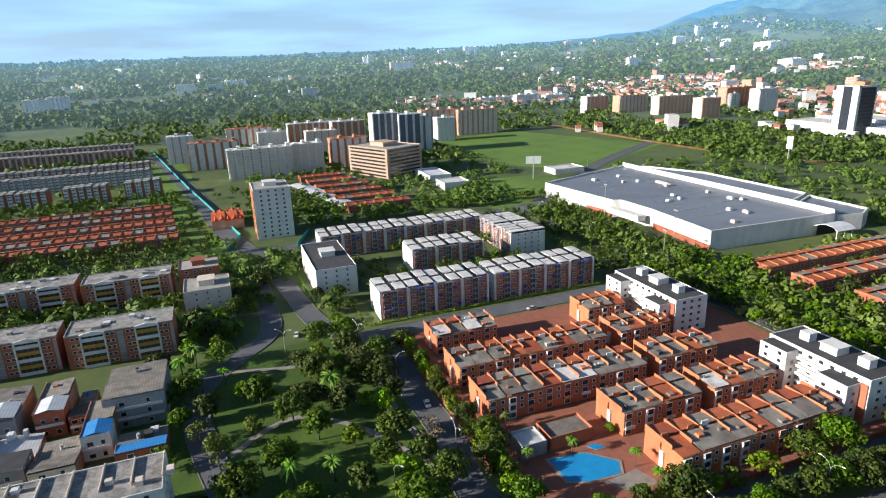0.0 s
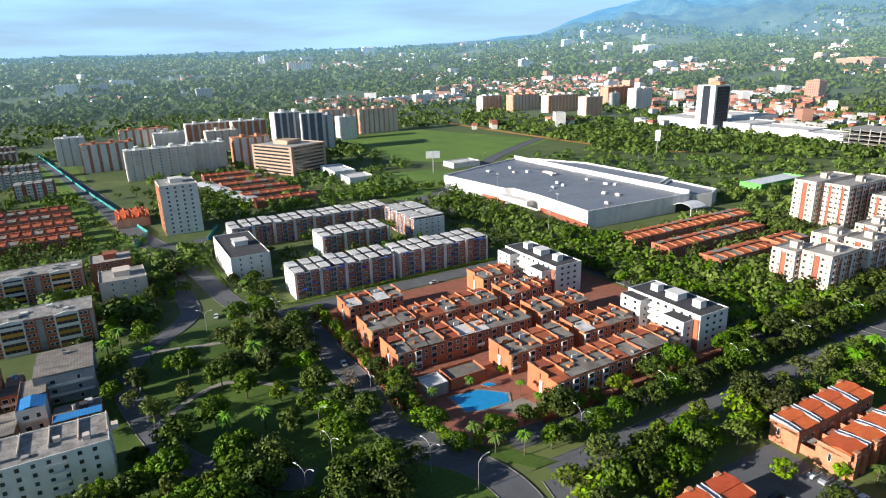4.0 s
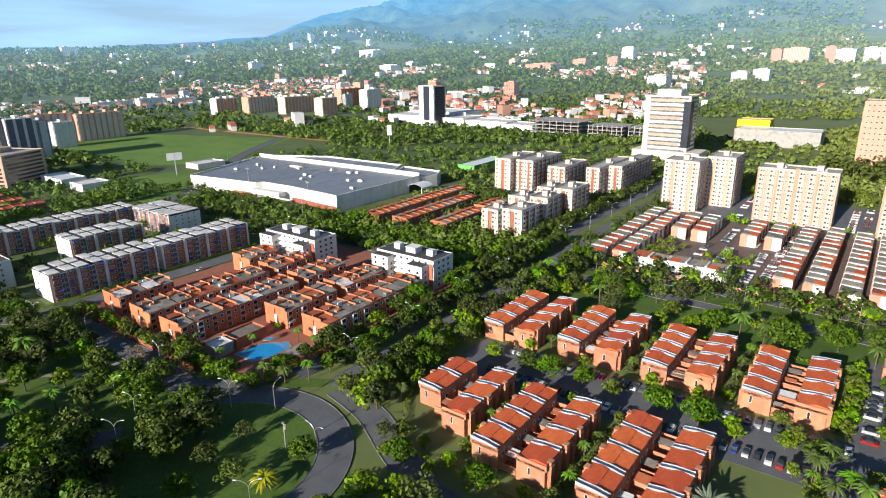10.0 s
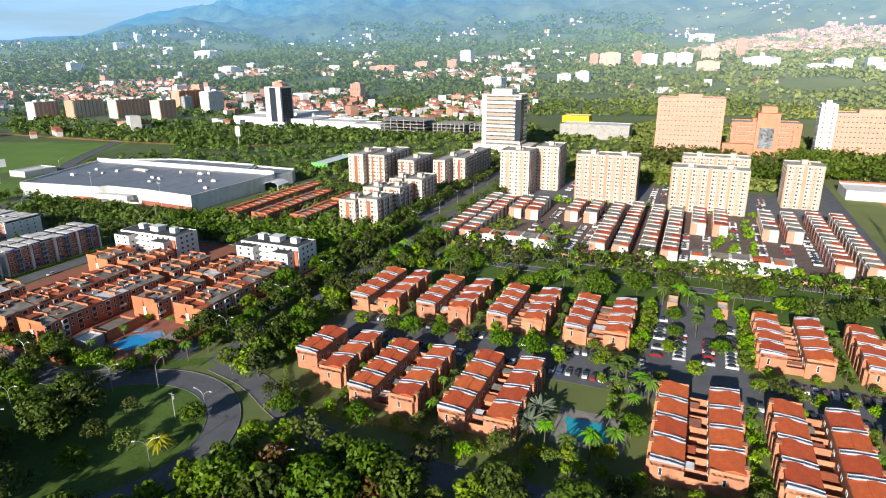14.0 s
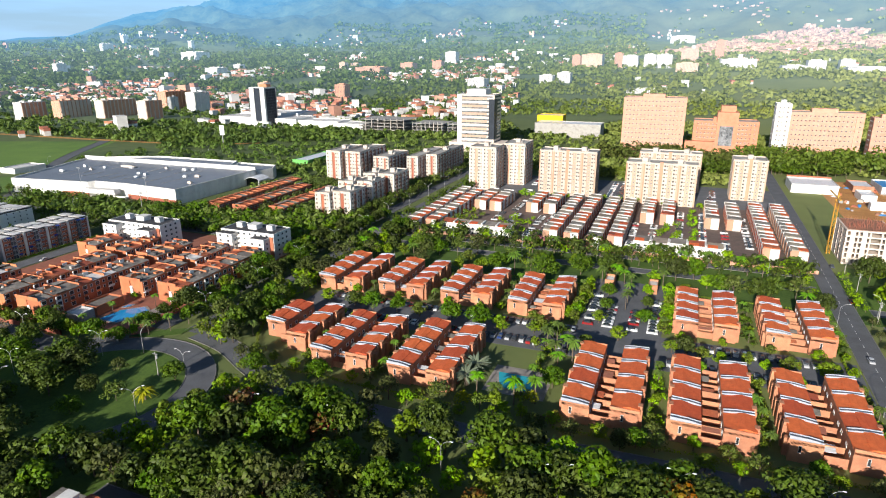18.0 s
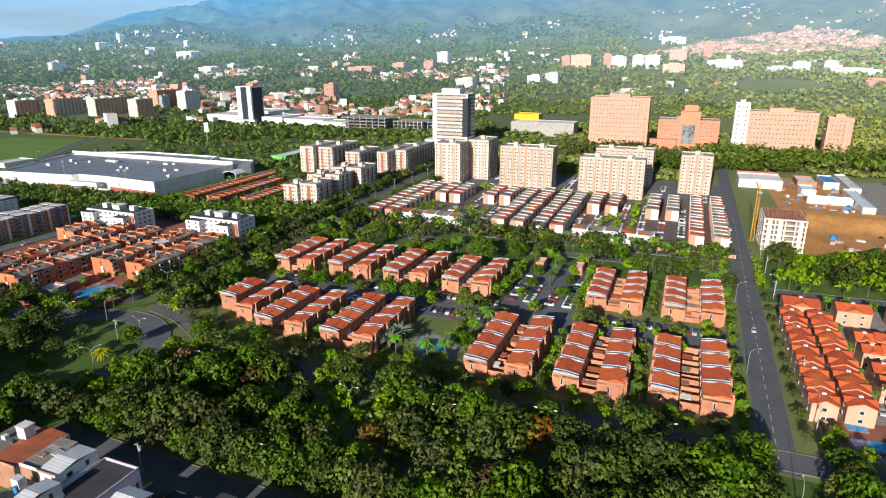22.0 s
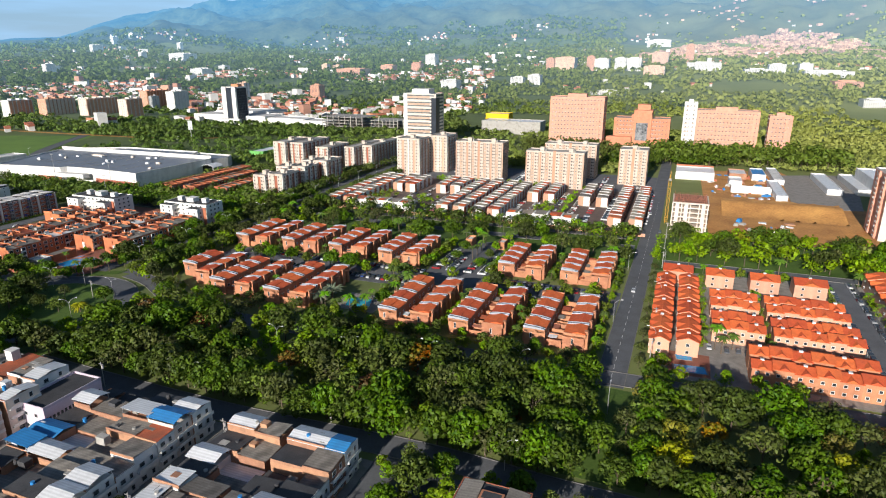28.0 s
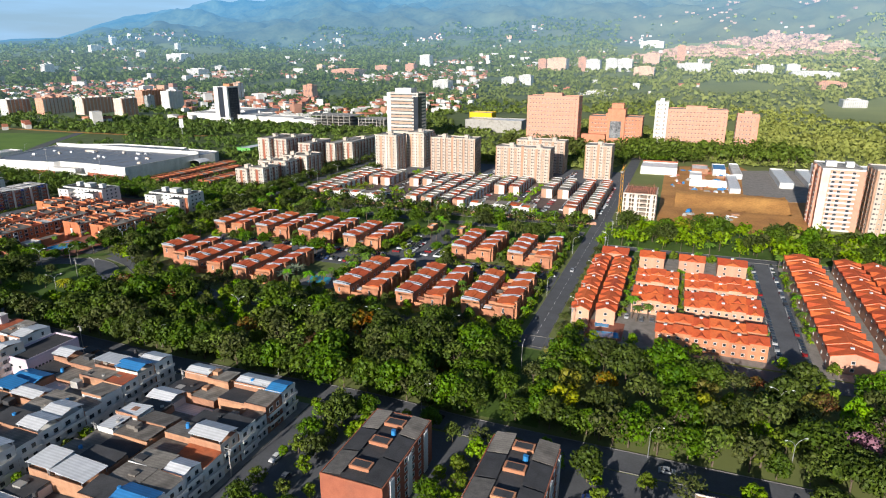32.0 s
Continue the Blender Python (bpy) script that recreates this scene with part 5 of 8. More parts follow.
def white_row(x0, x1, y0, y1, h=6.5, seed=1, along="y"):
    rng = random.Random(seed)
    hx, hy = (x1 - x0) / 2, (y1 - y0) / 2
    t = thing("white_house_row", (x0 + x1) / 2, (y0 + y1) / 2, label="row of white and peach houses with grey and red roofs", category="townhouses", group="white house rows")
    L = 2 * (hy if along == "y" else hx)
    n = max(2, round(L / 8.5))
    u = L / n
    spots, rims, walls, panels, patches = [], bmesh.new(), bmesh.new(), bmesh.new(), bmesh.new()
    for i in range(n):
        c = -L / 2 + u * (i + .5)
        hh = h + rng.choice((0, 0.3, 0.6))
        bm = walls
        if along == "y":
            box(bm, -hx, hx, c - u / 2, c + u / 2, 0, hh)
        else:
            box(bm, c - u / 2, c + u / 2, -hy, hy, 0, hh)
        if along == "y":
            for sg in (1, -1):
                box(panels, *sorted((sg * (hx - .05), sg * (hx + .25))), c - u * .48, c - u * .12, .1, hh - .3)
        bm = bmesh.new()
        if along == "y":
            prism(bm, [(-hx + .25, 0.95), (hx + .15, 0.35), (hx + .15, 0.2), (-hx + .25, .2)], c - u * .44, c + u * .36)
        else:
            prism_x(bm, [(-hy - .15, 0.2), (hy - .2, 0.9), (hy - .2, .1), (-hy - .15, .1)], c - u * .44, c + u * .40)
        part("roof", bm, rng.choice((TANROOF, TANROOF, FIBRE, TANROOF, TILE2)), t, at=(0, 0, hh))
        if rng.random() < .55:
            if along == "y":
                prism(patches, [(-hx * .1, hh + 0.78), (hx + .16, hh + 0.42), (hx + .16, hh + .3), (-hx * .1, hh + .5)], c - u * .43, c + u * .2)
            else:
                prism_x(patches, [(-hy - .16, hh + 0.28), (0, hh + 0.64), (0, hh + .4), (-hy - .16, hh + .15)], c - u * .43, c + u * .1)
        if along == "y":
            box(rims, -hx - .05, hx * .75, c + u * .36, c + u * .5, hh - .2, hh + 1.05)
        else:
            box(rims, c + u * .40, c + u * .5, -hy - .05, hy + .05, hh - .2, hh + .9)
        for k in range(2):
            if along == "y":
                spots += [(hx, c, 0.9 + 2.9 * k, "e"), (-hx, c, 0.9 + 2.9 * k, "w")]
            else:
                spots += [(c - 1.6, -hy, 0.9 + 2.9 * k, "s"), (c + 1.6, -hy, 0.9 + 2.9 * k, "s")]
    tagged(part("parapet", rims, WHITE, t), kind="stuff")
    for nm, bm, m in (("wall", walls, WHITE), ("wall_panel", panels, BRICK2 if seed % 3 else PEACHSTRIP), ("tile_patch", patches, TILE)):
        if len(bm.faces):
            tagged(part(nm, bm, m, t), kind="stuff")
        else:
            bm.free()
    if along == "y":
        part("end_panel", boxmesh("end_panel", PEACHSTRIP, (-hx - .05, -hx * .1, -hy - .2, -hy + .1, 0, h + .4)), None, t)
    window_set(t, spots, 1.4, 1.3)
    KEEP.append((x0 - 1, x1 + 1, y0 - 1, y1 + 1))


for i, (x, y0, y1) in enumerate(((-264, 395, 500), (-253, 403, 495), (-241.5, 463, 500), (-230.5, 463, 500), (-206, 468, 505), (-194, 468, 506), (-180, 403, 505), (-168, 403, 506), (-155, 401, 504), (-144, 404, 503),
                                 (-131, 465, 509), (-119, 465, 510), (-93, 465, 511), (-80.5, 466, 511), (-66, 410, 517), (-53, 410, 518))):
    white_row(x - 4, x + 4, y0, y1, seed=i)
white_row(-246, -202, 400, 408, seed=40, along="x")
white_row(-134, -88, 401, 409, seed=41, along="x")

# -- tiled complex on the east side of the street --
def gable(bm, x0, x1, y0, y1, z, rise, along, over=0.4, mi=0):
    if along == "y":
        m = (x0 + x1) / 2
        prism(bm, [(x0 - over, z), (m, z + rise), (x1 + over, z), (x1 + over, z - .18), (m, z + rise - .25), (x0 - over, z - .18)], y0 - over, y1 + over, mi)
    else:
        m = (y0 + y1) / 2
        prism_x(bm, [(y0 - over, z), (m, z + rise), (y1 + over, z), (y1 + over, z - .18), (m, z + rise - .25), (y0 - over, z - .18)], x0 - over, x1 + over, mi)


def tiled_row(x0, x1, y0, y1, along, h=6.0, n=4, label="row of peach houses with orange tile roofs", seed=1, rise=1.5, wallmat=None):
    rng = random.Random(seed)
    hx, hy = (x1 - x0) / 2, (y1 - y0) / 2
    t = thing("tiled_house_row", (x0 + x1) / 2, (y0 + y1) / 2, label=label, category="townhouses", group="tiled houses")
    L = 2 * (hy if along == "y" else hx)
    u = L / n
    for i in range(n):
        c = -L / 2 + u * (i + .5)
        hh = h + 0.6 * (i % 2)
        bm, br = bmesh.new(), bmesh.new()
        if along == "y":
            box(bm, -hx, hx, c - u / 2, c + u / 2, 0, hh)
            prism(bm, [(-hx, hh), (hx, hh), (0, hh + rise - .25)], c - u / 2 + .02, c + u / 2 - .02)
            gable(br, -hx, hx, c - u / 2, c + u / 2, 0, rise, "y", over=.35)
        else:
            box(bm, c - u / 2, c + u / 2, -hy, hy, 0, hh)
            prism_x(bm, [(-hy, hh), (hy, hh), (0, hh + rise - .25)], c - u / 2 + .02, c + u / 2 - .02)
            gable(br, c - u / 2, c + u / 2, -hy, hy, 0, rise, "x", over=.35)
        part("wall", bm, wallmat or PEACH, t)
        part("tile_roof", br, TILE, t, at=(0, 0, hh + .05))
        bm = bmesh.new()
        g = u * .27
        if along == "y":
            for sg in (1, -1):
                prism_x(bm, [(c - g, hh + .1), (c, hh + rise * .8), (c + g, hh + .1)], *sorted((sg * hx * .15, sg * (hx + .6))))
        else:
            prism(bm, [(c - g, hh + .1), (c, hh + rise * .8), (c + g, hh + .1)], -hy - .6, -hy * .15)
        part("gablet", bm, TILE, t)
        for k in range(2):
            if along == "y":
                window(t, -hx, c, 1 + 2.8 * k, 1.2, 1.2, "w")
            else:
                window(t, c - u * .25, -hy, 1 + 2.8 * k, 1.2, 1.2, "s")
                window(t, c + u * .25, -hy, 1 + 2.8 * k, 1.2, 1.2, "s")
        if i % 2 == 0:
            bm = bmesh.new()
            box(bm, -.6, .6, -.5, .5, 0, 0.5)
            part("skylight", bm, METAL, t, at=(0 if along == "y" else c, c if along == "y" else 0, hh + rise - .1))
    if along == "y":
        window(t, 0, -hy, 1.0, 1.3, 1.3, "s")
        window(t, 0, -hy, 3.8, 1.3, 1.3, "s")
    KEEP.append((x0 - 1, x1 + 1, y0 - 1, y1 + 1))


tiled_row(-35, -28, 238, 314, "y", n=9, seed=1)
tiled_row(-25.5, -18, 240, 314, "y", n=9, seed=2)
for x0, x1 in ((-33, -20), (-14, -2), (5, 17), (23, 36)):
    tiled_row(x0, x1, 319, 330, "x", n=1, label="small square peach house with a hipped tile roof", h=6.2, rise=1.8)
for x0, x1, n in ((-13, 5, 3), (8, 37, 5)):
    for y in (257, 266.5, 281, 291.5):
        tiled_row(x0, x1, y, y + 8.5, "x", n=n, seed=int(y))
tiled_row(-2, 36, 227, 235, "x", n=6, wallmat=BRICK)
tiled_row(-2, 36, 236.5, 245, "x", n=6, h=6.6, wallmat=BRICK)
tiled_row(55, 69, 228, 345, "y", n=14, rise=1.9)
tiled_row(77, 87, 240, 345, "y", n=12, rise=1.6)
tiled_row(89, 99, 240, 345, "y", n=9, rise=1.8)

# -- offices, hospital and far landmarks --
def banded(name, x0, x1, y0, y1, h, floors, wallmat, label, glass=None, rim=0.8, faces="swe", dots=False):
    """An office block with window bands."""
    hx, hy = (x1 - x0) / 2, (y1 - y0) / 2
    t = thing(name, (x0 + x1) / 2, (y0 + y1) / 2, label=label, category="office building")
    body(t, hx, hy, h, wallmat)
    flat_roof(t, hx, hy, h, wallmat, CONC, rim)
    fh = h / floors
    bands = bmesh.new()
    if dots:
        facade(t, faces, hx, hy, 0.3, floors, fh, 3.6, 1.5, 1.3, far=True)
        sills = bmesh.new()
        for k in range(1, floors):
            box(sills, -hx * .82, hx * .7, -hy - .2, -hy, k * fh + .55, k * fh + 1.15)
        tagged(part("sill_band", sills, PALEPEACH, t), kind="stuff")
        bm = bmesh.new()
        box(bm, hx - 7, hx - 4.2, -hy - .9, -hy + .1, 0, h - 3)
        part("stair_shaft", bm, wallmat, t)
    for k in range(0 if dots else floors):
        for face in faces:
            bm = bands
            z0, z1 = k * fh + fh * .38, k * fh + fh * .85
            if face == "s":
                box(bm, -hx * .9, hx * .9, -hy - .12, -hy + .05, z0, z1)
            elif face == "e":
                box(bm, hx - .05, hx + .12, -hy * .85, hy * .85, z0, z1)
            else:
                box(bm, -hx - .12, -hx + .05, -hy * .85, hy * .85, z0, z1)
    if dots:
        bands.free()
    else:
        tagged(part("window_band", bands, glass or GLASS, t), kind="stuff")
    bm = bmesh.new()
    box(bm, -hx * .4, hx * .3, -hy * .4, hy * .4, h, h + 4)
    part("plant_room", bm, wallmat, t)
    KEEP.append((x0 - 2, x1 + 2, y0 - 2, y1 + 2))
    return t


WINGBRICK = surf("orange_hospital_brick", (0.62, 0.27, 0.16), (0.50, 0.20, 0.115), 0.3, fine=3, bump=0.1, spread=0.05, stain=0.12)
t = banded("office_tower", -352, -310, 719, 745, 61, 15, CREAM, "cream office tower with pale bands and a blue glass corner", CURTAIN)
for name, b, m in (("glass_corner", (15, 21.3, -13.4, -2, 14, 57), TINTED), ("side_wall", (-21.4, -16.5, -13.5, 4, 0, 62), WHITE), ("podium", (-30, 34, -17, 13.5, 0, 10), CREAM), ("crown_wall", (-12, 10, -9, 9, 61, 67), WHITE)):
    part(name, boxmesh(name, m, b), None, t)
for k in range(14):
    part("brick_band", boxmesh("brick_band", PALEPEACH if k % 2 else CREAM, (-16.4, 12.9, -13.25, -12.9, k * 4.07 + 3.6, k * 4.07 + 6.0)), None, t)
def glass_tower():
    t = thing("glass_tower", -712, 850, label="dark glass office tower framed in white", category="office building")
    body(t, 13, 14, 56, TINTED)
    for name, m, b in (("frame_wall", WHITE, (-13.4, -5, -15, -14, 0, 58)), ("frame_wall", WHITE, (6, 13.6, -15, -14, 0, 58)), ("glass_strip", TINTED, (-5, 6, -14.6, -14, 0, 57)), ("frame_top", WHITE, (-13.4, 13.6, -14, 14.4, 56, 58)),
                       ("frame_wall", WHITE, (12.9, 13.6, -14, -11.5, 0, 58)), ("frame_wall", WHITE, (12.9, 13.6, 13, 14.4, 0, 58)), ("frame_wall", WHITE, (-13.6, -13, -14, 14.4, 0, 58)), ("podium", WHITE, (-24, 22, -22, -15, 0, 9)), ("roof_house", BRICK, (-4, 9, -2, 8, 58, 62))):
        part(name, boxmesh(name, m, b), None, t)
    for k in range(13):
        part("mullion", boxmesh("mullion", BLUEGREY, (12.95, 13.1, -11.4, 12.9, 4 + k * 4, 4.3 + k * 4)), None, t)
    for k in range(7):
        part("mullion", boxmesh("mullion", BLUEGREY, (12.95, 13.12, -11 + 3.6 * k, -10.8 + 3.6 * k, 0, 56)), None, t)
    KEEP.append((-738, -690, 826, 868))


glass_tower()
banded("hospital", -177, -116, 742, 768, 60, 13, PINKBRICK, "large pink-brick hospital block with small windows", dots=True)
t = banded("hospital_wing", -107, -45, 772, 800, 36, 8, WINGBRICK, "stepped orange brick hospital wing with a tall middle", dots=True)
for nm, m, b in (("middle_block", WINGBRICK, (-9, 11, -18, 8, 0, 46)), ("middle_glass", CURTAIN, (-6, 7, -18.3, -17.9, 12, 32)), ("top_block", WINGBRICK, (-6, 8, -10, 6, 46, 52)), ("low_wing", WINGBRICK, (-38, -10, -22, -14, 0, 16)), ("low_wing", WINGBRICK, (12, 40, -20, -14, 0, 12))):
    part(nm, boxmesh(nm, m, b), None, t)
banded("brick_institute", -18, 46, 776, 800, 47, 10, PINKBRICK, "long pink-brick institute building", dots=True)
banded("white_institute", -32, -18.2, 772, 790, 55, 12, WHITE, "narrow white institute tower", dots=True)
banded("brick_annex", 57, 80, 790, 806, 42, 9, PINKBRICK, "small brick annex building", dots=True)

# -- the building site --
def balcony_tower(x0, x1, y0, y1, h, floors):
    """Pink brick tower with long white balconies to the south and bays to the west."""
    hx, hy, fh = (x1 - x0) / 2, (y1 - y0) / 2, h / floors
    t = thing("apartment_tower", (x0 + x1) / 2, (y0 + y1) / 2, label="pink brick apartment tower with long white balconies", category="apartment tower", group="east towers")
    body(t, hx, hy, h, PINKBRICK)
    flat_roof(t, hx, hy, h, WHITE, CONC, 1.0)
    part("pilaster", boxmesh("pilaster", CREAM, (-hx - .2, -hx + 4.2, -hy - .5, -hy + .2, 0, h)), None, t)
    part("pilaster", boxmesh("pilaster", PINKBRICK, (hx - 3.2, hx + .2, -hy - .5, -hy + .2, 0, h)), None, t)
    for k in range(floors):
        part("balcony", boxmesh("balcony", WHITE, (-hx + 4.4, hx - 3.4, -hy - 1.6, -hy, k * fh, k * fh + .2), (-hx + 4.4, hx - 3.4, -hy - 1.6, -hy - 1.45, k * fh + .2, k * fh + 1.1)), None, t)
    window_set(t, [(x, -hy, k * fh + .3, "s") for k in range(floors) for x in (-hx + 6.5, -1, hx - 6)], 2.2, 2.0)
    for p in (-hy * .55, hy * .3):
        part("bay", boxmesh("bay", PINKBRICK, (-hx - 1.2, -hx + .1, p - 2, p + 2, 0, h + .5)), None, t)
        window_set(t, [(-hx - 1.2, p + e, k * fh + .9, "w") for k in range(floors) for e in (-1, 1)], 1.1, 1.3)
    window_set(t, [(-hx, p, k * fh + .9, "w") for k in range(floors) for p in (-hy * .15, hy * .75)], 1.3, 1.4, (WHITE, GLASS))
    for x, w in ((-hx * .4, 3), (hx * .5, 2.2)):
        part("stair_head", boxmesh("stair_head", WHITE, (x - w, x + w, -2, 3, h, h + 3.4)), None, t)
    KEEP.append((x0 - 2, x1 + 2, y0 - 2, y1 + 2))


balcony_tower(83, 106, 438, 470, 38, 13)
tower(110, 135, 432, 454, 40, 13, "brick and white apartment tower", BRICK2, wallmat=CREAM, group="east towers")

# -- small houses south of the front road --
def small_house(x0, x1, y0, y1, h, wallmat, roofmat, seed, faces="e"):
    """A narrow deep house: two or three volumes of unequal height, sheet roofs, a railed front."""
    rng = random.Random(seed)
    hx, hy = (x1 - x0) / 2, (y1 - y0) / 2
    names = {"blue_metal_sheet": "blue sheet roof", "white_metal_sheet": "white sheet roof", "fibre_cement_roof": "grey corrugated roof", "weathered_clay_tile": "rusty tile roof", "bitumen_roof": "dark flat roof"}
    t = thing("small_house", (x0 + x1) / 2, (y0 + y1) / 2, label="narrow %s house with a %s" % ({"white_render": "white", "red_brick": "red brick", "raw_brown_brick": "raw brick", "grey_render": "grey", "cream_render": "cream"}[wallmat.name], names[roofmat.name]), category="house", group="small houses")
    sgn = 1 if faces == "e" else -1
    k = rng.uniform(-.1, .35) * hx
    vols = [(-hx, k, h - rng.choice((0, .8, 2.6)), RAWBRICK if rng.random() < .65 else wallmat, rng.choice((FIBRE, FIBRE, METAL, DARKROOF, FIBRE))), (k, hx, h, wallmat, roofmat)]
    for a, b, hh, wm, rm in vols:
        a, b = (a, b) if sgn > 0 else (-b, -a)
        bm = bmesh.new()
        box(bm, a, b, -hy, hy, 0, hh)
        part("wall", bm, RAWBRICK if wm in (WHITE, CREAM) and rng.random() < .7 else wm, t)
        bm = bmesh.new()
        lift = rng.choice((0.1, 0.1, 1.5)) if rm in (METAL, BLUEMETAL) else 0.1
        tilt = rng.choice((-1, 1)) * rng.uniform(.3, .7)
        ov = .5 if lift > 1 else .05
        if rm in (METAL, BLUEMETAL) and rng.random() < .55:
            prism_x(bm, [(-hy - .1, lift + .1), (0, lift + .95), (hy + .1, lift + .1), (hy + .1, lift + .02), (0, lift + .86), (-hy - .1, lift + .02)], a - ov, b + ov)
        elif rng.random() < .5:
            prism(bm, [(a - ov, lift + .4 - tilt / 2), (b + ov, lift + .4 + tilt / 2), (b + ov, lift + .48 + tilt / 2), (a - ov, lift + .48 - tilt / 2)], -hy + .05, hy - .05)
        else:
            prism_x(bm, [(-hy + .03, lift + .4 - tilt / 2), (hy - .03, lift + .4 + tilt / 2), (hy - .03, lift + .48 + tilt / 2), (-hy + .03, lift + .48 - tilt / 2)], a - ov, b + ov)
        part("roof", bm, rm, t, at=(0, 0, hh))
        if lift > 1:
            bm = bmesh.new()
            for px in (a + .1, b - .3):
                for py in (-hy + .1, hy - .3):
                    box(bm, px, px + .2, py, py + .2, hh, hh + lift + .2)
            part("roof_posts", bm, STEEL, t)
        bm = bmesh.new()
        box(bm, a, b, -hy, -hy + .18, hh, hh + rng.uniform(.3, .9))
        part("parapet", bm, RAWBRICK if rng.random() < .7 else wm, t)
    if rng.random() < .45:
        bm = bmesh.new()
        x, y = rng.uniform(-hx * .6, 0), rng.uniform(-hy * .3, hy * .3)
        tube(bm, (x, y, h - .2), (x, y, h + 1.2), .55, .5, 10)
        part("water_tank", bm, rng.choice((BLUEMETAL, CONC, DARKROOF)), t)
    for _ in range(rng.choice((1, 2, 3))):
        bm = bmesh.new()
        x, y, s = rng.uniform(-hx * .85, hx * .4), rng.uniform(-hy * .6, hy * .5), rng.uniform(.5, 1.2)
        box(bm, x - s * rng.uniform(1, 2), x + s, y - s, y + s, h - 1.2, h + rng.uniform(.55, 1.1))
        if rng.random() < .5:
            bm.free()
            continue
        part("roof_patch", bm, rng.choice((FIBRE, METAL, RAWBRICK, CONC, DARKROOF)), t)
    part("front", boxmesh("front", wallmat, (*sorted((sgn * (hx - .1), sgn * (hx + .03))), -hy, hy, 0, h + .4)), None, t)
    fl, panes = max(2, int(h / 2.7)), []
    for q in range(fl):
        z = q * h / fl
        if y0 > 100:
            window(t, sgn * (hx + .03), -hy * .4, z + .7, min(1.7, hy * .7), 1.5, faces)
            window(t, sgn * (hx + .03), hy * .45, z + .7, 1.2, 1.6, faces)
        else:
            panes += [(sgn * (hx + .03), -hy * .4, z + .7, faces), (sgn * (hx + .03), hy * .45, z + .7, faces)]
        if q:
            bm = bmesh.new()
            a, b = sorted((sgn * hx, sgn * (hx + 1.0)))
            box(bm, a, b, -hy * .92, hy * .92, z - .12, z)
            a, b = sorted((sgn * (hx + .92), sgn * (hx + 1.0)))
            box(bm, a, b, -hy * .92, hy * .92, z, z + .85)
            part("balcony", bm, WHITE, t)
    if panes:
        window_set(t, panes, 1.4, 1.5)
    KEEP.append((x0 - 2, x1 + 2, y0 - 1, y1 + 1))


hrng = random.Random(5)
# each row from its north end southwards: front wall, roof, height
ROWS = ((-120.5, -101, "e", ((WHITE, BLUEMETAL, 9), (RAWBRICK, FIBRE, 8.2), (WHITE, FIBRE, 6.4), (WHITE, DARKROOF, 8.2), (CREAM, METAL, 8.6), (WHITE, TILE2, 6.4), (WHITE, METAL, 8.2), (WHITE, FIBRE, 8.2))),
        (-140.5, -121, "w", ((RAWBRICK, METAL, 8.6), (WHITE, DARKROOF, 6.4), (WHITE, METAL, 5.6), (RAWBRICK, DARKROOF, 6.4), (WHITE, METAL, 8.6), (WHITE, METAL, 8.2), (CREAM, FIBRE, 6.4), (WHITE, FIBRE, 8.2))),
        (-169, -149, "e", ((WHITE, METAL, 9.4), (CREAM, BLUEMETAL, 9), (WHITE, TILE2, 8.2), (WHITE, FIBRE, 8.0), (WHITE, FIBRE, 6.8), (WHITE, METAL, 8.2), (WHITE, METAL, 8.6), (WHITE, FIBRE, 8.2))),
        (-190, -170, "w", ((RAWBRICK, DARKROOF, 5.4), (CREAM, METAL, 7.2), (RAWBRICK, DARKROOF, 5.6), (RAWBRICK, BLUEMETAL, 6.4), (RAWBRICK, BLUEMETAL, 6.0), (WHITE, DARKROOF, 5.6), (RAWBRICK, FIBRE, 6.4), (WHITE, METAL, 8))))
for x0, x1, face, kinds in ROWS:
    y, i = 141.0, 0
    while y > 64:
        w = hrng.uniform(5.8, 7.4)
        wm, rm, hh = kinds[i % len(kinds)]
        small_house(x0 + hrng.uniform(0, 2), x1 - hrng.uniform(0, 1.2), y - w + .05, y, hh, wm, rm, int(y * 7 + x0), face)
        y -= w
        i += 1
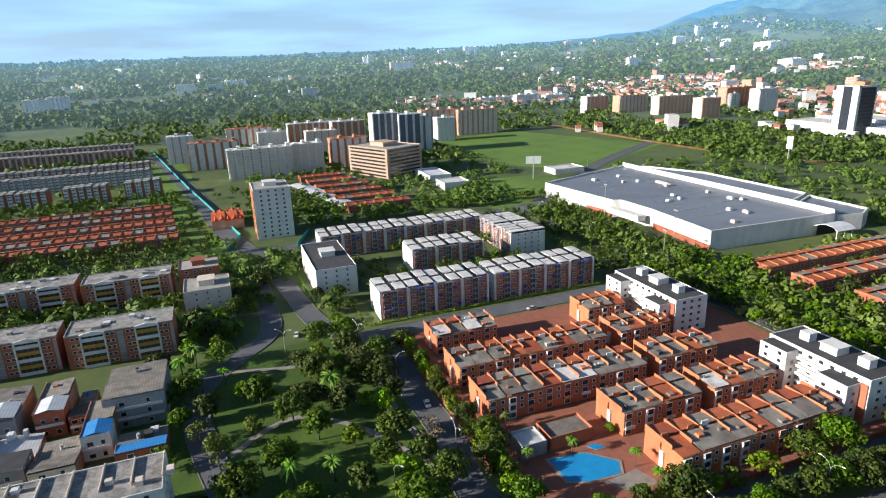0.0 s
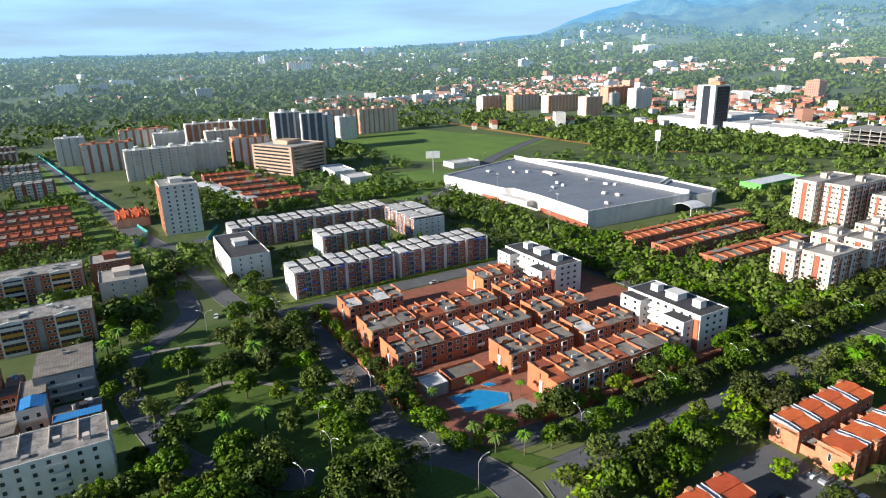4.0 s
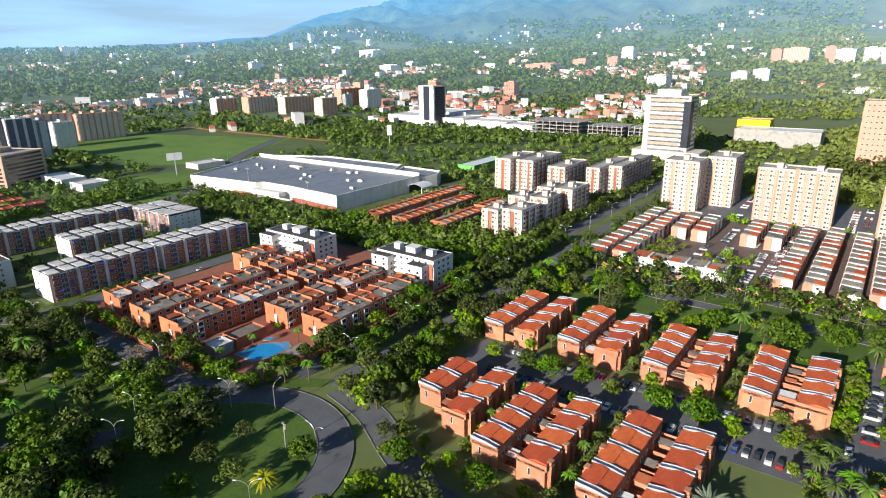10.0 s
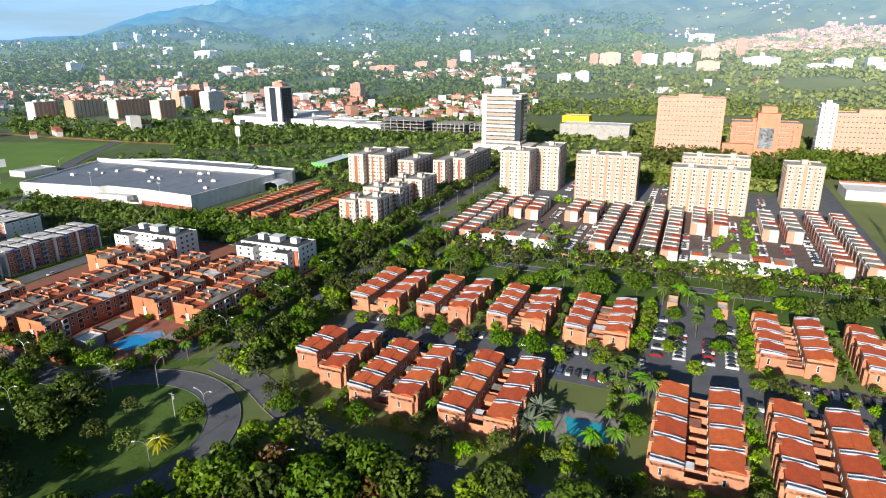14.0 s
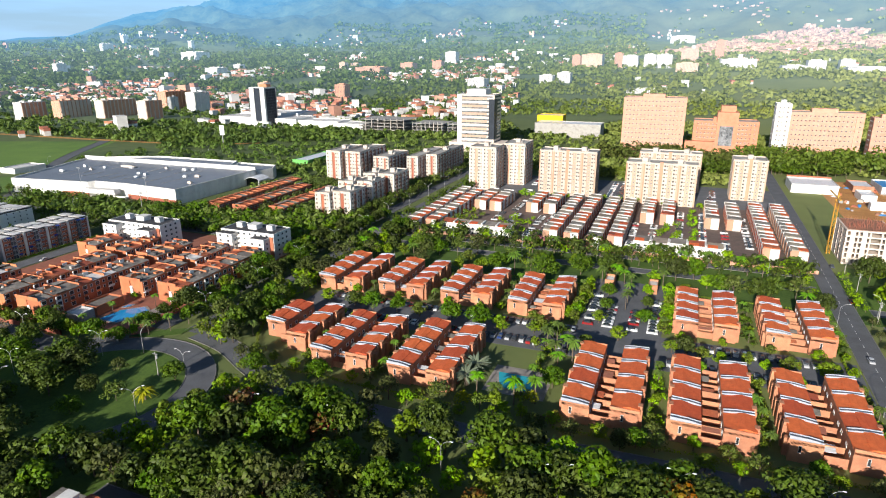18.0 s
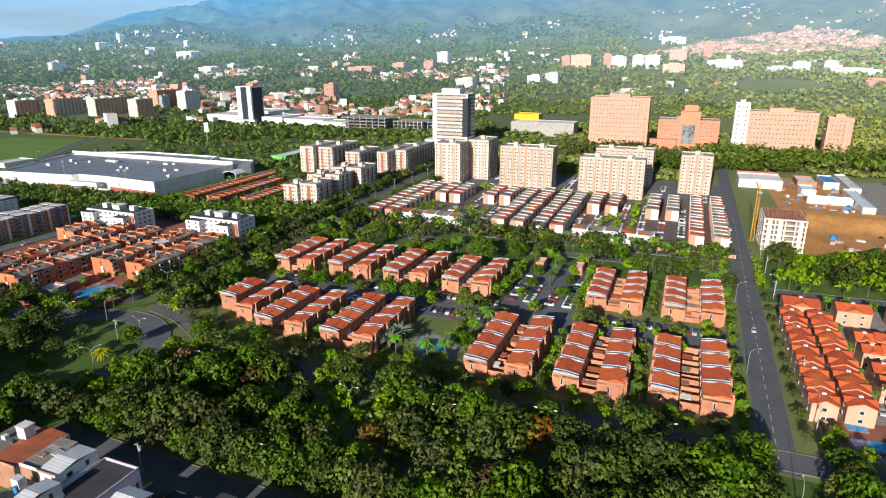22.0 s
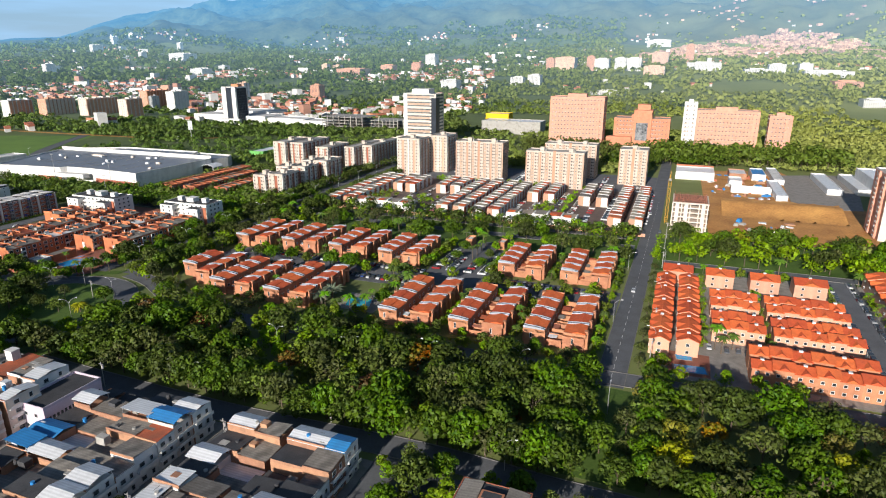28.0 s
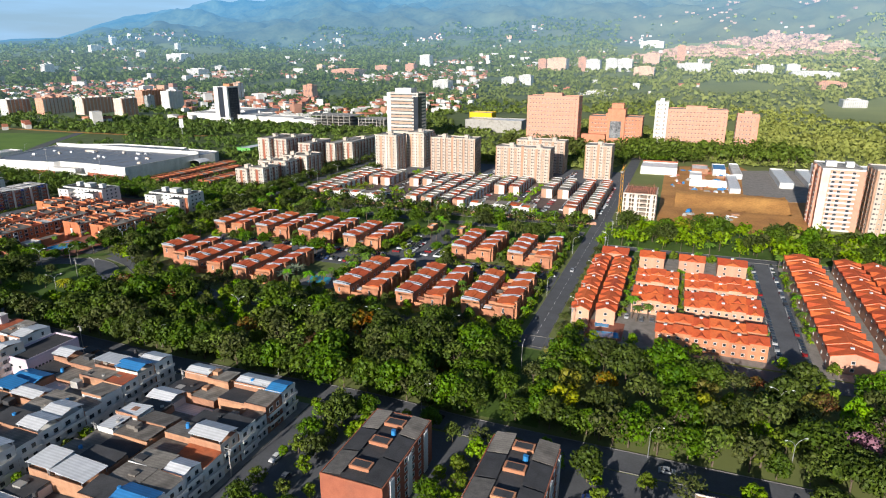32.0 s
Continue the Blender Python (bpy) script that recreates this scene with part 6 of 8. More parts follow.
for r in ((-70, -54, 104, 133, 12), (-37, -20, 108, 133, 12)):
    t = block("brick_apartments", *r, 5, BRICK2, DARKROOF, "brick apartment block with dark corrugated roof and light wells", "ew", 4.2, 1.4, 1.4, tank=False, rim=.25)
    w = (r[1] - r[0]) / 2
    for y in (-9, 1, 9.5):
        # a dark sheet on the solid well paints the shade of its hollow
        for nm, b, m in (("light_well", (-2.6, 2.6, y - 1.5, y + 1.5, 12, 13.0), BRICK), ("well_floor", (-2.1, 2.1, y - 1.1, y + 1.1, 13.0, 13.03), DARKROOF)):
            bm = bmesh.new()
            box(bm, *b)
            part(nm, bm, m, t)
    for sg in (-1, 1):
        for y0, y1 in ((-14, -5), (-4.4, 4.6), (5.2, 14)):
            bm = bmesh.new()
            prism(bm, [(sg * 2.9, 12.75), (sg * (w - .4), 12.2), (sg * (w - .4), 12.28), (sg * 2.9, 12.83)], y0, y1)
            part("roof_sheet", bm, surf("worn_sheet", (.19, .175, .16), (.09, .085, .08), .5, fine=3, spread=.2, stain=.3) if (y0 < -5 and sg < 0) else FIBRE if y0 > 0 else DARKROOF, t)
        for y in (-10, 0, 10):
            bm = bmesh.new()
            box(bm, sg * w - .3, sg * w + .35, y - 1.1, y + 1.1, 0, 11.6)
            part("white_bay", bm, WHITE, t)
    bm = bmesh.new()
    tube(bm, (1.5, 5, 12.2), (1.5, 5, 13.6), .7, .65, 10)
    part("water_tank", bm, BLUEMETAL, t)


# -- far apartment quarters in the west --
def far_block(x, y, w, h, wallmat, bandmat, label, d=16.0, z=0.0, name="far_apartments", floors=None, glazed=True):
    """A slab that shows its broad side to the east and a narrow one to the south."""
    floors = floors or max(4, round(h / 2.8))
    hx, hy = d / 2, w / 2
    t = thing(name, x - hx, y, z, label=label, category="apartment building", group="far apartment blocks")
    body(t, hx, hy, h, wallmat)
    n = max(2, round(w / 8))
    bays, heads = bmesh.new(), bmesh.new()
    for i in range(n):
        c = -hy + w * (i + .5) / n
        box(bays, hx - .1, hx + .5, c - w / n * .36, c + w / n * .30, 0, h - .6)
        box(heads, -hx * .5, hx * .5, c - 1.6, c + 1.6, h - .1, h + (2.6 if i % 2 else 0.6))
    tagged(part("bay", bays, bandmat, t), kind="stuff")
    tagged(part("stair_head", heads, wallmat, t), kind="stuff")
    fh = h / floors
    m = max(2, round(w / 4))
    if not glazed:
        bands = bmesh.new()
        for k in range(floors):
            for i in range(m):
                c = -hy + w * (i + .5) / m
                box(bands, hx - .1, hx + .15, c - 1.1, c + 1.1, k * fh + .9, k * fh + 2.2)
            for i in range(max(2, round(d / 4))):
                c = -hx + d * (i + .5) / max(2, round(d / 4))
                box(bands, c - 1.1, c + 1.1, -hy - .15, -hy + .1, k * fh + .9, k * fh + 2.2)
        tagged(part("window_band", bands, FARGLASS, t), kind="stuff")
        return
    window_set(t, [(hx, -hy + w * (i + .5) / m, k * fh + 1.0, "e") for k in range(floors) for i in range(m)], 1.6, 1.4)
    window_set(t, [(-hx + d * (i + .5) / 4, -hy, k * fh + 1.0, "s") for k in range(floors) for i in range(4)], 1.5, 1.4)
    KEEP.append((x - d - 2, x + 2, y - hy - 2, y + hy + 2))


for x, y, w, h, a, b in ((-948, 124, 28, 30, WHITE, WHITE), (-886, 158, 50, 28, BRICK, WHITE), (-1040, 204, 58, 25, BRICK, WHITE), (-808, 198, 60, 28, WHITE, CREAM), (-1022, 232, 40, 20, WHITE, WHITE),
                         (-993, 274, 55, 31, WHITE, BRICK), (-817, 244, 30, 28, WHITE, CREAM), (-922, 276, 36, 28, CREAM, CREAM), (-964, 317, 42, 33, WHITE, BRICK), (-826, 287, 38, 29, BRICK, WHITE),
                         (-884, 388, 20, 40, GREYWALL, WHITE), (-1005, 450, 50, 36, PEACH, CREAM), (-996, 505, 60, 34, PEACH, CREAM), (-953, 441, 24, 30, WHITE, WHITE)):
    far_block(x, y, w, h, a, b, "far white and brick apartment slab")
far_block(-875, 340, 30, 47, WHITE, BLUEGREY, "tall grey and white tower with glass strips", 20)
far_block(-868, 366, 26, 45, WHITE, BLUEGREY, "tall grey and white tower with glass strips", 20)
t = banded("deck_block", -801, -745, 288, 331, 26, 8, PALEPEACH, "unfinished peach and brick parking deck block", faces="se")
t.rotation_euler = (0, 0, radians(25))
for x, y, w, h, a, b in ((-1150, 804, 44, 29, WHITE, PEACH), (-1111, 852, 60, 30, PEACH, CREAM), (-1050, 890, 70, 30, CREAM, PEACH), (-961, 880, 36, 31, CREAM, PEACH), (-1053, 1032, 66, 37, PEACH, BRICK), (-975, 1010, 40, 38, WHITE, WHITE)):
    far_block(x, y, w, h, a, b, "far row of brick and cream apartment towers", 20)
FAR_LANDMARKS = (
    ("WHITE", ((-1860, 1411, 37, 38), (-2412, 2065, 60, 39), (-2519, 2260, 34, 34), (-2249, 2377, 22, 34), (-1914, 2061, 83, 29), (-2077, 1986, 31, 31), (-1480, 1655, 53, 23), (-1522, 1803, 30, 26))),
    ("WHITE", ((-3141, 1262, 39, 23), (-2759, 1416, 31, 24), (-2709, 1447, 25, 21), (-2902, 820, 20, 30), (-2041, 112, 53, 28), (-2240, 251, 64, 22), (-1420, 730, 78, 16), (-1372, 781, 60, 21), (-1352, 837, 60, 18), (-1793, -146, 50, 33), (-1786, -186, 55, 30))),
    ("WHITE", ((-933, 2273, 44, 51), (-292, 2234, 52, 39), (-238, 2240, 40, 42), (-189, 2244, 52, 42), (-437, 1842, 40, 28), (-478, 1802, 40, 24), (-623, 1651, 47, 29), (54, 2269, 113, 27), (232, 2206, 51, 29), (304, 2207, 40, 32), (190, 2211, 79, 15), (394, 2161, 137, 19), (331, 1498, 47, 16), (-130, 3209, 115, 32), (-186, 1680, 90, 8))),
    ("PEACH", ((-3034, 1367, 72, 33), (-2420, 834, 94, 30), (-1222, 1970, 25, 27), (-1185, 1993, 29, 21), (-402, 2217, 72, 47), (-111, 2148, 69, 26), (-112, 2439, 61, 45), (-980, 1210, 22, 43))),
    ("PINKBRICK", ((-2941, 1849, 40, 29), (-1053, 1929, 98, 19), (-998, 2036, 48, 27), (-908, 2066, 36, 31), (-472, 2204, 30, 45), (-340, 2227, 28, 48), (-28, 2561, 32, 66), (355, 1832, 67, 17), (-827, 1283, 27, 38))),
    ("CONC", ((-2886, 841, 30, 37), (-2765, 974, 53, 25), (-2072, 184, 51, 23), (-1792, 400, 41, 26), (-1053, 1011, 22, 27))))
# far glass and walls, haze painted in as emission
FARGLASS = haze_glow(surf("far_window_glass", (0.12, 0.13, 0.14), (0.06, 0.065, 0.07), 0.2, fine=1, rough=0.3, bump=0))
FARP = haze_glow(surf("far_peach_walls", (0.62, 0.40, 0.29), (0.52, 0.32, 0.22), 0.05, fine=0.3, bump=0, spread=0.1))
FARK = haze_glow(surf("far_pink_brick", (0.52, 0.27, 0.18), (0.42, 0.20, 0.13), 0.05, fine=0.3, bump=0, spread=0.1))
FARC = haze_glow(surf("far_concrete", (0.40, 0.40, 0.39), (0.30, 0.30, 0.29), 0.05, fine=0.3, bump=0, spread=0.1))
FARW = haze_glow(surf("far_white_walls", (0.66, 0.64, 0.61), (0.48, 0.46, 0.43), 0.05, fine=0.3, bump=0, spread=0.15, island=True))
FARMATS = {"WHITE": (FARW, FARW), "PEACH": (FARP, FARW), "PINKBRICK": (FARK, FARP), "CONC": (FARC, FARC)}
for key, spots in FAR_LANDMARKS:
    for x, y, w, h in spots:
        far_block(x + 9, y, w * .9, h, *FARMATS[key], "distant %s building on the hillside" % {"WHITE": "white", "PEACH": "peach", "PINKBRICK": "brick", "CONC": "grey concrete"}[key], w * .9 if y > -x else 18, ground_z(x, y) - 2, "distant_tower", None, False)

# rows of brick-roofed houses in the west
for i, x in enumerate((-700, -676, -652, -630, -610)):
    terrace(x, x + 12, -60 + 4 * i, 122 + 2 * i, h=6, seed=60 + i, near=False)
for i, (x, y0, y1, m) in enumerate(((-760, -60, 30, BRICK2), (-764, 40, 72, BRICK2), (-768, 84, 112, BRICK2), (-830, -80, 100, GREYWALL), (-880, -90, 96, BRICK2), (-1000, -140, 70, CREAM), (-1060, -150, 66, CREAM))):
    slab(x - 14, x, y0, y1, 13, 5, "far five-storey apartment slab with pale roofs", "y", "far slabs", m, WHITE if m != CREAM else BRICK2, CONC, far=True, balcony=False)
for i in range(6):
    terrace(-770 + 26 * i, -758 + 26 * i, 226 + 3 * i, 268 + 4 * i, h=6, seed=80 + i, near=False)
tiled_row(-655, -625, 150, 170, "y", n=5)
t = thing("long_canopy", -685, 232, rz=13, label="long white sheet canopy between two quarters", category="canopy")
bm = bmesh.new()
prism_x(bm, [(-7, 4.6), (0, 5.4), (7, 4.6), (7, 4.4), (0, 5.2), (-7, 4.4)], -52, 52)
part("roof", bm, METAL, t)
for i in range(9):
    bm = bmesh.new()
    for y in (-6.5, 6.5):
        box(bm, -52 + 13 * i - .2, -52 + 13 * i + .2, y - .2, y + .2, 0, 4.6)
    part("frame", bm, STEEL, t)
for a, b in (((-1078, 83), (-791, 131)), ((-791, 131), (-600, 166)), ((-600, 166), (-571, 157)), ((-592, 207), (-562, 196))):
    d = Vector(b) - Vector(a)
    t = new("site_fence", boxmesh("site_fence", TEAL, (0, d.length, -.08, .08, 0, 2.2), *[(i * 8, i * 8 + .25, -.15, .15, 0, 2.5) for i in range(int(d.length / 8))]))
    t.location, t.rotation_euler = (*a, 0), (0, 0, math.atan2(d.y, d.x))
    tagged(t, "teal netting fence along a road verge", "fence", "site fences")

# -- hall of the second shopping centre, steel frames beside it --
def low_hall(x0, x1, y0, y1, h, label, mat=None, roofmat=None):
    t = thing("low_hall", (x0 + x1) / 2, (y0 + y1) / 2, label=label, category="hall", group="low halls")
    body(t, (x1 - x0) / 2, (y1 - y0) / 2, h, mat or WHITE)
    flat_roof(t, (x1 - x0) / 2, (y1 - y0) / 2, h, mat or WHITE, roofmat or ROOFWHITE, 1.0)
    KEEP.append((x0 - 3, x1 + 3, y0 - 3, y1 + 3))
    return t


for r in ((-800, -735, 850, 900, 12), (-735, -660, 855, 910, 11), (-660, -590, 860, 900, 9), (-800, -690, 905, 960, 14), (-590, -545, 850, 890, 8)):
    low_hall(*r, "white low shopping hall with pale roof")
for x0, x1, y0, y1, fl in ((-540, -470, 830, 880, 4), (-465, -420, 845, 890, 3), (-415, -365, 850, 885, 3)):
    t = thing("parking_deck", (x0 + x1) / 2, (y0 + y1) / 2, label="open grey concrete deck under construction", category="building shell", group="concrete decks")
    hx, hy = (x1 - x0) / 2, (y1 - y0) / 2
    for k in range(fl + 1):
        bm = bmesh.new()
        box(bm, -hx, hx, -hy, hy, k * 4.5, k * 4.5 + .5)
        part("deck", bm, CONC, t)
    for i in range(8):
        bm = bmesh.new()
        x = -hx + 1 + (2 * hx - 2) * i / 7
        box(bm, x - .4, x + .4, -hy + .3, -hy + 1.1, 0, fl * 4.5 + 2.5)
        part("column", bm, CONC, t)
    KEEP.append((x0 - 3, x1 + 3, y0 - 3, y1 + 3))
low_hall(-300, -215, 870, 905, 17, "curved grey showroom block", CONC, METAL)
low_hall(-305, -270, 905, 930, 24, "bright yellow block on a grey building", surf("yellow_panel", (0.75, 0.5, 0.02), None, 0.3, bump=0))
low_hall(-470, -452, 570, 625, 5, "low green and yellow roofed kiosk hall", surf("green_panel", (0.16, 0.45, 0.12), None, 0.3, bump=0), METAL)
low_hall(-700, -680, 440, 470, 4, "low white sales pavilion", WHITE, ROOFWHITE)
low_hall(-745, -705, 330, 350, 5, "long white and blue sheet hall", WHITE, METAL)
low_hall(-690, -668, 330, 352, 5, "small white pavilion with balconies", WHITE, ROOFWHITE)

# -- the building site in the east --
def site():
    t = thing("tower_crane", -35.5, 436, label="yellow tower crane beside a raw building", category="crane")
    YEL = surf("crane_yellow", (0.72, 0.36, 0.03), None, 0.5, rough=0.5)
    bm = bmesh.new()
    for k in range(10):
        z = k * 3.0
        for a, b in (((-.8, -.8), (.8, -.8)), ((.8, -.8), (.8, .8)), ((.8, .8), (-.8, .8)), ((-.8, .8), (-.8, -.8))):
            tube(bm, (*a, z), (*a, z + 3), .14, .14, 4)
            tube(bm, (*a, z), (*b, z + 3), .09, .09, 4)
    part("mast", bm, YEL, t)
    bm = bmesh.new()
    tube(bm, (0, -7, 30.6), (0, 22, 30.6), .45, .3, 4)
    tube(bm, (0, 0, 30), (0, 0, 34), .4, .15, 4)
    tube(bm, (0, 0, 33.8), (0, 20, 30.8), .08, .08, 4)
    tube(bm, (0, 0, 33.8), (0, -6.5, 30.8), .08, .08, 4)
    part("jib", bm, YEL, t)
    bm = bmesh.new()
    box(bm, -.9, .9, -7.4, -5.2, 29.4, 30.6)
    part("counterweight", bm, CONC, t)
    t = thing("raw_building", -22, 432, label="unfinished concrete building shell with open floors", category="building shell")
    for k in range(7):
        bm = bmesh.new()
        box(bm, -10.6, 10.6, -13.1, 13.1, k * 2.9, k * 2.9 + .75)
        part("floor_slab", bm, CREAM, t)
    for x in (-10.3, -5, 0, 5, 10.0):
        for y in (-12.6, -4, 4, 12.4):
            bm = bmesh.new()
            box(bm, x - .35, x + .35, y - .35, y + .35, 0, 17.9)
            part("column", bm, CREAM, t)
    for x in (-7.6, -2.4, 7.6):
        bm = bmesh.new()
        box(bm, x - 1.1, x + 1.1, -13.05, -12.8, 0, 17.5)
        part("wall_panel", bm, CREAM, t)
    bm = bmesh.new()
    box(bm, -5.5, 4.5, -6, 9, .4, 17.2)
    part("core", bm, GREYWALL, t)
    for x in (-10.4, 10.1):
        for y in (-9, 0.5, 8):
            part("wall_panel", boxmesh("wall_panel", CREAM, (x, x + .3, y, y + 4.5, 0.7, 17.4)), None, t)
    part("formwork", boxmesh("formwork", RAWBRICK, (-9.8, 9.8, -12, 12, 18.15, 18.3)), None, t)
    bm = bmesh.new()
    rng = random.Random(3)
    for i in range(240):
        x, y = rng.uniform(-10, 10), rng.uniform(-12.5, 12.5)
        tube(bm, (x, y, 17.6), (x + rng.uniform(-.3, .3), y, 19.5 + rng.uniform(0, 1.2)), .05, .05, 4)
    tagged(part("rebar", bm, BRICK2, t), kind="stuff")
    KEEP.append((-45, 122, 405, 676))
    for x0, x1, y0, y1, h, m, r, l in ((-33, -1, 602, 634, 6, WHITE, METAL, "white site office with red roof edge"), (10, 39, 556, 563, 4, METAL, METAL, "long pale sheet shed on a building site"),
                                       (40, 48, 534, 600, 3.5, METAL, METAL, "pale grey sheet shed on a building site"), (46, 54, 604, 668, 3.5, METAL, ROOFWHITE, "pale grey sheet shed on a building site"), (10, 20, 584, 604, 4, WHITE, METAL, "small pale site hut on soil"), (30, 41, 616, 650, 5, WHITE, BLUEMETAL, "blue-roofed hut on a building site"), (12, 26, 620, 646, 4, RAWBRICK, METAL, "low brick site store"),
                                       (80, 91, 572, 648, 4, WHITE, METAL, "white canopy over a parking yard"), (102, 113, 578, 652, 4, WHITE, METAL, "white canopy over a parking yard"), (112, 190, 560, 640, 12, WHITE, METAL, "large factory hall with white sheet roof")):
        low_hall(x0, x1, y0, y1, h, l, m, r)
    part_red = thing("roof_edge", -17, 634, 6.9, label="red roof edge of a site office", category="roof edge")
    part("band", boxmesh("band", BRICK2, (-16, 16, -.4, .4, 0, 1.4)), None, part_red)
    t = thing("earth_bank", 34, 492, label="steep bank of bare orange earth", category="earth bank")
    rng = random.Random(9)
    rows = []
    bm = bmesh.new()
    for j in range(9):
        rows.append([bm.verts.new((-34 + 76 * i / 24, -22 + 40 * j / 8, max(0.05, 5.5 * min(1, (j / 5.0)) ** 1.4 * (1 if j < 7 else .9) + rng.uniform(-.5, .5) - .2))) for i in range(25)])
    for a, b in zip(rows, rows[1:]):
        for i in range(24):
            bm.faces.new((a[i], a[i + 1], b[i + 1], b[i])).smooth = True
    part("slope", bm, DIRT, t)
    sheet("pavement_yard", [(49, 511), (56, 652), (120, 676), (94, 520)], 0.3, PAVE, "raised grey paved yard above the building site", 0.3)

    for i in range(70):
        x, y = rng.uniform(-6, 44), rng.choice((rng.uniform(420, 462), rng.uniform(525, 650), rng.uniform(525, 650)))
        w, d, h = rng.uniform(.6, 3.5), rng.uniform(.6, 2.5), rng.uniform(.4, 2.2)
        ob = new("material_crate", boxmesh("material_crate", rng.choice((CONC, METAL, BRICK2, BLUEMETAL, RAWBRICK)), (-w, w, -d, d, 0, h * .6), (-w * .7, w * .8, -d * .8, d * .6, h * .6, h)))
        ob.location, ob.rotation_euler = (x, y, 0.05 if y > 500 else 0.05), (0, 0, rng.uniform(0, 3))
        tagged(ob, "pale crate of building material on bare soil", "crate", "building site crates")


site()

# -- houses and a white block west of the front road --
for x0, x1, y0, y1, h, m, r in ((-416, -393, 116, 133, 10, GREYWALL, FIBRE), (-399, -379, 112, 119.5, 7.5, WHITE, BLUEMETAL), (-382, -371, 121, 134, 4.6, BRICK2, BLUEMETAL), (-417, -397, 97, 105, 8, BRICK2, METAL), (-418, -396, 84, 93, 8, GREYWALL, METAL),
                                (-386, -370, 101, 112, 5, CREAM, FIBRE), (-417, -396, 106, 111, 5, BRICK2, DARKROOF), (-394, -372, 86, 100, 6, GREYWALL, DARKROOF), (-418, -396, 70, 83, 8, BRICK2, FIBRE), (-394, -372, 70, 85, 7, WHITE, FIBRE)):
    small_house(x0, x1, y0, y1, h, m, r, int(x0 * y0), "e")
for y0, y1, fc in ((96, 136, "ens"), (50, 92, "e")):
    t = block("old_white_block", -354, -339, y0, y1, 13, 5, WHITE, OLDROOF, "weathered white apartment block with stained flat roof", fc, 3.3, 1.2, 1.4, tank=False)
    hy = (y1 - y0) / 2
    for i in range(7):
        bm = bmesh.new()
        y = -hy + .3 + (2 * hy - .6) * i / 6
        box(bm, -7.3, hrng.choice((-1, 3, 7)), y - .12, y + .12, 13.1, 14.0)
        part("party_wall", bm, CREAM, t)
        bm = bmesh.new()
        x, s = hrng.uniform(-5, 5), hrng.uniform(.5, 1.3)
        box(bm, x - s, x + s, y + 1, y + 2.6, 13.1, 13.1 + hrng.uniform(.4, 1.6))
        part("roof_box", bm, hrng.choice((CONC, CREAM, WHITE)), t)
    for y in (-hy * .5, hy * .4):
        for k in range(1, 5):
            bm = bmesh.new()
            box(bm, 7.5, 8.3, y - 2.2, y + 2.2, k * 2.6, k * 2.6 + .12)
            box(bm, 8.2, 8.3, y - 2.2, y + 2.2, k * 2.6 + .12, k * 2.6 + .95)
            part("balcony", bm, WHITE, t)

# -- houses on the corner west of the small-house rows --
for x0, x1, y0, y1, h, m, r, f in ((-213, -201, 118, 128, 11, CREAM, METAL, "e"), (-214, -202, 106, 117, 11, CREAM, METAL, "e"), (-216, -204, 129, 140, 11, WHITE, METAL, "e"), (-240, -222, 131, 146, 7, CREAM, TILE2, "e"), (-214, -202, 92, 105, 10, WHITE, TILE2, "e"), (-214, -202, 78, 91, 9, WHITE, METAL, "e")):
    small_house(x0, x1, y0, y1, h, m, r, int(x0 + y0), f)
LILAC = surf("lilac_paint", (0.60, 0.50, 0.58), (0.50, 0.41, 0.48), 0.4, fine=3, bump=0.05, stain=0.15, streak=True)
t = block("lilac_hall", -203, -192, 122, 141, 8, 2, LILAC, DARKROOF, "lilac-painted hall with dark flat roof and an awning", "s", 4, 1.2, 1.2, tank=False, rim=.8)
part("awning", boxmesh("awning", METAL, (5.4, 9.2, -9, 9.4, 3.1, 3.3)), None, t, "pale sheet awning")
bm = bmesh.new()
for k in range(14):
    box(bm, 5.5, 5.62, -8.4 + 1.25 * k, -7.7 + 1.25 * k, 3.5, 5.2)
part("louvre", bm, DARKROOF, t)
t = thing("water_tank", -231, 141, 7.4, label="white square water tank on a roof", category="water tank")
bm = bmesh.new()
box(bm, -1.6, 1.6, -1.4, 1.4, 0, 3.6)
box(bm, -1.75, 1.75, -1.55, 1.55, 3.6, 3.8)
part("tank", bm, WHITE, t)
block("low_club", 11, 28, 118, 135, 6.5, 2, CREAM, surf("tan_roof", (0.42, 0.30, 0.16), (0.33, 0.23, 0.12), 0.4), "low building with a tan felt roof", "s", tank=False)

# -- pools --
def pool(pts, water, label, name="swimming_pool"):
    cx, cy = sum(p[0] for p in pts) / len(pts), sum(p[1] for p in pts) / len(pts)
    t = thing(name, cx, cy, 0.06, label=label, category="pool")
    for nm, k0, z0, z1, m in (("rim", 1.12, 0.0, 0.14, PAVE), ("water", 1.0, 0.0, 0.18, water)):
        bm = bmesh.new()
        lo = [bm.verts.new(((x - cx) * k0, (y - cy) * k0, z0)) for x, y in pts]
        hi = [bm.verts.new(((x - cx) * k0, (y - cy) * k0, z1)) for x, y in pts]
        bm.faces.new(hi)
        for i in range(len(pts)):
            bm.faces.new((lo[i], lo[(i + 1) % len(pts)], hi[(i + 1) % len(pts)], hi[i]))
        part(nm, bm, m, t)


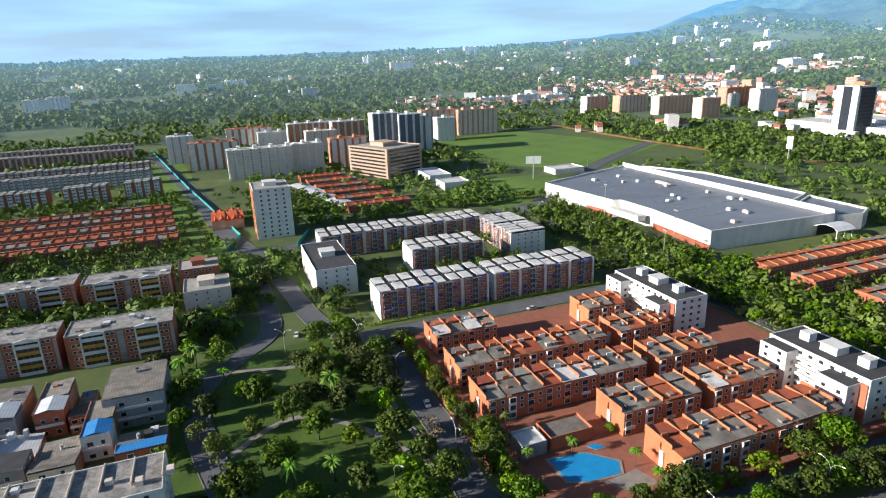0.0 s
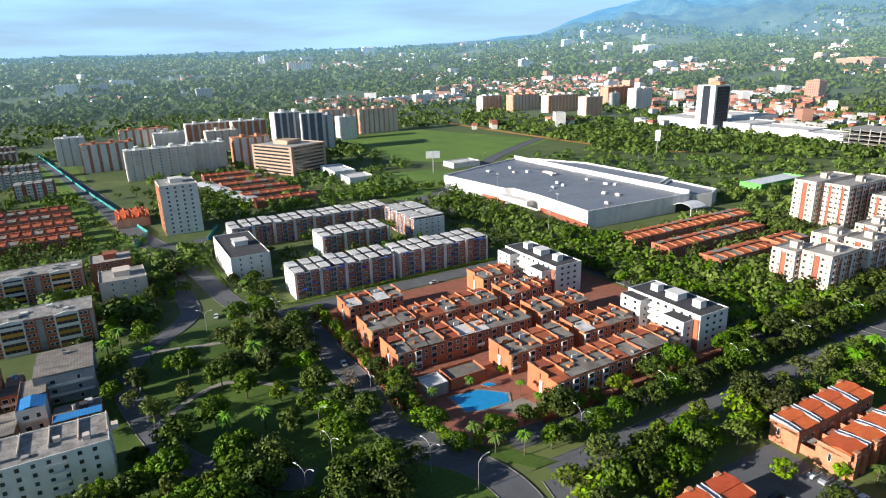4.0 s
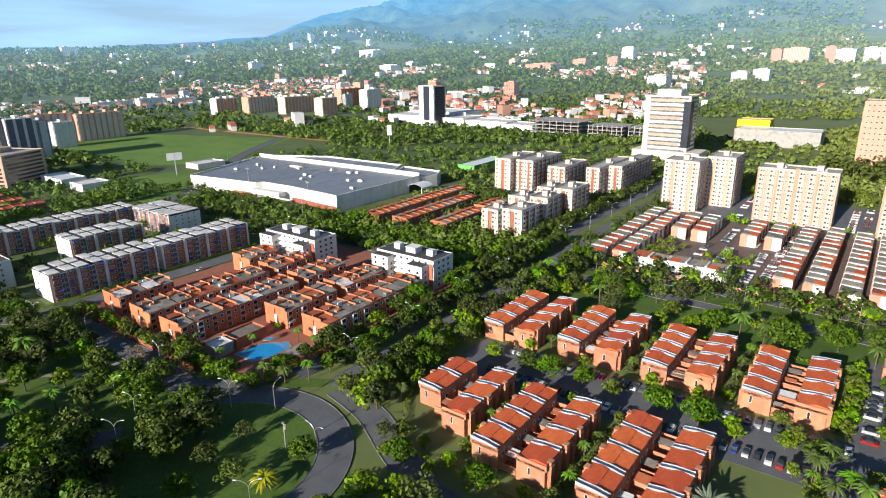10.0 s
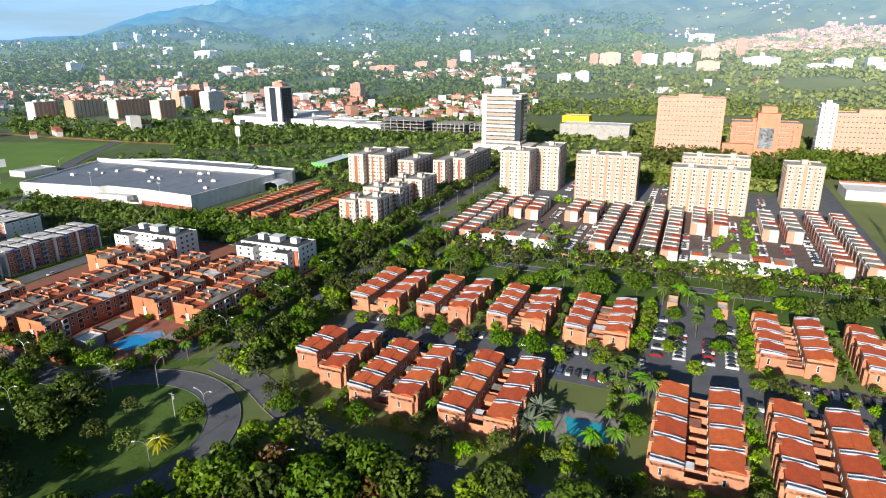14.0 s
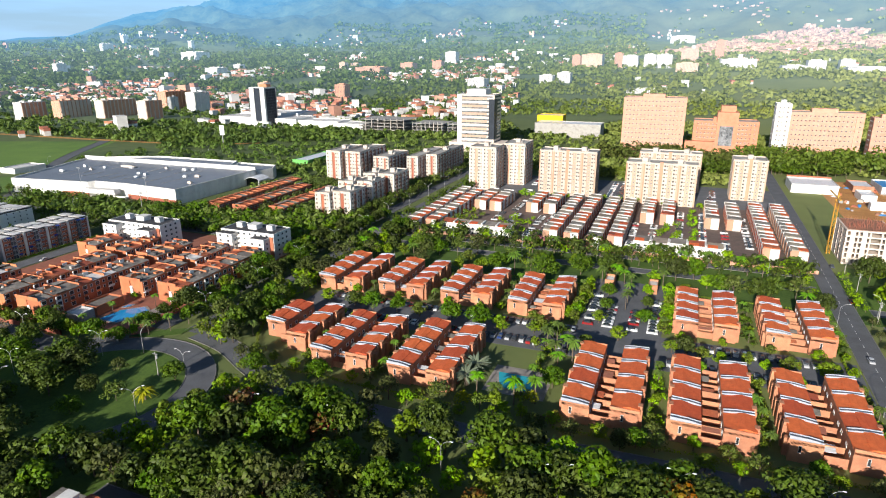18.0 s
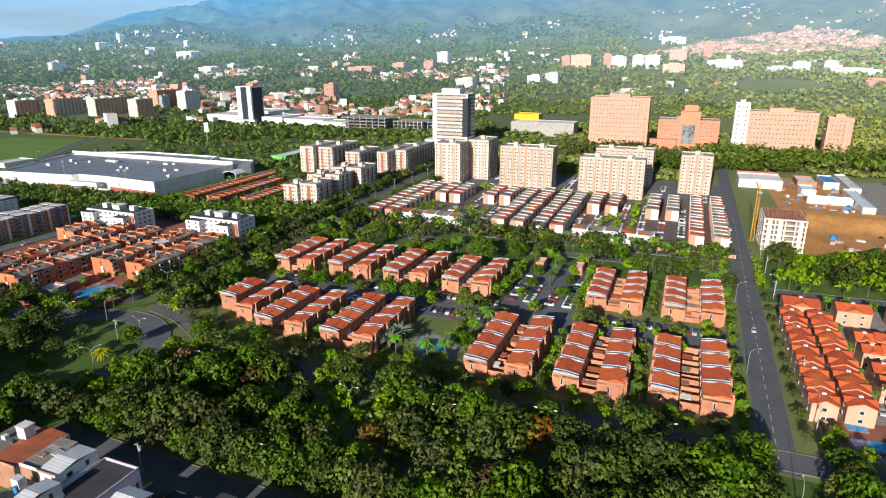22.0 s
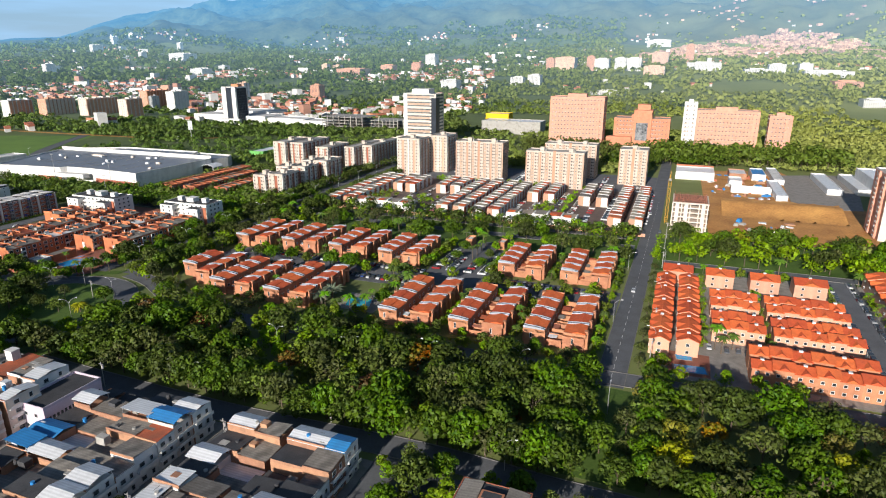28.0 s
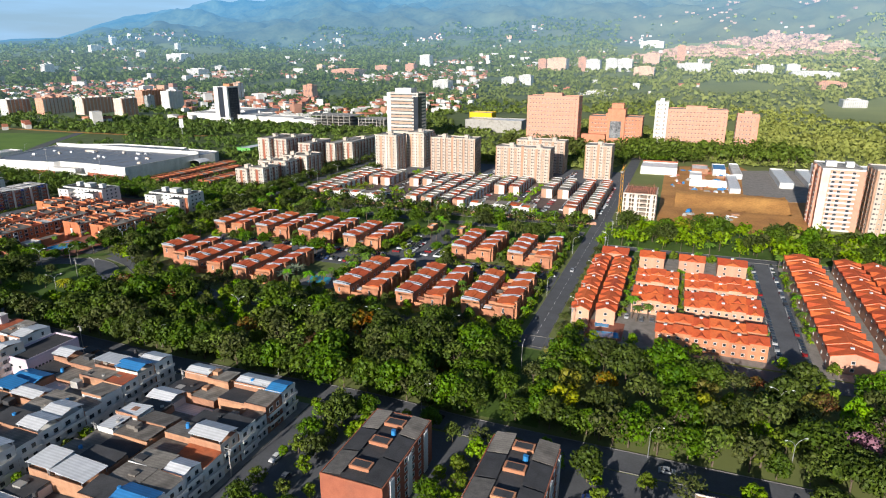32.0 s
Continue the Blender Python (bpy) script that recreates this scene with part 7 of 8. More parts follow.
pool([(-329, 230), (-319.5, 230), (-317.5, 235), (-317, 244), (-321.5, 246.5), (-328, 240)], POOLW, "bright blue swimming pool with an angular outline")
pool([(-330.3, 242.5), (-327.8, 244), (-327.9, 247), (-330.3, 245.5)], POOLW, "small blue paddling pool")
pool([(-164, 247), (-153, 247), (-150, 238), (-161, 237)], POOLT, "teal swimming pool between palms")
pool([(-26, 232), (-16, 233), (-15, 228), (-25, 226.5)], POOLW, "blue swimming pool on a brick terrace")
pool([(-25.5, 240), (-20, 240.5), (-20, 237), (-25, 236.5)], POOLW, "small shallow pool on a brick terrace")
sheet("pavement_play", [(-316, 238), (-317, 249), (-310.5, 251), (-309.5, 243)], 0.07, PAVE, "pale paved play court beside a pool")
sheet("pavement_deck", [(-28, 224.5), (-28, 243), (-14, 243), (-14, 225.5)], 0.06, BRICKPAVE, "brick terrace round small pools")
low_hall(-341, -332.6, 232.5, 246, 3.0, "low pavilion by the pool with a grey roof", TERRA, FIBRE)
low_hall(-339.5, -332, 223.5, 231, 3.2, "open shelter by the pool with a pale roof", GREYWALL, ROOFWHITE)
low_hall(-141, -137, 340, 348, 3.4, "small brick gatehouse with flat roof", BRICK, ROOFWHITE)
low_hall(-122, -118, 340, 348, 3.4, "small brick gatehouse with flat roof", BRICK, ROOFWHITE)

# ---- cars ----
crng = random.Random(8)
def car_kind(col, label):
    paint = surf("car_paint_" + label.split()[0], col, tuple(c * .85 for c in col), 0.5, rough=0.25, bump=0, spread=0.06, spec=0.6)
    t = thing("car", 0, 0, label=label, category="car", group="parked cars")
    bm = bmesh.new()
    prism_x(bm, [(-2.1, .35), (-2.15, .75), (-1.9, .88), (-1.0, .95), (1.6, .95), (2.1, .82), (2.15, .45), (2.05, .3), (-2.0, .3)], -.85, .85)
    roof_bm = bm
    bm = bmesh.new()
    prism_x(bm, [(-1.15, .93), (-.55, 1.42), (1.0, 1.42), (1.6, .93)], -.74, .74)
    part("cabin_glass", bm, GLASS, t)
    prism_x(roof_bm, [(-.6, 1.4), (-.55, 1.47), (1.0, 1.47), (1.1, 1.4)], -.7, .7)
    part("body", roof_bm, paint, t)
    if "wheel" not in PIECES:
        b = bmesh.new()
        tube(b, (-.1, 0, 0), (.1, 0, 0), .31, .31, 10)
        PIECES["wheel"] = mesh_of("wheel", b, DARKROOF)
    for x in (-.78, .78):
        for y in (-1.35, 1.35):
            part("wheel", PIECES["wheel"], None, t, at=(x, y, .31))
    return t


def far_car_kind(col, label):
    """A car of the far car parks: body and glass."""
    paint = surf("far_paint_" + label.split()[0], col, None, 0.5, rough=0.25, bump=0, spread=0.06, spec=0.6)
    bm = bmesh.new()
    prism_x(bm, [(-2.1, .1), (-2.15, .75), (-1.0, .95), (1.6, .95), (2.1, .82), (2.15, .1)], -.85, .85)
    t = new("car", mesh_of("car", bm, paint))
    tagged(t, label, "car", "parked cars")
    bm = bmesh.new()
    prism_x(bm, [(-1.15, .93), (-.55, 1.45), (1.0, 1.45), (1.6, .93)], -.74, .74)
    part("cabin_glass", bm, GLASS, t)
    return t


FARCARS = [far_car_kind((.72, .72, .72), "white car in a far car park"), far_car_kind((.45, .46, .48), "silver car in a far car park"), far_car_kind((.04, .04, .045), "black car in a far car park"), far_car_kind((.28, .02, .02), "red car in a far car park")]
for i, c in enumerate(FARCARS):
    c.matrix_basis = pose(-111 + 13 * (i % 2), 416 - 4 * (i // 2), .12, rz=90)


def far_car(x, y, rz):
    copy_thing(FARCARS[crng.choice((0, 0, 1, 1, 2, 3))], pose(x, y, .12, rz=rz + crng.uniform(-3, 3)))


LOT = []


def lot_car(x, y, rz):
    """A car of the far lots, too small to pick apart."""
    LOT.append((pose(x, y, .12, rz=rz + crng.uniform(-3, 3)), crng.choice((0, 0, 1, 1, 2, 3))))


def far_lots():
    verts, faces, idx = [], [], []
    for m, k in LOT:
        for ob, slot in ((FARCARS[k], k), (FARCARS[k].children[0], 4)):
            n = len(verts)
            verts += [tuple(m @ v.co) for v in ob.data.vertices]
            for p in ob.data.polygons:
                faces.append(tuple(n + q for q in p.vertices))
                idx.append(slot)
    me = bpy.data.meshes.new("far_cars")
    me.from_pydata(verts, [], faces)
    for ob in FARCARS:
        me.materials.append(ob.data.materials[0])
    me.materials.append(GLASS)
    me.polygons.foreach_set("material_index", idx)
    tagged(new("far_cars", me), "many parked cars in far car parks", "cars", kind="stuff")


CARS = [car_kind((.72, .72, .72), "white hatchback parked on asphalt"), car_kind((.5, .51, .53), "silver saloon parked on asphalt"), car_kind((.035, .037, .042), "black saloon parked on asphalt"), car_kind((.30, .015, .02), "red hatchback parked on asphalt"), car_kind((.11, .12, .14), "grey saloon parked on asphalt"), car_kind((.03, .06, .2), "blue hatchback parked on asphalt")]
carn = [0]


def car(x, y, rz=0, z=0.12):
    k = crng.choice((0, 0, 0, 1, 1, 2, 2, 3, 4, 4, 5))
    if carn[0] < len(CARS):
        CARS[carn[0]].matrix_basis = pose(x, y, z, rz=rz)
    else:
        copy_thing(CARS[k], pose(x, y, z, rz=rz + crng.uniform(-2, 2)))
    carn[0] += 1


def bay_lines(x0, x1, y0, y1, step, mat=None):
    x = x0
    while x <= x1:
        bm = bmesh.new()
        box(bm, x - .06, x + .06, y0, y1, 0.05, 0.075)
        ob = new("bay_line", mesh_of("bay_line", bm, mat or PAINTY))
        tagged(ob, "painted yellow parking bay line", "marking", kind="structure")
        x += step


for y, ylo, yhi in ((289.2, 286.6, 291.8), (273.0, 270.4, 275.6)):
    x = -248.0
    while x < -56:
        if not (-146 < x < -112) and crng.random() < .96:
            if crng.random() < .4:
                car(x, y + crng.uniform(-.3, .3), crng.choice((0, 180)))
            else:
                far_car(x, y + crng.uniform(-.3, .3), crng.choice((0, 180)))
        x += 2.75
bay_lines(-250, -150, 286.4, 291.6, 5.5)
bay_lines(-112, -56, 286.4, 291.6, 5.5)
for k in range(12):
    for x in (-142, -134.5, -125, -117.5):
        if crng.random() < .85 and not (k > 7 and -140 < x < -120):
            far_car(x, 297 + 2.9 * k, 90)
for x in (-111, -98):
    y = 424
    while y < 500:
        if crng.random() < .75:
            lot_car(x, y, 90)
        y += 3.0
for x, y0, y1 in ((-196, 410, 460), (-218, 468, 500), (-74, 425, 500), (-90, 560, 596), (-48.5, 424, 520), (-224, 412, 462), (-213, 412, 462), (-203, 470, 500), (-189, 412, 500), (-163, 530, 596), (-156, 545, 596), (-92, 522, 556), (-86, 420, 462), (-224, 530, 545), (-226, 560, 596), (-137, 412, 462), (-126, 412, 462), (-60, 530, 552)):
    y = y0
    while y < y1:
        if crng.random() < .7:
            lot_car(x, y, 90)
        y += 3.4
far_lots()
for x in (40.5, 49.5):
    y = 230
    while y < 345:
        if crng.random() < .72:
            far_car(x, y, 0)
        y += 3.0
for x, y, r in ((-437, 178, 80), (-505, 172, 95), (-400, 207, 85), (-413, 213, 40), (-368, 209, 85), (-303, 330, 0), (-281, 360, 0), (-45, 300, 0), (-39, 360, 0), (-38, 410, 0), (-46, 455, 0), (-60, 152, 90), (-110, 149, 88), (5, 150, 92), (-93, 118, 0), (-142, 128, 0), (-142, 112, 0), (-48, 118, 0), (-47.5, 108, 0),
                (-86, 112, 0), (-86, 120, 0), (-80, 137, 90), (-72, 141, 90), (-62, 140, 90), (-12, 132, 90), (-12, 128, 90), (-9, 122, 90), (-14, 250, 0), (-8, 249, 0), (-4, 250, 0), (-1, 249, 0), (-424, 250, 0), (-421, 275, 0), (-324, 174, 40)):
    car(x, y, r)

# ---- street lamps ----
def lamp_kind(two):
    t = thing("street_lamp", 0, 0, label="tall grey street lamp with %s" % ("two curved arms" if two else "one curved arm"), category="street lamp", group="street lamps")
    bm = bmesh.new()
    tube(bm, (0, 0, 0), (0, 0, 8.2), .13, .08, 7)
    part("pole", bm, STEEL, t)
    for sg in (1, -1) if two else (1,):
        bm = bmesh.new()
        pts = [(0, 0, 8.0), (sg * .7, 0, 9.1), (sg * 1.6, 0, 9.7), (sg * 2.7, 0, 9.95)]
        for a, b in zip(pts, pts[1:]):
            tube(bm, a, b, .065, .06, 6)
        arm = part("arm", bm, STEEL, t)
        bm = bmesh.new()
        prism_x(bm, [(-.14, 9.9), (.14, 9.9), (.09, 10.06), (-.09, 10.06)], min(sg * 2.5, sg * 3.3), max(sg * 2.5, sg * 3.3))
        part("lamp_head", bm, METAL, arm)
    return t


LAMPS = [lamp_kind(True), lamp_kind(False)]
for i, (x, y, k, r) in enumerate(((-423, 172, 0, 60), (-388, 205, 1, 80), (-418, 199, 0, 20), (-341, 208, 0, 0), (-307, 176, 0, 30), (-300, 207, 0, 20), (-288, 214, 1, 90), (-261, 206, 0, 0), (-257, 182, 0, 40), (-316, 186, 0, 20), (-332, 188, 1, 30), (-223, 192, 0, 10), (-196, 196, 0, 30),
                                 (-163, 191, 0, 0), (-133, 192, 0, 20), (-106, 200, 0, 0), (-75, 205, 0, 10), (-44, 191, 1, 90), (-17, 203, 0, 40), (15, 195, 1, 60), (35, 189, 0, 0), (0, 155, 1, 0), (-66, 154, 1, 0), (35, 162, 0, 30), (-172, 158, 1, 0), (-73, 194, 0, 30),
                                 (-33, 240, 1, 180), (-33, 290, 1, 180), (-33, 345, 1, 180), (-50, 262, 1, 0), (-50, 330, 1, 0))):
    m = pose(x, y, 0, rz=r)
    if i < 2:
        LAMPS[i if k == i else i].matrix_basis = m
    else:
        copy_thing(LAMPS[k], m)
for y in range(250, 640, 34):
    copy_thing(LAMPS[0], pose(-291, y, 0, rz=4))
for x in range(-270, -60, 40):
    copy_thing(LAMPS[1], pose(x, 379, 0, rz=90))
for x, y in ((-609, 610), (-575, 560), (-640, 500), (-690, 480), (-560, 356), (-500, 356), (-440, 345)):
    copy_thing(LAMPS[1], pose(x, y, 0, rz=30))


def mast(x, y, h):
    t = thing("light_mast", x, y, label="very tall slender light mast", category="light mast", group="masts by the hall")
    bm = bmesh.new()
    tube(bm, (0, 0, 0), (0, 0, h), .22, .12, 7)
    part("pole", bm, STEEL, t)
    bm = bmesh.new()
    box(bm, -1.6, 1.6, -.15, .15, h - .6, h + .2)
    part("lamp_bar", bm, STEEL, t)


mast(-520, 380, 26)
mast(-462, 384, 22)
mast(-455, 372, 14)


def panel_sign(x, y, h, w, ph, rz, label):
    t = thing("panel_sign", x, y, rz=rz, label=label, category="sign")
    bm = bmesh.new()
    tube(bm, (0, 0, 0), (0, 0, h), .5, .4, 8)
    part("post", bm, STEEL, t)
    bm = bmesh.new()
    box(bm, -w / 2, w / 2, -.3, .3, h - ph, h)
    part("panel", bm, METAL, t)


panel_sign(-673, 414, 20, 13, 6.5, 70, "large white blank billboard on a post")
panel_sign(-609, 635, 27, 5, 11, 30, "tall white pylon sign")


def pole(x, y, h=9):
    t = thing("utility_pole", x, y, label="grey concrete utility pole with a crossarm", category="utility pole", group="utility poles")
    bm = bmesh.new()
    tube(bm, (0, 0, 0), (0, 0, h), .18, .11, 7)
    part("pole", bm, CONC, t)
    bm = bmesh.new()
    box(bm, -1.0, 1.0, -.07, .07, h - .8, h - .65)
    part("crossarm", bm, STEEL, t)
    bm = bmesh.new()
    tube(bm, (.3, .2, h - 2.4), (.3, .2, h - 1.3), .28, .28, 8)
    part("transformer", bm, GREYWALL, t)


for x, y in ((-99.5, 108), (-99.5, 84), (-141, 136), (-141, 104), (-34, 232), (-34, 262), (-34, 300), (-34, 340), (-34, 376), (-34, 402), (-200, 148), (-120, 157), (-270, 203)):
    pole(x, y)

# ---- hedges and walls ----
def hedge(x0, y0, x1, y1, h=1.3, w=1.2, name="hedge"):
    rng = random.Random(int(x0 * 3 + y0))
    L = math.hypot(x1 - x0, y1 - y0)
    verts, faces, norms = [], [], []
    for i in range(int(L / 0.8) + 1):
        k = i * .8 / max(L, .1)
        blob_leaves(verts, faces, norms, (x1 - x0) * k, (y1 - y0) * k, h * .55, w * .5, 9, .32, rng)
    ob = new(name, leaf_mesh(name, verts, faces, norms, LEAF3))
    ob.location = (x0, y0, .1)
    tagged(ob, "clipped green boundary hedge", "hedge", "hedges")


for h in ((-54, 222, -54, 345), (-245, 223, -258, 240), (-258, 240, -268, 262), (-268, 262, -268, 334), (-268, 334, -148, 340), (-112, 342, -54, 342), (-455, 206, -434, 206), (-434, 206, -434, 318), (-530, 188, -470, 190), (-245, 222, -172, 221), (-140, 220, -56, 223), (-32, 224, -32, 336)):
    hedge(*h)


def low_wall(x0, y0, x1, y1, mat, h=2.0, label="low boundary wall"):
    d = Vector((x1 - x0, y1 - y0))
    bm = bmesh.new()
    box(bm, 0, d.length, -.12, .12, 0, h)
    for i in range(int(d.length / 6) + 1):
        box(bm, i * 6 - .0, min(i * 6 + .4, d.length), -.2, .2, 0, h + .2)
    ob = new("boundary_wall", mesh_of("boundary_wall", bm, mat))
    ob.location, ob.rotation_euler = (x0, y0, 0), (0, 0, math.atan2(d.y, d.x))
    tagged(ob, label, "wall", kind="structure")


low_wall(-420, 214, -330, 214, BRICK2, 2.0, "low brick boundary wall of an estate")
low_wall(-302, 246, -302, 345, BRICK2, 2.0, "low brick boundary wall of an estate")
low_wall(-270, 396, -46, 396, PEACH, 2.0, "low peach boundary wall of an estate")

# ---- groves ----
MIX = ["broadleaf_tree"] * 7 + ["olive_tree"] * 2 + ["bright_tree"] * 4
KEEP += [(-51.5, -39.5, 206, 700), (-50, -38, 192, 206), (-225, 160, 206, 215), (-240, 160, 147, 155), (-301, -280, 235, 700), (-285, -50, 368, 374), (-146, -114, 268, 352), (-264, -50, 268, 292), (-100, -90, 20, 146), (-149, -140, 20, 146), (-30, -12, 224, 244), (38, 52, 224, 350),
         (-75, -52, 95, 137), (-40, -17, 100, 137), (-210, -100, 20, 145), (-168, -148, 236, 250), (-700, -610, 390, 480), (-430, -421, 205, 330), (-420, -302, 214, 345)]

for k in range(24):
    KEEP.append((-1016 + 19.5 * k - 12, -1016 + 19.5 * k + 12, 91 + 3.5 * k - 13, 91 + 3.5 * k + 11))
KEEP += [(-600, -552, 160, 215), (-592, -566, 200, 300), (-600, -574, 300, 380), (-500, -432, 172, 192), (-470, -400, 158, 176), (-448, -414, 196, 214)]


def off_ring(x, y):
    r = math.hypot(x + 283, y - 189)
    return not (26 < r < 40 and -80 < math.degrees(math.atan2(y - 189, x + 283)) < 160)


base_clear = clear


def clear(x, y):
    return base_clear(x, y) and off_ring(x, y)


# the wood between the two front roads
grove(-248, -58, 158, 205, 120, MIX + ["flame_tree"], 1.15, 1.7, gap=6.0, seed=3)
grove(-34, 160, 157, 213, 105, MIX + ["flame_tree", "yellow_tree", "olive_tree", "bright_tree"], 1.0, 1.55, gap=6.2, seed=13)
grove(-250, -56, 216, 226, 40, ["broadleaf_tree", "bright_tree", "bright_tree", "olive_tree"], 0.65, 1.0, gap=4.5, seed=14)
grove(-90, 160, 136, 146.5, 40, ["broadleaf_tree", "bright_tree", "olive_tree"], 0.8, 1.25, gap=5, seed=16)
for y in range(158, 212, 7):
    plant("broadleaf_tree", -53.5, y, trng.uniform(1.1, 1.4))
    plant("broadleaf_tree", -31, y + 3, trng.uniform(1.1, 1.4))
grove(-50, -40, 98, 133, 9, ["broadleaf_tree", "bright_tree"], .6, .9, gap=5, seed=116)
grove(-18, 60, 60, 134, 40, ["broadleaf_tree", "bright_tree", "olive_tree"], .9, 1.3, gap=7, seed=117)
for x, y, kind, q in ((-30, 185, "flame_tree", 1.2), (-12, 172, "yellow_tree", 1.1), (14, 186, "yellow_tree", 1.2), (30, 176, "olive_tree", 1.5), (44, 194, "yellow_tree", 1.0), (70, 170, "flame_tree", 1.2), (86, 186, "yellow_tree", 1.1), (-118, 172, "flame_tree", .9), (-196, 160, "flame_tree", 1.0), (-70, 176, "flame_tree", .9), (-60, 166, "yellow_tree", 1.0), (8, 166, "dry_tree", 1.4), (60, 182, "dry_tree", 1.4)):
    plant(kind, x, y, q)
plant("pink_tree", 52, 172, 1.3)
thicket(-248, -56, 157, 205, 60, 301, LEAF, size=.55, gap=6, label="low undergrowth in the wood")
thicket(-34, 160, 157, 212, 80, 302, LEAF2, size=.6, gap=6, label="bright undergrowth in the wood")
thicket(-30, 150, 355, 404, 85, 601, LEAF3, size=1.15, gap=5.5, label="row of tall bright trees before the building site")
thicket(-279, -262, 226, 300, 26, 602, LEAF3, size=.85, gap=4.5, label="bright trees along an estate wall")
thicket(-40, -12, 640, 720, 40, 603, LEAF, size=1.0, gap=5, label="dense green trees behind a building site")
# along the front road
for k in range(26):
    plant(trng.choice(("broadleaf_tree", "broadleaf_tree", "olive_tree")), -238 + 7.2 * k + trng.uniform(-1, 1), 157.5 + trng.uniform(-.5, 1), trng.uniform(1.1, 1.45))
for k in range(24):
    plant(trng.choice(("broadleaf_tree", "olive_tree", "broadleaf_tree")), -28 + 7.5 * k + trng.uniform(-1, 1), 157.5 + trng.uniform(-.5, 1), trng.uniform(1.0, 1.4))
grove(-91, -74, 92, 146, 16, ["bright_tree", "broadleaf_tree"], .6, .95, gap=5, seed=131)
grove(-53, -31, 157, 190, 12, ["broadleaf_tree", "olive_tree", "bright_tree"], .7, 1.1, gap=6, seed=132)
# the park
grove(-428, -322, 125, 203, 62, MIX + ["palm_tree", "hedge_bush"], 0.8, 1.4, gap=7, seed=4)
grove(-306, -262, 172, 206, 9, ["broadleaf_tree", "olive_tree"], 0.7, 1.0, gap=12, seed=17)
grove(-325, -245, 122, 160, 42, MIX, 1.2, 1.6, gap=6.5, seed=18)
grove(-325, -290, 150, 200, 16, MIX, 0.9, 1.4, gap=7, seed=118)
plant("dry_tree", -348, 203, 1.3)
plant("golden_palm", -262, 190, 1.2)
for x, y in ((-298, 226), (-293, 232), (-266, 236), (-260, 240), (-303, 222)):
    plant("palm_tree", x, y, 0.8)
for i in range(15):
    plant("bright_tree" if i % 3 else "broadleaf_tree", -412 + 6.5 * i, 214.5 + (i % 2) * 1.5, 1.0 if i % 3 else .8)
grove(-345, -302, 214, 256, 12, ["bright_tree", "broadleaf_tree"], 0.8, 1.0, gap=5, seed=19)
# boulevard
for y in range(240, 420, 8):
    plant("broadleaf_tree", -291 + trng.uniform(-1, 1), y, trng.uniform(.85, 1.1))
grove(-308, -301.5, 250, 400, 18, ["broadleaf_tree", "bright_tree"], 1.0, 1.3, gap=6, seed=20)
grove(-278.5, -263, 232, 396, 42, ["broadleaf_tree", "bright_tree", "olive_tree"], .95, 1.35, gap=5.0, seed=21)
thicket(-279, -266, 400, 640, 40, 22, gap=5)
thicket(-293, -288, 420, 640, 30, 122, gap=5)
thicket(-310, -301, 400, 640, 40, 23, gap=5)
# north green strip
grove(-276, -52, 338, 367, 46, MIX + ["palm_tree", "palm_tree"], .95, 1.3, gap=5.5, seed=5)
thicket(-270, -50, 376, 397, 75, 25, gap=4.6, size=1.05)
thicket(-270, -50, 377, 397, 25, 125, LEAF3, gap=6, size=.9)
for i in range(12):
    plant("palm_tree", -200 + 13 * i + trng.uniform(-3, 3), 380 + trng.uniform(0, 12), 1.0)
plant("pink_tree", -184, 396, .8)
grove(-30, 150, 362, 404, 46, MIX + ["yellow_tree", "bright_tree"], 1.15, 1.6, gap=7.0, seed=26)
grove(-30, 100, 333, 347, 12, ["bright_tree", "palm_tree"], .7, 1.0, gap=6, seed=27)
thicket(-55, -52, 350, 520, 22, 500, LEAF3, size=.55, gap=4, label="row of small street trees")
thicket(-39, -36, 350, 400, 8, 501, LEAF3, size=.55, gap=4, label="row of small street trees")
for y in range(225, 345, 12):
    plant("bright_tree", -53.2, y, .6)
    plant("olive_tree" if y % 2 else "bright_tree", -37.5, y, .55)
for i, r in enumerate(((-219, -199, 412, 445), (-106, -102, 412, 500), (-247, -233, 412, 455), (-230, -190, 510, 522), (-165, -90, 512, 520), (-122, -112, 412, 460), (-280, -100, 600, 640))):
    thicket(*r, 12 if i < 6 else 90, 520 + i, LEAF3, size=.6 if i < 6 else 1.0, gap=4, label="small green trees in a car park")
thicket(-195, -60, 690, 736, 60, 701, LEAF2, size=1.9, gap=7, label="tall bright trees before a hospital")
thicket(-60, 120, 690, 765, 120, 702, LEAF2, size=2.0, gap=7, label="tall bright trees before brick institutes")
thicket(-100, 20, 640, 690, 60, 703, LEAF, size=1.5, gap=7, label="tall green trees behind a building site")
# estate gardens
for i, x in enumerate((-230, -201, -152, -113.3, -83.6, -53.5)):
    thicket(x - 1.6, x + 1.6, 230, 268, 16, 400 + i, LEAF3, size=.36, gap=1.6, label="garden shrubs between brick house rows")
    for y in range(233, 268, 11):
        plant(trng.choice(("palm_tree", "bright_tree", "palm_tree")), x + trng.uniform(-.8, .8), y + trng.uniform(-2, 2), .62)
for i, x in enumerate((-268, -238.7, -208.8, -178.8, -149, -113, -83.2, -53)):
    thicket(x - 1.6, x + 1.6, 297, 334, 15, 420 + i, LEAF, size=.36, gap=1.6, label="garden shrubs between brick house rows")
    for y in range(300, 334, 11):
        plant(trng.choice(("palm_tree", "bright_tree", "palm_tree")), x + trng.uniform(-.6, .6), y + trng.uniform(-2, 2), .6)
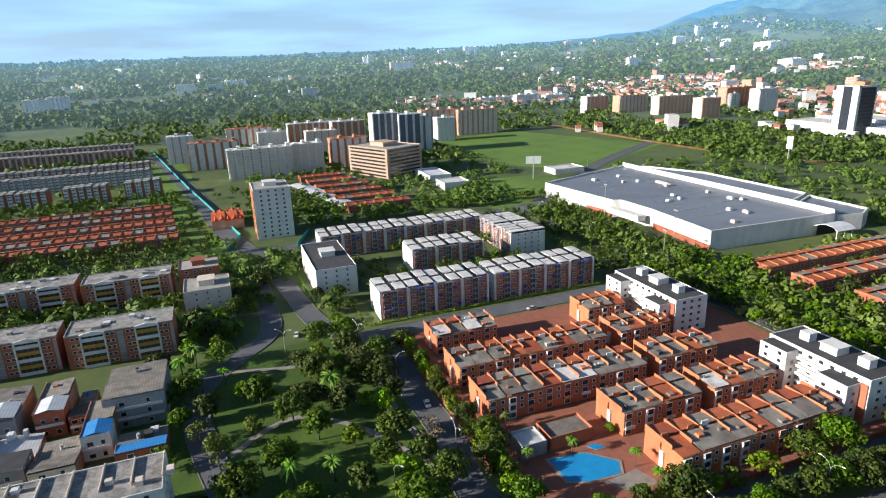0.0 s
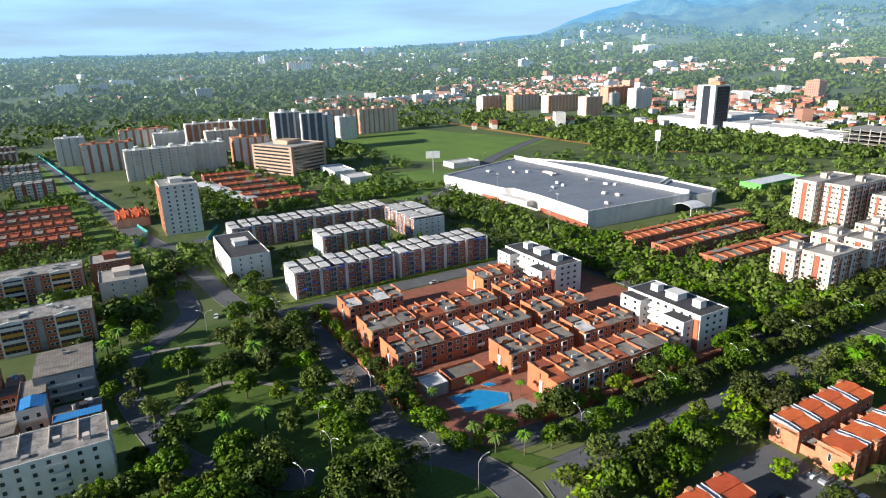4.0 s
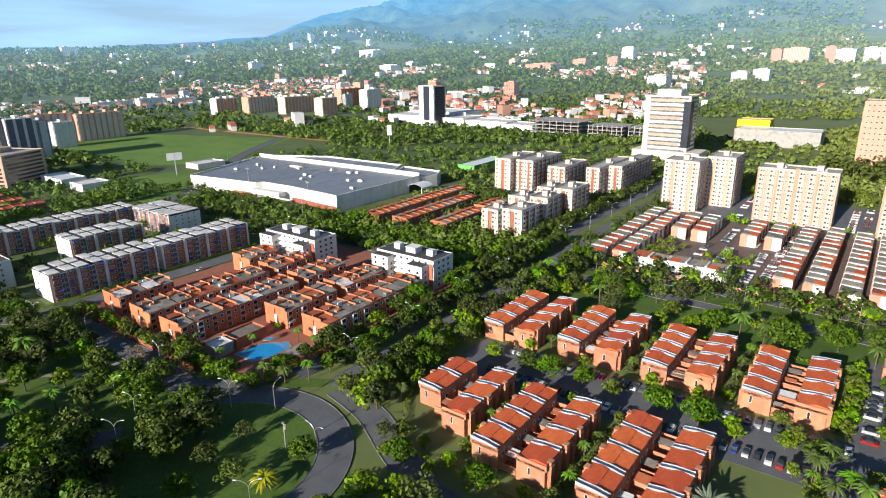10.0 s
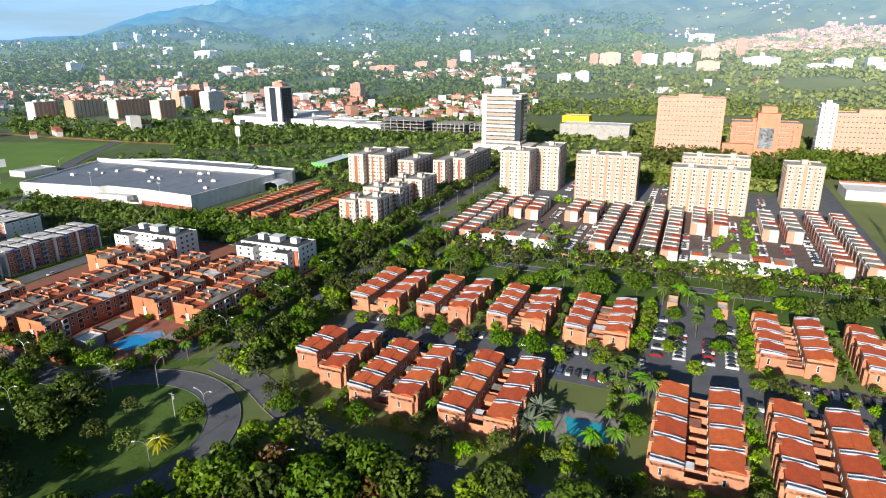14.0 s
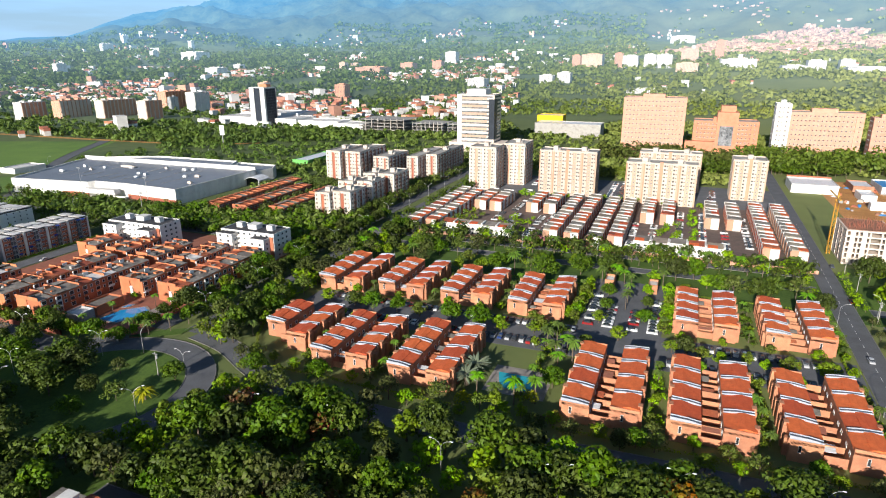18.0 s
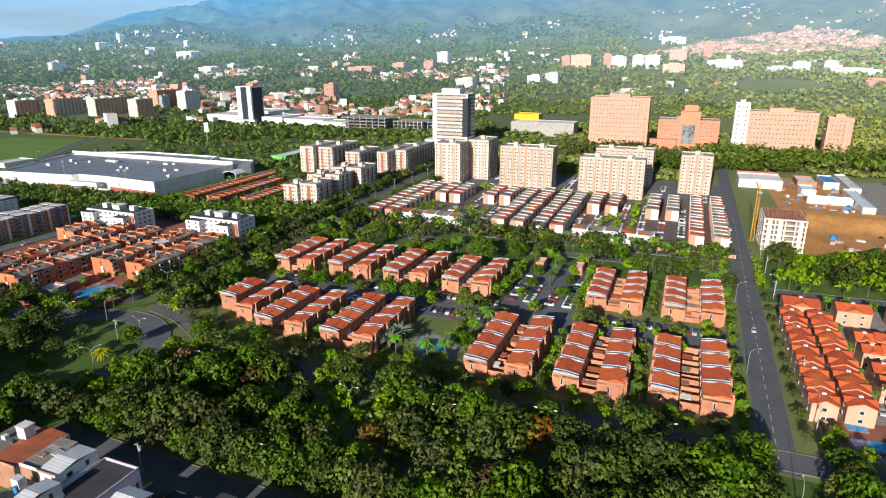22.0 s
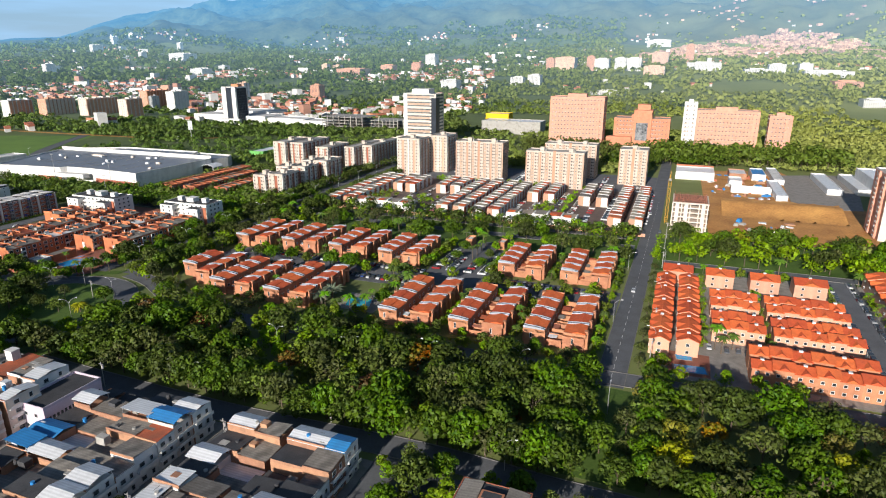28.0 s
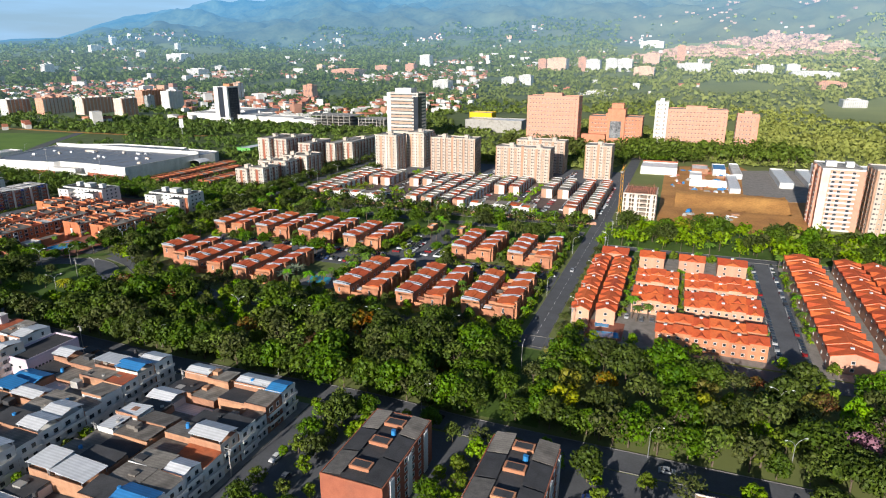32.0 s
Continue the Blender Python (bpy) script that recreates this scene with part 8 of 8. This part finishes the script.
KEEP_CAR = KEEP.pop(KEEP.index((-264, -50, 268, 292)))
for x in range(-250, -56, 11):
    if not -147 < x < -113:
        plant(trng.choice(("bright_tree", "bright_tree", "broadleaf_tree")), x + trng.uniform(-2, 2), 280.5 + trng.uniform(-1, 1), trng.uniform(.8, 1.15))
for x in (-244, -223, -200, -186, -163, -107, -93, -77, -62):
    plant("bright_tree", x, 293.3, trng.uniform(.6, .9))
    plant("bright_tree", x + 6, 269.5, trng.uniform(.6, .85))
for x, y, s in ((-158, 284, 1.1), (-172, 278, .9), (-150, 300, .9), (-147, 310, .9), (-112, 305, 1.0), (-111, 314, 1.0), (-112, 323, .9), (-146, 322, .9), (-100, 281, .8), (-80, 280, .8), (-62, 281, .7), (-110, 283, .9)):
    plant("bright_tree", x, y, s)
KEEP.append(KEEP_CAR)
for k in range(7):
    plant("bright_tree", -147 + trng.uniform(-.5, .5), 297 + 7 * k, trng.uniform(.8, 1.05))
    plant("bright_tree", -113 + trng.uniform(-.5, .5), 298 + 7 * k, trng.uniform(.8, 1.05))
for k in range(4):
    plant("palm_tree", -129.5, 318 + 8 * k, .8)
for x, y, q in ((-138, 300, .9), (-137, 314, 1.0), (-138, 330, 1.0), (-121, 306, .95), (-121, 322, 1.0), (-122, 336, .9), (-129, 286, .9), (-139, 275, .9), (-122, 274, .8)):
    plant("broadleaf_tree" if q > .92 else "bright_tree", x, y, q * (.75 if q > .92 else 1.1))
# round the blue pool
for k in range(8):
    plant(trng.choice(("bright_tree", "broadleaf_tree")), -343 + 5.6 * k, 217.5 + trng.uniform(-1.5, 1), trng.uniform(.7, .95))
for k in range(6):
    plant(trng.choice(("bright_tree", "broadleaf_tree")), -304 + trng.uniform(-1, 1), 224 + 5.6 * k, trng.uniform(.75, 1.0))
for x, y in ((-330, 224), (-329, 237), (-318, 249), (-310, 250), (-333, 252), (-347, 226)):
    plant(trng.choice(("palm_tree", "hedge_bush", "bright_tree")), x, y, .6)
plant("fan_palm", -171, 243, 1.25)
plant("fan_palm", -171.5, 235, 1.3)
for x, y in ((-166, 229), (-160, 228), (-154, 229), (-148, 232), (-146, 256), (-148, 262), (-152, 268), (-145, 268), (-142, 262), (-150, 276), (-86, 248), (-143, 347), (-116, 346), (-133, 349), (-137, 352), (-12, 250), (-10, 247), (-6, 252)):
    plant("palm_tree", x, y, trng.uniform(.75, 1.05))
plant("broadleaf_tree", -145, 243, .85)
grove(-172, -140, 221, 234, 12, ["bright_tree", "hedge_bush", "yellow_tree"], .5, .7, gap=3, seed=28)
# tiled complex gardens
for i, x in enumerate((-16, 6.5, 37.3, 53.3)):
    thicket(x - .9, x + .9, 248, 330, 26, 510 + i, LEAF3, size=.34, gap=2, label="garden shrubs beside tiled houses")
    for y in range(252, 330, 18):
        plant("palm_tree", x + trng.uniform(-.5, .5), y, .6)
for x, y in ((-30, 228), (-33, 222), (-24, 221), (-10, 222), (0, 222), (12, 222), (40, 222), (56, 224), (70, 224)):
    plant("bright_tree", x, y, .9)
# streets of the small houses
for x, y in ((-93, 140), (-92, 120), (-91, 108), (-90, 132), (-147.5, 100), (-147.5, 106), (-147.5, 94), (-147, 86), (-76, 138), (-74, 128), (-76, 115), (-49, 126), (-45, 130), (-44, 118), (-16, 122), (-12, 138), (-96, 143)):
    plant("bright_tree", x, y, trng.uniform(.55, .8))
# western quarters
grove(-500, -438, 136, 204, 26, MIX, .8, 1.15, gap=7, seed=31)
for k, (r, n) in enumerate((((-600, -560, 20, 150), 60), ((-535, -460, 20, 98), 34), ((-440, -300, 345, 400), 95), ((-610, -430, 322, 386), 100), ((-530, -436, 214, 320), 34), ((-420, -302, 330, 350), 18), ((-400, -300, 400, 520), 70), ((-640, -560, 150, 330), 40), ((60, 170, 60, 150), 60), ((104, 180, 150, 420), 90), ((-740, -610, 126, 230), 50), ((-760, -705, -60, 130), 60))):
    thicket(*r, n, 200 + k, gap=5.5 if n > 50 else 6.5, size=.95)
# ---- far woods and the far city ----
def far_woods(name, label, near, far, az0, az1, n, mat, seed, size, leaves, even=False):
    """Tree clumps out to the hills."""
    rng = np.random.default_rng(seed)
    r = rng.uniform(near, far, n) if even else 1 / rng.uniform(1 / far, 1 / near, n)
    az = np.radians(rng.uniform(az0, az1, n))
    x, y = -120 + r * np.sin(az), 120 + r * np.cos(az)
    ok = np.ones(n, bool)
    boxes = KEEP + [(-300, -40, 395, 600), (-560, -425, 200, 345), (-1000, -690, 420, 640), (-700, -600, 380, 500), (-60, 160, 100, 345), (-440, -50, 100, 345), (-52, -32, 345, 720), (-1016, -560, 85, 175)]
    for x0, x1, y0, y1 in boxes:
        ok &= ~((x > x0 - 3) & (x < x1 + 3) & (y > y0 - 3) & (y < y1 + 3))
    field = np.array([noise.noise(Vector((a / 210, b / 210, 1.7))) for a, b in zip(x, y)])
    ok &= (field > -0.33) | (r < 800)
    # the hillside quarter has few trees
    ok &= ~((r > 2620) & (np.degrees(az) > -4) & (np.degrees(az) < 14) & (rng.random(n) < .88))
    x, y, r = x[ok], y[ok], r[ok]
    k, m = len(x), leaves
    s = size * rng.uniform(.7, 1.3, k) * np.clip(r / 1400, 1.0, 1.7)
    z = np.array([ground_z(a, b) for a, b in zip(x, y)]) + s * .55
    d = rng.normal(size=(k, m, 3))
    d /= np.linalg.norm(d, axis=2)[:, :, None]
    d[:, :, 2] = np.abs(d[:, :, 2]) * .95 - .15
    c = np.stack([x, y, z], 1)[:, None, :] + d * (s[:, None] * rng.uniform(.55, 1.05, (k, m)))[:, :, None]
    nrm = d + rng.uniform(-.45, .45, (k, m, 3))
    a = np.cross(nrm, rng.normal(size=(k, m, 3)))
    a /= np.linalg.norm(a, axis=2)[:, :, None]
    b = np.cross(nrm, a)
    b /= np.linalg.norm(b, axis=2)[:, :, None]
    q = (s[:, None] * rng.uniform(1.0, 1.9, (k, m)) / math.sqrt(m))[:, :, None]
    quad = np.stack([c - a * q, c - b * q * .7, c + a * q, c + b * q * .7], 2).reshape(-1, 3)
    shade = np.repeat((d + nrm * .4).reshape(-1, 3), 4, 0)
    shade /= np.linalg.norm(shade, axis=1)[:, None]
    me = leaf_mesh(name, quad.tolist(), np.arange(len(quad)).reshape(-1, 4).tolist(), shade.tolist(), mat)
    tagged(new(name, me), label, "woods", kind="stuff")


def far_leaf(name, a, b, scale=0.12):
    m = leafy(name, a, b, glow=0.2)
    for nd in m.node_tree.nodes:
        if nd.type == "TEX_NOISE":
            nd.inputs["Scale"].default_value *= scale
    return m


LEAFW = far_leaf("far_leaves", (0.125, 0.20, 0.042), (0.045, 0.09, 0.024))
# these leaves carry painted haze as emission
LEAFD = haze_glow(far_leaf("distant_leaves", (0.10, 0.145, 0.036), (0.035, 0.065, 0.02), 0.06))
# sunlit look of the eastern woods, mixed into the leaf colour
eastern_sun_tint(LEAFW, (0.33, 0.35, 0.085), -520, 200)
eastern_sun_tint(LEAFD, (0.27, 0.29, 0.08), -900, 250)
far_woods("far_woods", "wide green woods between the far quarters", 330, 760, -118, 40, 8200, LEAFW, 7, 4.6, 40)
far_woods("far_woods", "wide green woods between the far quarters", 740, 1350, -118, 40, 11000, LEAFW, 27, 5.2, 14)
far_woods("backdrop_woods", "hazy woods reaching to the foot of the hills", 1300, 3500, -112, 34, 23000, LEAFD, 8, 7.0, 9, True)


def far_city():
    """Low houses scattered in clusters over the plain and the hillside."""
    rng = random.Random(21)
    sets = {"white": ([], []), "roof": ([], []), "brick": ([], []), "hill": ([], [])}

    def add(key, x, y, z, w, d, h, a):
        v, f = sets[key]
        k = len(v)
        ca, sa_ = math.cos(a), math.sin(a)
        for zz in (z - 3, z + h):
            for px, py in ((-w, -d), (w, -d), (w, d), (-w, d)):
                v.append((x + (px * ca - py * sa_) / 2, y + (px * sa_ + py * ca) / 2, zz))
        for q in ((4, 5, 6, 7), (0, 1, 5, 4), (1, 2, 6, 5), (2, 3, 7, 6), (3, 0, 4, 7)):
            f.append(tuple(k + i for i in q))

    def share(az, r):
        """How much of the land is built up, by direction and distance."""
        if az < -74:
            return 0.10 if r > 1700 else 0.0
        if az < -57:
            return (0.45 if r < 2700 else 0.25) if r > 1350 else 0.05
        if az < -15:
            return 0.42 if r < 1450 else 1.0 if r < 2900 else 0.55
        return 0.02 if r < 2150 else 0.30

    for i in range(26000):
        r = rng.uniform(950, 3450)
        az = rng.uniform(-108, 30)
        if rng.random() > share(az, r):
            continue
        x, y = -120 + r * math.sin(radians(az)), 120 + r * math.cos(radians(az))
        c = noise.noise(Vector((x / 330, y / 330, 5.2))) + .45 * noise.noise(Vector((x / 90, y / 90, 2.2)))
        if c < 0.05 + .25 * (r > 2900) or not base_clear(x, y) or (x > -420 and r < 1500 and y > 560):
            continue
        z = ground_z(x, y)
        w, d, h = rng.uniform(7, 16), rng.uniform(7, 12), rng.uniform(4.5, 8)
        if r > 2300:
            w, d, h = w * .8, d * .8, h * .8
        if rng.random() < .035:
            w, d, h = rng.uniform(14, 34), 14, rng.uniform(11, 20)
        a = round(3 * noise.noise(Vector((x / 400, y / 400, 9)))) * .5 + rng.choice((0, 1.57))
        add(rng.choice(("white", "white", "white", "brick")), x, y, z + 3, w, d, h, a)
        if h < 10 and rng.random() < .45:
            add("roof", x, y, z + 3 + h, w * 1.03, d * 1.03, .8, a)
    # the dense hillside quarter in the north-east
    put = 0
    while put < 3300:
        az, r = rng.uniform(-4.5, 13.5), rng.uniform(2700, 4200)
        x, y = -19 + r * math.sin(radians(az)), 11 + r * math.cos(radians(az))
        z = ground_z(x, y)
        lift = math.degrees(math.atan2(z - 103, r))
        top = 0.9 + 0.17 * az if az < 9 else 2.4 - .5 * (az - 9)
        if not -0.1 + .3 * noise.noise(Vector((az * 1.3, 4, 2))) < lift < top + .3 * noise.noise(Vector((az * .7, 1, 2))):
            put += .05
            continue
        if noise.noise(Vector((x / 130, y / 130, 3))) < -.2:
            put += .2
            continue
        add("hill", x, y, z, rng.uniform(8, 17), rng.uniform(8, 14), rng.uniform(5, 11), rng.uniform(0, 3.1))
        put += 1
    # loose hamlets higher up the slopes
    for i in range(420):
        az, r = radians(rng.gauss(9, 5.5)), rng.uniform(3400, 4300)
        x, y = -19 + r * math.sin(az), 11 + r * math.cos(az)
        if noise.noise(Vector((x / 210, y / 210, 7))) > .08:
            add("hill", x, y, ground_z(x, y), rng.uniform(8, 18), rng.uniform(8, 14), rng.uniform(4, 8), rng.uniform(0, 3.1))
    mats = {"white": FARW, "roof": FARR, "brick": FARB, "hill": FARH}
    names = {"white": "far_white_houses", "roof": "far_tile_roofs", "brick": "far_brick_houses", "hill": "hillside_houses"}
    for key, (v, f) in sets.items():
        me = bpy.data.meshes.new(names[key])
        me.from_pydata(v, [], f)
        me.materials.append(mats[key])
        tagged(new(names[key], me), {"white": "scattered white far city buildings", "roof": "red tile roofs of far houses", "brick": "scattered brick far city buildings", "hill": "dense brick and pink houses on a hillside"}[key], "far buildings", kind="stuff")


# far roofs and walls, with haze put in as emission
FARR = haze_glow(surf("far_tiles", (0.42, 0.16, 0.09), (0.30, 0.11, 0.07), 0.05, fine=0.3, bump=0, spread=0.25, island=True))
FARB = haze_glow(surf("far_brick_walls", (0.48, 0.26, 0.18), (0.36, 0.19, 0.13), 0.05, fine=0.3, bump=0, spread=0.25, island=True))
FARH = haze_glow(surf("hillside_walls", (0.50, 0.31, 0.22), (0.24, 0.15, 0.115), 0.02, fine=0.1, bump=0, spread=0.35, island=True))
far_city()
